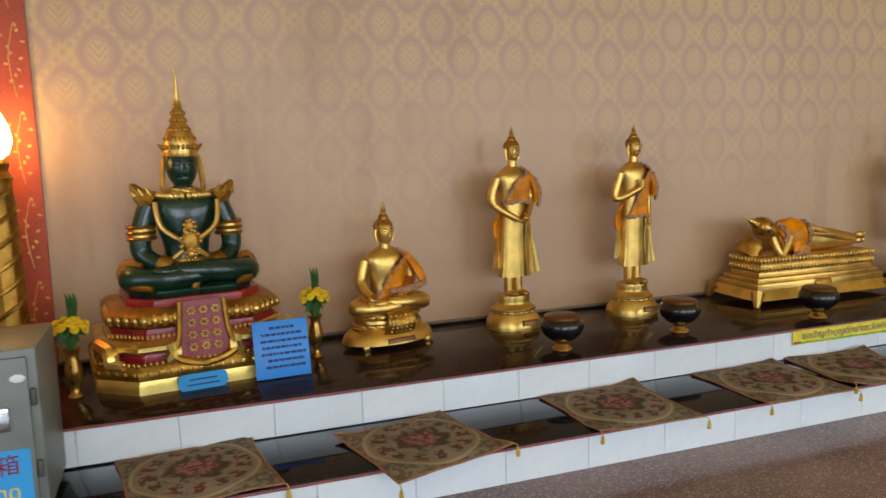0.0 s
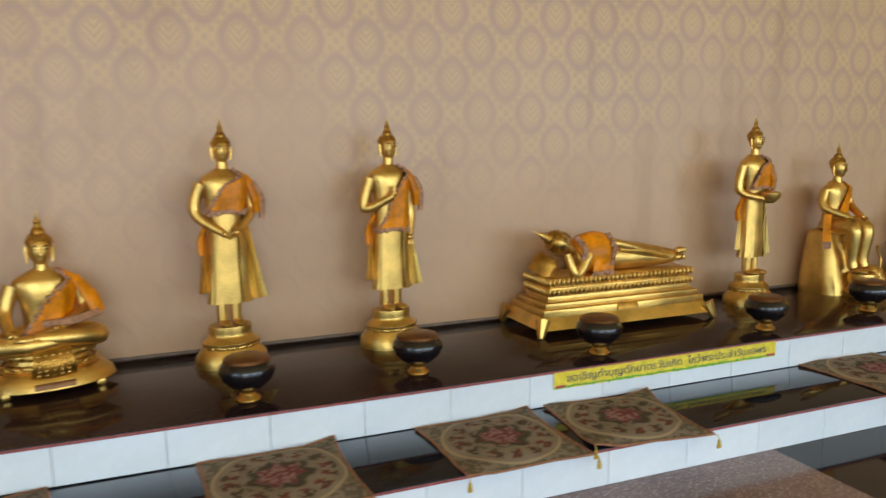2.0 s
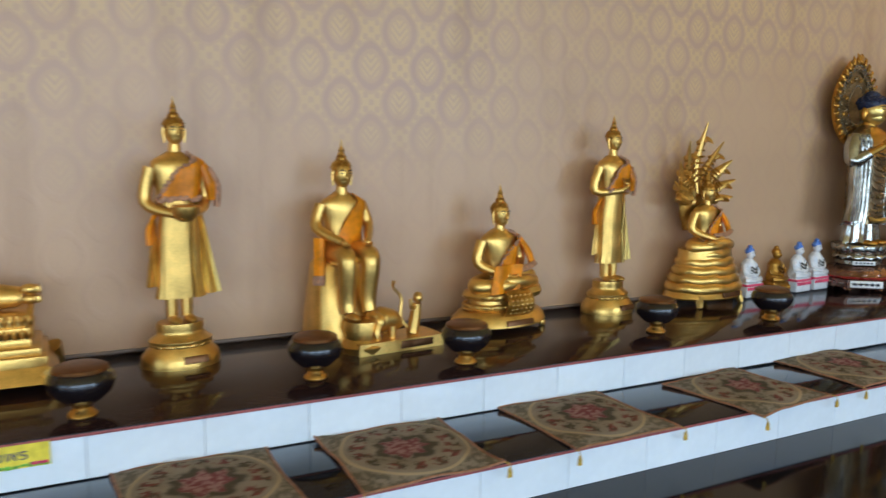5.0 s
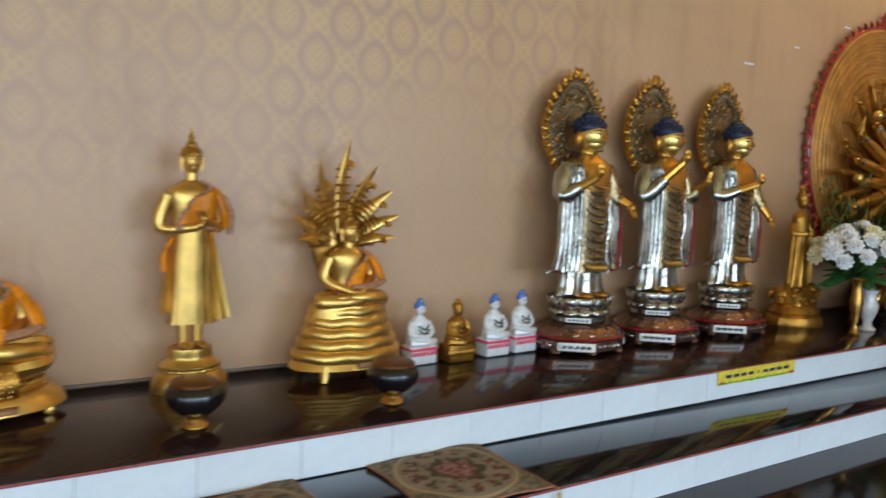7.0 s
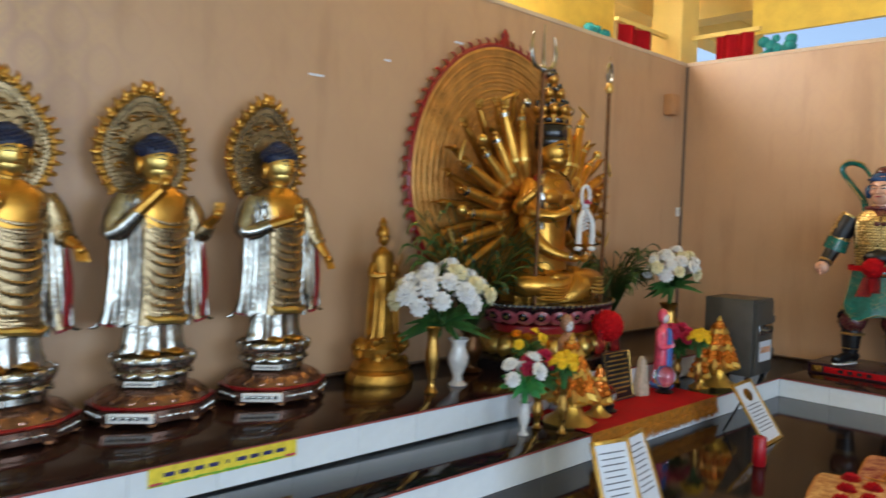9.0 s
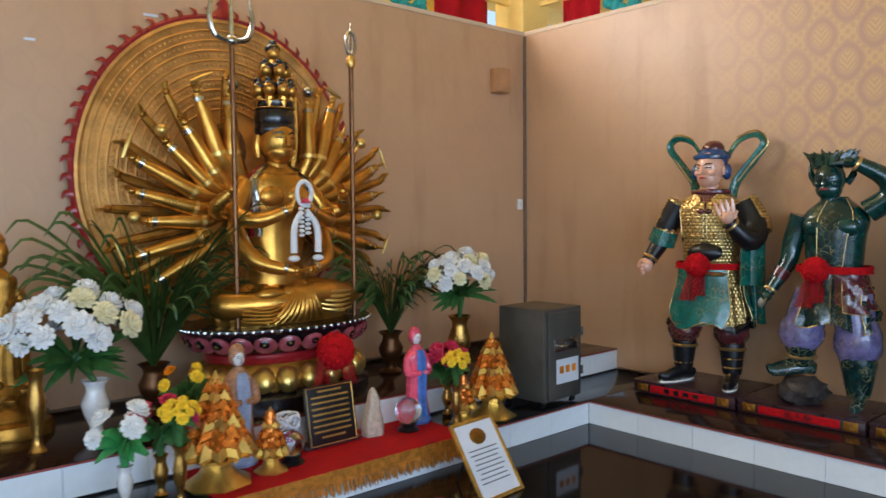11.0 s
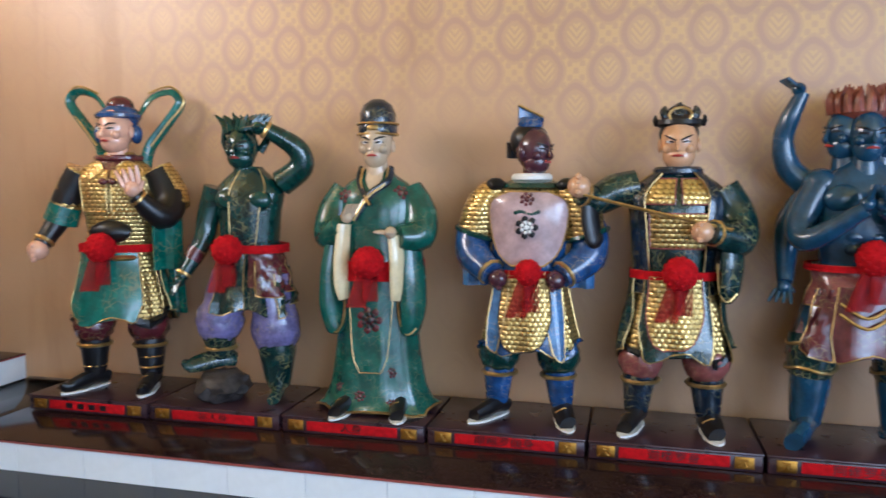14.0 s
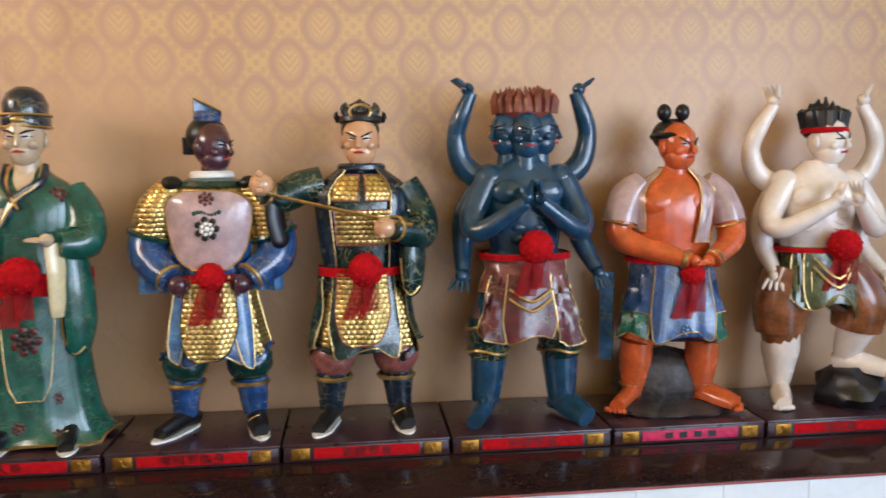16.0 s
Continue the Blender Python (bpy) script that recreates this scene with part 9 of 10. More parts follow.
for x, y in ((0.165, 3.57), (1.175, 3.74)):
    e = vase("flower_vase", x, y, U, 0.20, 0.038, M_BRASS, "slim brass vase of small yellow flowers")
    bouquet(e, (0, 0, 0.28), 0.06, 14, 0.022, [M_PETAL_Y], 3, (0, -0.3, 0.8), M_LEAF, 22, 0.18)
    bm = bmesh.new()
    for i in range(3):
        tube(bm, [(0.01 * i, 0.02, 0.30), (0.012 * i, 0.025, 0.38), (0.015 * i - 0.01, 0.03, 0.42)], [0.006, 0.012, 0.002], 5, 0, 3, 0.3)
    part("bud_leaf", bm, M_LEAF, e)
e = vase("flower_vase", 11.72, 3.50, U, 0.27, 0.07, M_PORCELAIN, "white porcelain vase with white silk flowers")
bouquet(e, (-0.06, 0.08, 0.485), 0.27, 26, 0.07, [M_PETAL_W, M_PETAL_W, M_PETAL_CREAM, M_PETAL_W], 8, (0, -0.7, 0.5), M_LEAF, 46, 0.26)
vase("brass_vase", 11.46, 3.44, U, 0.36, 0.045, M_BRASS, "tall aged brass vase beside the white flowers")
e = vase("flower_vase", 13.93, 3.42, U, 0.36, 0.085, M_BRASS, "brass urn with a mass of white silk flowers")
bouquet(e, (0, -0.02, 0.60), 0.22, 26, 0.058, [M_PETAL_W, M_PETAL_W, M_PETAL_CREAM], 18, (0, -0.7, 0.5), M_LEAF, 40, 0.34)

# long-leaved greenery on both sides of the gold figure
for x, y, s, seed in ((12.08, 3.74, 1.4, 1), (13.60, 3.72, 1.05, 2)):
    e = vase("planter", x, y, U, 0.26, 0.09, M_BRONZE, "dark pot of long grassy leaves")
    rnd = random.Random(seed)
    for c in range(5):
        bm = bmesh.new()
        for i in range(26):
            a = rnd.uniform(0, 6.28)
            l = rnd.uniform(0.28, 0.55) * s
            q = Vector((math.cos(a) * l * 0.75, math.sin(a) * l * 0.4 - 0.05, 0.25 + l * rnd.uniform(0.6, 1.1)))
            tube(bm, [(0, 0, 0.24), q * 0.55 + Vector((0, 0, 0.22)), q, q + Vector((math.cos(a) * 0.10, -0.03, -0.06))], [0.006, 0.012, 0.010, 0.002], 4, 0, 3, 0.25)
        part("leaf_tuft", bm, M_LEAF_DARK, e)

# ---- offerings in front of the gold figure ----


def foil_tree(x, y, h, r, rows):
    e = thing("foil_offering_tree", x, y, MID, 0, "tiered orange and gold foil offering cone on a footed tray", "offering", "foil offering trees")
    bm = bmesh.new()
    lathe(bm, [(r * 0.85, 0), (r * 0.9, 0.01), (r * 0.5, 0.10 * h), (r * 0.35, 0.18 * h), (r * 0.8, 0.26 * h), (r * 0.95, 0.28 * h), (r * 0.3, 0.285 * h)], (0, 0, 0), 14, 0, 1, 1, 7, 0.05)
    part("tray", bm, M_GOLD_PALE, e, "fluted gold foot")
    bm = bmesh.new()
    lathe(bm, [(r * 0.6, 0.27 * h), (r * 0.5, 0.5 * h), (0.02, 0.93 * h)], (0, 0, 0), 12, 0)
    part("core", bm, M_ORANGE_FOIL, e)
    rnd = random.Random(int(x * 10))
    for j in range(rows):
        t = j / (rows - 1)
        rr = r * (0.92 - 0.72 * t)
        n = max(5, int(13 * (1 - 0.6 * t)))
        bm = bmesh.new()
        for i in range(n):
            a = 2 * math.pi * (i + 0.5 * (j % 2)) / n
            d = Vector((math.cos(a), math.sin(a), 0))
            c = d * rr * 0.75 + Vector((0, 0, h * (0.33 + 0.52 * t)))
            s = r * 0.30 * (1 - 0.35 * t)
            vs = [bm.verts.new(c + p) for p in (d * s * 1.2 + Vector((0, 0, -s * 0.4)), d.cross(Vector((0, 0, 1))) * s, Vector((0, 0, s * 1.0)) + d * s * 0.3, -d.cross(Vector((0, 0, 1))) * s, d * s * 0.6 + Vector((0, 0, -s * 0.9)))]
            for tri in ((0, 1, 2), (0, 2, 3), (0, 3, 4), (0, 4, 1), (1, 4, 2), (2, 4, 3)):
                bm.faces.new([vs[q] for q in tri])
        part("foil_petals", bm, M_ORANGE_FOIL if (j % 3) else M_GOLD_PALE, e, "", False)
    bm = bmesh.new()
    lathe(bm, [(r * 0.2, 0), (r * 0.14, 0.04 * h), (0.003, 0.12 * h)], (0, 0, 0.88 * h), 6, 0)
    part("finial", bm, M_GOLD_PALE, e)


foil_tree(12.05, 2.95, 0.50, 0.165, 8)
foil_tree(12.30, 2.93, 0.30, 0.085, 5)
foil_tree(13.70, 2.90, 0.49, 0.15, 8)
foil_tree(13.50, 2.93, 0.28, 0.08, 5)


M_SKY_GOWN = mat("pale_blue_grey_gown", rgb(150, 160, 186), 0.4, 0, 0.15, 20)


def robed_figurine(x, y, z, h, mats, label):
    bm = bmesh.new()
    lathe(bm, [(0.075, 0), (0.08, 0.015), (0.065, 0.04)], (0, 0, 0), 16, 1)
    b = Body([(0.03, 0, 0, 0.07, 0.055), (0.12, 0, 0, 0.058, 0.046), (0.26, 0, 0, 0.055, 0.044), (0.36, 0, 0, 0.06, 0.042), (0.395, 0, 0, 0.03, 0.026), (0.41, 0, 0, 0.018, 0.018)], 11, lambda t: 0.07 * max(0, 1 - t * 1.2))
    b.build(bm, 0, 18, 34)
    b.patch(bm, 1, 0.0, 0.75, -112, -68, 0.008, 8, 6, 0.003)
    for s in (-1, 1):
        tube(bm, [(s * 0.055, 0, 0.35), (s * 0.07, -0.02, 0.27), (s * 0.015, -0.06, 0.27)], [0.02, 0.02, 0.012], 8, 0, 4)
    c = Vector((0, -0.003, 0.445))
    ball(bm, c, (0.027, 0.03, 0.036), 2, 2)
    face(bm, c, 0.072, 0.0, 3, 3)
    ball(bm, c + Vector((0, 0.012, 0.012)), (0.036, 0.034, 0.05), 0, 2)
    bmesh.ops.scale(bm, vec=(h / 0.5, h / 0.5, h / 0.5), verts=bm.verts)
    stat("robed_figurine", bm, mats, x, y, z, 0, label, "figurine")


# red cloth with a fringe over the front edge of the step
e = thing("altar_cloth", 12.66, 2.96, MID, 0, "red altar cloth with a gold fringe over the step edge", "cloth")
bm = bmesh.new()
sheet(bm, lambda u, v: (-0.70 + 1.40 * u, -0.227 + 0.46 * v, 0.005 + 0.0015 * math.sin(17 * u + 3 * v)), 30, 8, 0, 0.003)
part("cloth", bm, M_RED_CLOTH, e)
bm = bmesh.new()
sheet(bm, lambda u, v: (-0.70 + 1.40 * u, -0.229 - 0.006 * math.sin(40 * u) ** 2, -0.055 + 0.060 * v), 40, 4, 0, 0.004)
part("braid", bm, M_FRINGE, e, "gold braid band")
rnd = random.Random(7)
bm = bmesh.new()
for i in range(110):
    x = -0.695 + 1.39 * i / 109
    tube(bm, [(x, -0.234, -0.05), (x + rnd.uniform(-0.004, 0.008), -0.238, -0.08), (x + rnd.uniform(-0.006, 0.016), -0.237 - rnd.uniform(0, 0.008), -0.10 - rnd.uniform(0, 0.018))], [0.005, 0.006, 0.002], 5, 0, 2)
part("fringe", bm, M_FRINGE, e, "long gold fringe strands")

e = thing("memorial_plaque", 12.72, 3.08, MID + 0.006, 0, "black plaque with lines of gold lettering", "plaque")
T = Matrix.Rotation(radians(-10), 4, "X")
bm = bmesh.new()
box(bm, (0, 0, 0.155), (0.29, 0.018, 0.30), 0, T, 0.004)
part("panel", bm, M_DARK, e)
for j in range(9):
    bm = bmesh.new()
    zz = 0.275 - 0.028 * j
    box(bm, (0, -0.0105 + (zz - 0.155) * math.tan(radians(10)), zz), (0.14 if j in (0, 8) else 0.22, 0.002, 0.010), 0, T)
    part("lettering", bm, M_GOLD, e)
bm = bmesh.new()
for a, b in (((-0.135, 0.015), (0.135, 0.015)), ((0.135, 0.015), (0.135, 0.295)), ((0.135, 0.295), (-0.135, 0.295)), ((-0.135, 0.295), (-0.135, 0.015))):
    tube(bm, [(a[0], -0.011 + (a[1] - 0.155) * math.tan(radians(10)), a[1]), (b[0], -0.011 + (b[1] - 0.155) * math.tan(radians(10)), b[1])], 0.0025, 5, 0, 1)
part("border_line", bm, M_GOLD, e)
bm = bmesh.new()
box(bm, (0, 0.01, 0.008), (0.33, 0.09, 0.016), 0, None, 0.004)
part("stand", bm, M_PLINTH, e)

e = thing("crystal_ball", 13.16, 3.00, MID + 0.006, 0, "clear crystal ball on a small black stand", "ornament")
bm = bmesh.new()
ball(bm, (0, 0, 0.105), 0.072, 0, 4)
part("ball", bm, M_CRYSTAL, e)
bm = bmesh.new()
lathe(bm, [(0.055, 0), (0.06, 0.008), (0.035, 0.02), (0.045, 0.04), (0.038, 0.042)], (0, 0, 0), 20, 0)
part("stand", bm, M_DARK, e)
e = thing("crystal_ball", 12.42, 2.95, MID + 0.006, 0, "smoky crystal ball on a black stand", "ornament")
bm = bmesh.new()
ball(bm, (0, 0, 0.095), 0.06, 0, 4)
part("ball", bm, M_CRYSTAL, e)
bm = bmesh.new()
lathe(bm, [(0.055, 0), (0.06, 0.008), (0.035, 0.02), (0.045, 0.04), (0.038, 0.042)], (0, 0, 0), 20, 0)
part("stand", bm, M_DARK, e)

robed_figurine(13.30, 3.10, MID + 0.006, 0.53, [M_PINK, M_BLUE_GLAZE, M_PORCELAIN, M_DARK], "pink and pale blue glazed robed figurine")
robed_figurine(12.24, 3.12, MID + 0.006, 0.56, [M_LACE, M_SKY_GOWN, M_PORCELAIN, M_DARK], "brown-veiled robed figurine with a white gown")
bm = bmesh.new()
Body([(0, 0, 0, 0.06, 0.045), (0.05, 0, 0, 0.062, 0.045), (0.12, 0, 0, 0.045, 0.035), (0.18, 0.005, 0, 0.035, 0.03), (0.23, 0.0, 0, 0.022, 0.02), (0.25, 0, 0, 0.01, 0.01)], 5, lambda t: 0.08).build(bm, 0, 12, 20)
stat("pale_stone", bm, [mat("veined_cream_stone", rgb(186, 168, 148), 0.5, 0, 0.2, 30, 0.3)], 12.97, 3.06, MID + 0.006, 0, "upright veined cream stone", "stone")
e = thing("string_cup", 12.47, 3.10, MID + 0.006, 0, "tangle of white cotton string in a brass cup", "offering")
rnd = random.Random(31)
bm = bmesh.new()
tube(bm, [(0.07 * math.cos(q * 0.8 + 0.3 * math.sin(q)), 0.05 * math.sin(q * 0.8 + 0.2 * math.cos(2 * q)), 0.16 + 0.035 * math.sin(q * 1.7)) for q in range(180)], 0.004, 5, 0, 2)
part("string", bm, M_PAPER_WHITE, e, "white cotton string")
bm = bmesh.new()
lathe(bm, [(0.03, 0), (0.045, 0.01), (0.02, 0.04), (0.05, 0.12), (0.06, 0.13)], (0, 0, 0), 14, 0)
part("cup", bm, M_BRASS, e)
for x, y, col, n, nm in ((11.66, 2.95, M_PETAL_W, 5, "green lotus-leaf arrangement with white blossoms"), (11.82, 2.99, M_PETAL_P, 7, "magenta silk flowers in a slim vase"), (13.55, 3.12, M_PETAL_P, 12, "magenta silk flowers in a brass vase")):
    e = vase("flower_vase", x, y, MID, 0.17, 0.035, M_PORCELAIN if col is M_PETAL_W else M_BRASS, nm)
    bouquet(e, (0, 0, 0.31), 0.12, n, 0.05, [col], int(x * 7), (0, -0.6, 0.5), mat("bright_green_leaf", rgb(60, 130, 66), 0.45, 0, 0.25, 20) if col is M_PETAL_W else M_LEAF, 30, 0.15)
for x, y, h in ((11.84, 2.84, 0.24), (13.42, 2.90, 0.22)):
    e = vase("flower_vase", x, y, MID + 0.006 * (x > 12), h, 0.032, M_BRASS, "slim brass vase with a tuft of yellow flowers")
    bouquet(e, (0, 0, h + 0.13), 0.075, 16, 0.026, [M_PETAL_Y], 41, (0, -0.3, 0.9), M_LEAF, 20, h * 0.9)
e = vase("flower_vase", 12.05, 3.25, U, 0.18, 0.04, M_BRASS, "yellow silk flowers among leaves in a brass vase")
bouquet(e, (0, 0, 0.24), 0.12, 6, 0.035, [M_PETAL_Y, M_ORANGE], 53, (0, -0.6, 0.5), M_LEAF, 40, 0.16)

# red felt pompom and ribbon tied to the lotus drum
e = thing("felt_rosette", 12.88, 3.27, 0.56, 0, "red felt rosette with ribbon tails on the drum", "rosette")
bm = bmesh.new()
ball(bm, (0, 0, 0.02), 0.10, 0, 3, None, 0.08)
for i in range(90):
    a, b = i * 2.399, 1 - 2 * (i + 0.5) / 90
    q = math.sqrt(1 - b * b)
    ball(bm, (0.094 * q * math.cos(a), 0.094 * q * math.sin(a), 0.02 + 0.094 * b), 0.014, 0, 1)
part("pompom", bm, M_RED_FELT, e)
for sx in (-1, 1):
    bm = bmesh.new()
    sheet(bm, lambda u, v: (sx * (0.02 + 0.09 * u + 0.03 * (1 - v)), -0.01 + 0.015 * math.sin(7 * u), -0.17 + 0.17 * v), 6, 6, 0, 0.003)
    part("ribbon_tail", bm, M_RED_SHEER, e, "sheer red ribbon tail")
# flower garland hung at the figure's breast
e = thing("flower_garland", 12.80, 3.43, 1.33, 0, "white jasmine garland with pink rosette and two tails", "garland")
bm = bmesh.new()
for i in range(26):
    a = 2 * math.pi * i / 26
    ball(bm, (0.045 * math.cos(a), 0, 0.10 + 0.065 * math.sin(a)), (0.014, 0.014, 0.014), 0, 1)
for i in range(14):
    ball(bm, (0.02 * (-1) ** i, 0, 0.03 - 0.012 * i), (0.02, 0.016, 0.012), 0, 1)
for sx in (-1, 1):
    tube(bm, [(sx * 0.02, 0, 0.0), (sx * 0.07, -0.01, -0.08), (sx * 0.075, -0.01, -0.22)], [0.014, 0.018, 0.02], 8, 0, 4)
    ball(bm, (sx * 0.075, -0.01, -0.25), (0.034, 0.026, 0.018), 0, 2)
part("blossoms", bm, M_PETAL_W, e)
bm = bmesh.new()
flower(bm, (0, -0.015, 0.05), 0.035, 0, None, 4)
part("rosette", bm, M_PINK, e, "pink rosette")

# ---- framed papers, candle and cushions on the floor ----


def framed(x, y, w, h, rz, lean, lines, label, picture=False):
    e = thing("framed_paper", x, y, 0.0, rz, label, "picture frame", "framed papers on the floor")
    T = Matrix.Rotation(radians(-lean), 4, "X")
    for nm, c, s in (("frame_side", (-w / 2, 0, h / 2), (0.018, 0.014, h)), ("frame_side", (w / 2, 0, h / 2), (0.018, 0.014, h)), ("frame_rail", (0, 0, 0.009), (w - 0.018, 0.014, 0.018)), ("frame_rail", (0, 0, h - 0.009), (w - 0.018, 0.014, 0.018))):
        bm = bmesh.new()
        box(bm, T @ Vector(c), s, 0, T, 0.003)
        part(nm, bm, M_FRAME_GOLD, e)
    bm = bmesh.new()
    box(bm, T @ Vector((0, 0.002, h / 2)), (w - 0.016, 0.006, h - 0.034), 0, T)
    sh = part("paper", bm, M_PAPER_WHITE, e, "white printed sheet")
    rnd = random.Random(int(x * 100))
    for j in range(lines):
        bm = bmesh.new()
        top = h * (0.62 if picture else 0.84)
        ww = w * rnd.uniform(0.5, 0.72)
        box(bm, T @ Vector((0, -0.0018, top - (top - 0.06) * j / lines)), (ww, 0.001, 0.006), 0, T)
        part("print_line", bm, M_PAPER_TEXT, sh)
    if picture:
        bm = bmesh.new()
        lathe(bm, [(0.10, 0.0), (0.085, 0.004), (0.02, 0.006)], (0, 0, 0), 12, 0, 0.55, 0.4)
        bm.transform(T @ Matrix.Translation((0, -0.002, h * 0.78)) @ Matrix.Rotation(radians(90), 4, "X"))
        part("printed_picture", bm, M_GOLD_OLD, sh, "small printed picture")
    bm = bmesh.new()
    tube(bm, [T @ Vector((0, 0.012, h * 0.8)), (0, h * math.sin(radians(lean)) + 0.09, 0.004)], 0.006, 6, 0, 1)
    part("easel_leg", bm, M_DARK, e)


framed(11.40, 2.17, 0.20, 0.34, -14, 20, 9, "gold-framed printed paper leaning on the dark floor")
framed(11.63, 2.17, 0.20, 0.34, 8, 20, 9, "gold-framed printed paper leaning on the dark floor")
framed(13.13, 2.26, 0.28, 0.385, 4, 33, 8, "gold-framed certificate with a small picture", True)
e = thing("red_candle", 12.62, 2.13, 0.0, 0, "squat red votive candle on the dark floor", "candle")
bm = bmesh.new()
lathe(bm, [(0.030, 0), (0.033, 0.006), (0.033, 0.15), (0.028, 0.156), (0.012, 0.152)], (0, 0, 0), 18, 0)
part("wax", bm, mat("red_wax", rgb(170, 16, 30), 0.35, 0, 0.12, 20), e)
bm = bmesh.new()
tube(bm, [(0, 0, 0.15), (0.003, 0, 0.17)], 0.003, 6, 0, 1)
part("wick", bm, M_DARK, e)
M_BROCADE = mat("orange_gold_brocade", rgb(196, 120, 50), 0.55, 0.1, 0.3, 18, 0.5, 120, second=rgb(226, 186, 126))
M_BROCADE_RED = mat("red_brocade", rgb(150, 20, 34), 0.6, 0.05, 0.3, 22, 0.5, 120, second=rgb(206, 150, 110))
for x, y, rz, m, nm in ((12.40, 1.58, 12, M_BROCADE, "orange-gold brocade kneeling cushion on the floor"), (12.92, 1.52, 10, M_BROCADE_RED, "dark red brocade kneeling cushion on the floor")):
    e = thing("kneeling_cushion", x, y, 0.0, rz, nm, "cushion", "brocade kneeling cushions")
    bm = bmesh.new()
    box(bm, (0, 0, 0.035), (0.46, 0.40, 0.06), 0, None, 0.026)
    part("pad", bm, m, e)
    bm = bmesh.new()
    for zz in (0.012, 0.058):
        a, b = 0.225, 0.195
        tube(bm, [(a * math.copysign(abs(math.cos(t)) ** 0.3, math.cos(t)), b * math.copysign(abs(math.sin(t)) ** 0.3, math.sin(t)), zz) for t in (2 * math.pi * (i + 0.5) / 36 for i in range(37))], 0.005, 6, 0, 1)
    part("piping", bm, M_FRINGE, e)
    for i in range(5):
        bm = bmesh.new()
        flower(bm, (0.09 * (i - 2), 0.05 * (-1) ** i, 0.064), 0.05, 0, None, i, 2)
        part("embroidered_flower", bm, M_RED_CLOTH if m is M_BROCADE else M_FRINGE, e)

# ---- safes used as donation boxes ----


def safe(x, y, z, w, d, h, rz, label, front, body_m, papers):
    e = thing("donation_safe", x, y, z, rz, label, "safe")
    bm = bmesh.new()
    box(bm, (0, 0.006, h / 2 + 0.01), (w, d - 0.012, h - 0.02), 0, None, 0.006)
    part("body", bm, body_m, e)
    bm = bmesh.new()
    box(bm, (0, -d / 2 + 0.001, h / 2 + 0.008), (w - 0.05, 0.014, h - 0.06), 0, None, 0.004)
    dr = part("door", bm, front, e)
    for sx in (-1, 1):
        for zz in (0.3, 0.72):
            if sx > 0:
                bm = bmesh.new()
                lathe(bm, [(0.008, 0), (0.009, 0.002), (0.009, 0.05), (0.008, 0.052)], (w / 2 - 0.014, -d / 2 - 0.004, h * zz - 0.02), 10, 0)
                part("hinge", bm, M_SAFE_DARK, dr)
        for sy in (-1, 1):
            bm = bmesh.new()
            lathe(bm, [(0.018, 0), (0.02, 0.01)], (sx * (w / 2 - 0.04), sy * (d / 2 - 0.05), 0), 10, 0)
            part("foot", bm, M_DARK, e)
    bm = bmesh.new()
    box(bm, (0.0, -d / 2 - 0.01, h * 0.62), (w * 0.62, 0.012, 0.075), 0, None, 0.004)
    part("lock_plate", bm, M_CHROME, dr, "brushed metal lock plate")
    bm = bmesh.new()
    lathe(bm, [(0.030, 0), (0.030, 0.012), (0.024, 0.02), (0.022, 0.03), (0.018, 0.032)], (0, 0, 0), 22, 0)
    bm.transform(Matrix.Translation((w * 0.12, -d / 2 - 0.015, h * 0.62)) @ Matrix.Rotation(radians(90), 4, "X"))
    part("dial", bm, M_DARK, dr, "black round dial")
    bm = bmesh.new()
    tube(bm, [(-w * 0.22, -d / 2 - 0.016, h * 0.62), (-w * 0.22, -d / 2 - 0.045, h * 0.62), (-w * 0.06, -d / 2 - 0.048, h * 0.62)], 0.008, 8, 0, 3)
    part("handle", bm, M_CHROME, dr, "chrome lever handle")
    for cx, cz, pw, ph, m in papers:
        bm = bmesh.new()
        box(bm, (cx, -d / 2 - 0.0075, cz), (pw, 0.002, ph), 0)
        part("label_sheet", bm, m, dr, "printed paper label")
    return e, dr


e, dr = safe(-0.055, 2.995, MID, 0.435, 0.385, 0.545, 0, "grey steel safe with a dial and paper label", M_SAFE, M_SAFE, [(0.06, 0.155, 0.24, 0.17, M_SIGN_CYAN)])
words("lettering", "箱", 0.07, M_RED_LAC, dr, pose(0.115, -0.2015, 0.19, 90, 0, 0))
words("lettering", "าด", 0.06, M_PETAL_Y, dr, pose(0.115, -0.2015, 0.105, 90, 0, 0))
bm = bmesh.new()
ball(bm, (0.165, -0.1995, 0.46), (0.022, 0.003, 0.013), 0, 2)
part("sticker", bm, M_WHITE, dr, "oval white sticker")
e, dr = safe(14.245, 3.005, MID, 0.37, 0.375, 0.585, 2, "dark grey steel safe beside the end-wall figures", M_SAFE_DARK, M_SAFE_DARK, [(0.02, 0.20, 0.22, 0.15, M_PAPER_WHITE)])
for i in range(3):
    bm = bmesh.new()
    box(bm, (-0.04 + 0.06 * i, -0.197, 0.21), (0.04, 0.001, 0.045), 0)
    part("lettering", bm, M_ORANGE, dr)

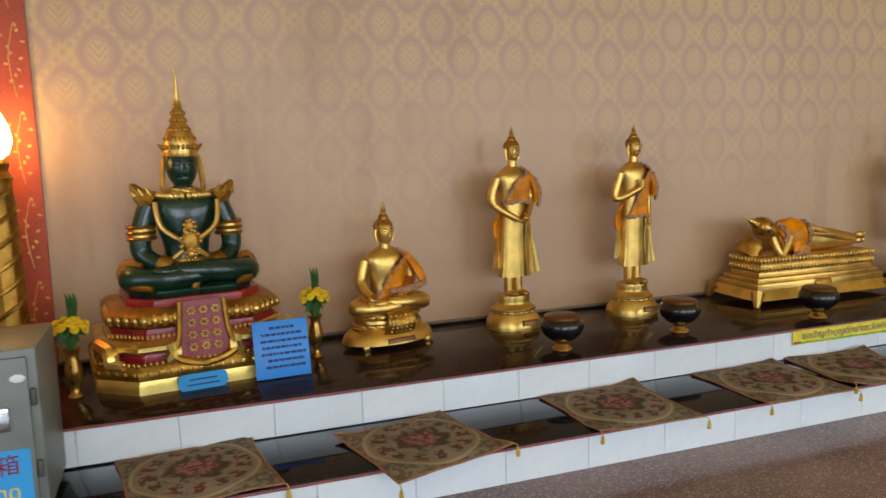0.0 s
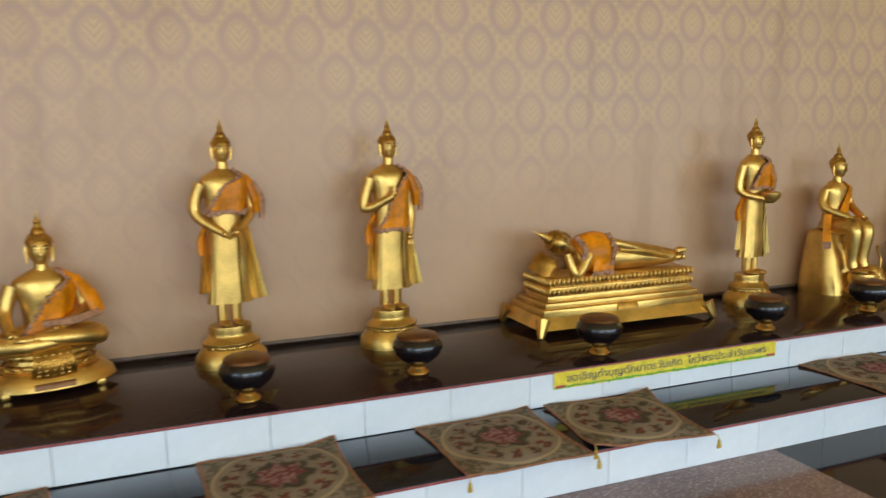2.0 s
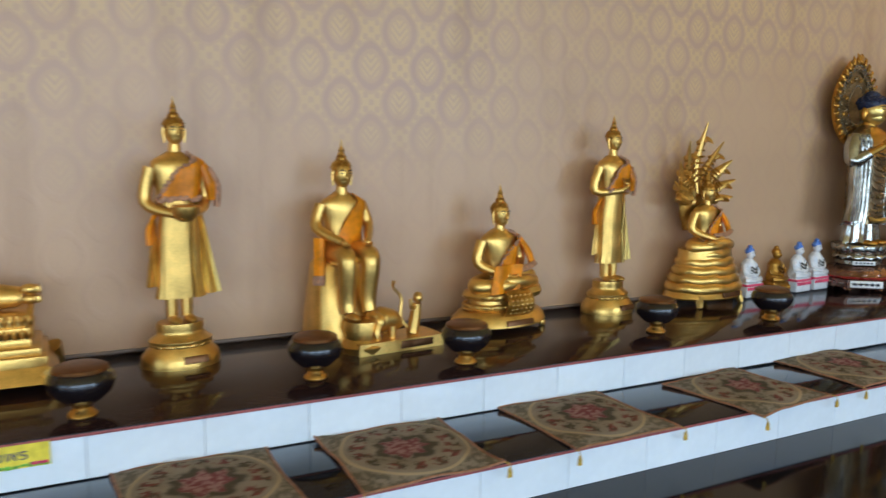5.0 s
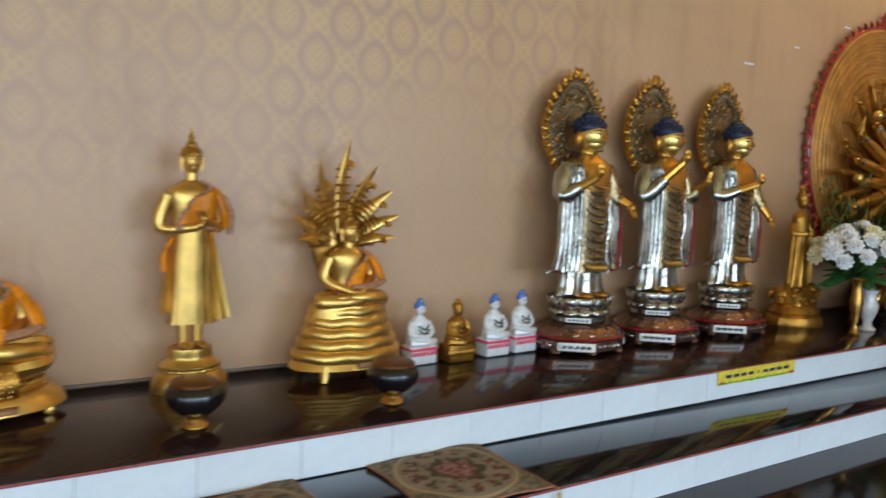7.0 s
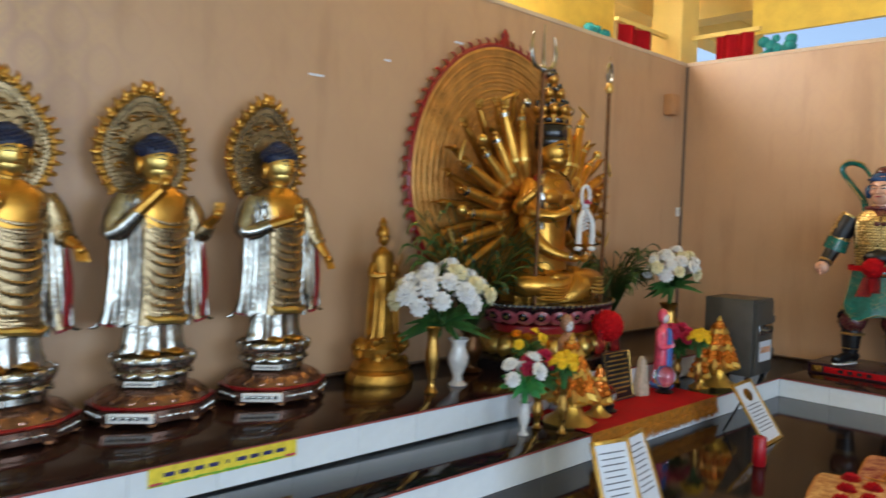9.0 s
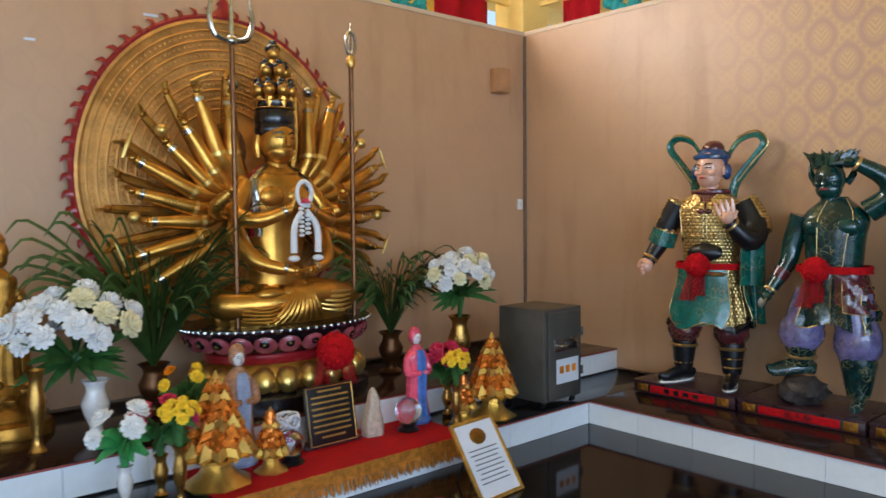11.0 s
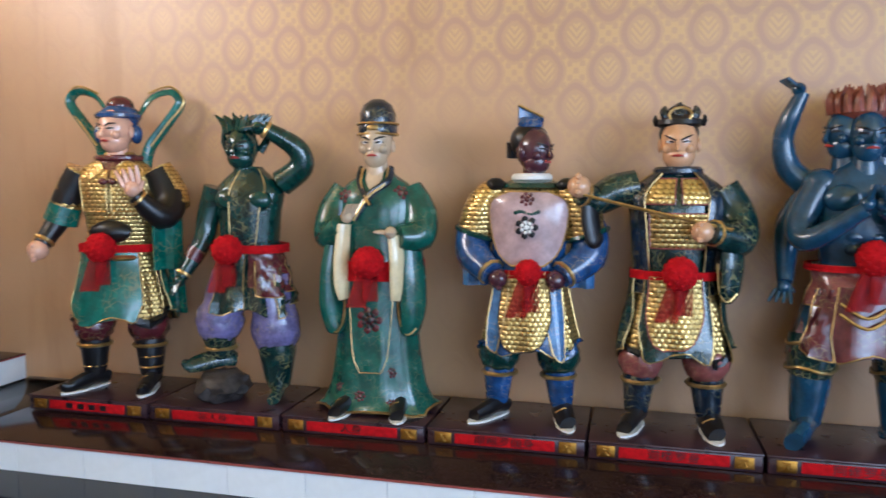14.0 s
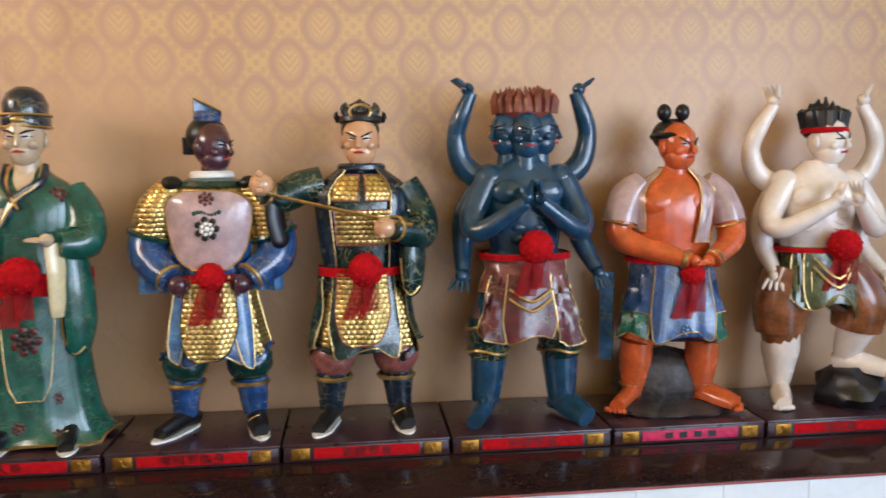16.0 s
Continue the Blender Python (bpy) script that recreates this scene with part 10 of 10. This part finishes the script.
# ---- lamp pillar and orange panel at the start ----
bm = bmesh.new()
box(bm, (-1.73, YW - 0.012, 1.55), (3.54, 0.022, 2.46), 0)
pn = tagged(link("wall_panel_orange", bm, M_ORANGE_PAPER, None, False), "rust-orange wall panel with gold leafy print", "wall panel", "", "structure")
rnd = random.Random(14)
M_PRINT = mat("gold_print", rgb(214, 150, 70), 0.4, 0.4, 0.2, 30)
for c in range(6):
    bm = bmesh.new()
    zc = 0.55 + 0.38 * c
    for b in range(3):
        x0 = -0.02 - 0.11 * b
        pts = [(x0, YW - 0.0235, zc - 0.17), (x0 - 0.02, YW - 0.0235, zc), (x0 + 0.01, YW - 0.0235, zc + 0.15)]
        tube(bm, pts, 0.003, 4, 0, 3, 0.4)
        for i in range(12):
            a = i * 2.4
            ball(bm, (x0 + 0.045 * math.cos(a) * (0.4 + i / 14), YW - 0.0235, zc - 0.12 + 0.024 * i), (0.011, 0.002, 0.007), 0, 1, Matrix.Rotation(a, 4, "Y"))
    part("printed_branch", bm, M_PRINT, pn, "gold printed leafy branch")
e = thing("lamp_pillar", -0.10, 3.88, U, 0, "carved gold lamp pillar with a glowing bud shade", "lamp")
bm = bmesh.new()
lathe(bm, [(0.11, 0), (0.115, 0.03), (0.09, 0.06), (0.075, 0.12), (0.07, 0.40), (0.066, 0.70), (0.06, 0.86), (0.07, 0.88), (0.05, 0.91), (0.06, 0.94), (0.045, 0.96)], (0, 0, 0), 20, 0, 1, 1, 8, 0.04)
for q in range(3):
    tube(bm, [((0.072 - 0.012 * t / 40) * math.cos(t * 0.42 + q * 2.09), (0.072 - 0.012 * t / 40) * math.sin(t * 0.42 + q * 2.09), 0.10 + 0.019 * t) for t in range(40)], 0.012, 6, 0, 1)
part("shaft", bm, M_GOLD_OLD, e, "spiral-carved gold shaft")
bm = bmesh.new()
lathe(bm, [(0.03, 0.955), (0.06, 0.98), (0.078, 1.03), (0.072, 1.09), (0.045, 1.15), (0.012, 1.20), (0.002, 1.215)], (0, 0, 0), 20, 0)
part("shade", bm, M_LAMP, e, "glowing bud-shaped glass shade")

# ---- small fixtures on the walls, cloths above the partitions ----
M_SPEAKER = mat("tan_plastic_case", rgb(184, 138, 94), 0.55, 0, 0.1, 8)
e = thing("wall_speaker", 14.99, YW - 0.05, 2.36, 0, "small tan box loudspeaker high on the papered wall", "speaker")
bm = bmesh.new()
box(bm, (0, 0, 0), (0.13, 0.098, 0.19), 0, None, 0.01)
part("case", bm, M_SPEAKER, e)
bm = bmesh.new()
box(bm, (0, -0.051, 0), (0.10, 0.006, 0.15), 0, None, 0.002)
part("grille", bm, M_SPEAKER, e)
for x, zz, w in ((11.12, 2.04, 0.10), (11.64, 2.21, 0.05), (12.255, 2.43, 0.08)):
    e = thing("tape_strip", x, YW - 0.0015, zz, 0, "small strip of pale tape stuck on the papered wall", "tape", "tape strips on the wall")
    bm = bmesh.new()
    sheet(bm, lambda u, v: ((u - 0.5) * w, -0.001 - 0.004 * u * u, 0.014 * (v - 0.5)), 6, 2, 0, 0.0006)
    part("strip", bm, M_PAPER_WHITE, e)
e = thing("light_switch", 15.255, YW - 0.012, 1.385, 0, "small white switch plate near the wall corner", "switch")
bm = bmesh.new()
box(bm, (0, 0, 0), (0.05, 0.022, 0.085), 0, None, 0.004)
part("plate", bm, M_WHITE, e)
bm = bmesh.new()
box(bm, (0, -0.0125, 0), (0.02, 0.006, 0.032), 0, None, 0.002)
part("rocker", bm, M_PORCELAIN, e)
solid("trim_rail", (14.6, 4.43, 3.11), (15.49, 4.47, 3.15), M_YELLOW, "thin yellow rail that carries a red cloth", "trim")
solid("trim_rail", (15.70, 3.6, 3.11), (15.74, 4.28, 3.15), M_YELLOW, "thin yellow rail that carries a red cloth", "trim")
M_CLOTH_Y = mat("yellow_bunting_cloth", rgb(250, 214, 90), 0.8, 0, 0.08, 6)
M_CLOTH_T = mat("turquoise_carved_trim", rgb(50, 150, 150), 0.6, 0, 0.2, 20)
for x, y, z, w, h, rz, m, nm in ((14.95, 4.45, 2.45, 0.62, 0.66, 0, M_RED_CLOTH, "red cloth hanging beyond the partition top"), (15.72, 3.85, 2.45, 0.36, 0.66, -90, M_RED_CLOTH, "red cloth hanging beyond the partition top"),
                                 (12.7, 4.85, 2.70, 5.0, 1.24, 0, M_CLOTH_Y, "yellow cloth swag beyond the partition top"), (16.2, 1.2, 3.20, 5.4, 0.74, -90, M_CLOTH_Y, "yellow cloth swag beyond the end partition")):
    e = thing("hanging_cloth", x, y, z, rz, nm, "cloth")
    bm = bmesh.new()
    sheet(bm, lambda u, v: ((u - 0.5) * w, 0.03 * math.sin(14 * u), h * v), 24, 6, 0, 0.006)
    part("drape", bm, m, e)
for x, y, rz in ((14.45, 4.55, 0), (15.75, 3.45, -90)):
    bm = bmesh.new()
    rnd = random.Random(4)
    for i in range(14):
        ball(bm, (rnd.uniform(-0.15, 0.15), rnd.uniform(-0.03, 0.03), 2.80 + rnd.uniform(0, 0.22)), rnd.uniform(0.03, 0.06), 0, 2, None, 0.3)
    box(bm, (0, 0, 1.40), (0.10, 0.10, 2.80), 0, None, 0.01)
    stat("carved_trim_post", bm, [M_CLOTH_T], x, y, 0.0, rz, "turquoise carved post top beyond the partition", "ornament")

# ---- riser tiles ----
TW = 0.353


def tile_mesh(w, h):
    bm = bmesh.new()
    box(bm, (0, 0, 0), (w, 0.012, h), 0, None, 0.0012)
    me = bpy.data.meshes.new("tile")
    bm.to_mesh(me)
    bm.free()
    me.materials.append(M_TILE)
    return me


def tiles(parent, h, z, place, n, start):
    me = tile_mesh(TW - 0.002, h)
    for i in range(n):
        t = new("tile", me)
        t.parent = parent
        t.matrix_basis = place(start + TW * (i + 0.5), z)


H1 = MID - 0.017
tiles(mid, H1, H1 / 2 + 0.001, lambda s, z: pose(s, YM + 0.0062, z), 44, 14.40 - 44 * TW - 0.004)
tiles(mid_end, H1, H1 / 2 + 0.001, lambda s, z: pose(XM + 0.0062, s, z, 0, 0, 90), 21, YM - 21 * TW)
H2 = U - MID - 0.016
tiles(upper, H2, MID + H2 / 2 + 0.001, lambda s, z: pose(s, YU + 0.0062, z), 52, 0.904 - 11 * TW)
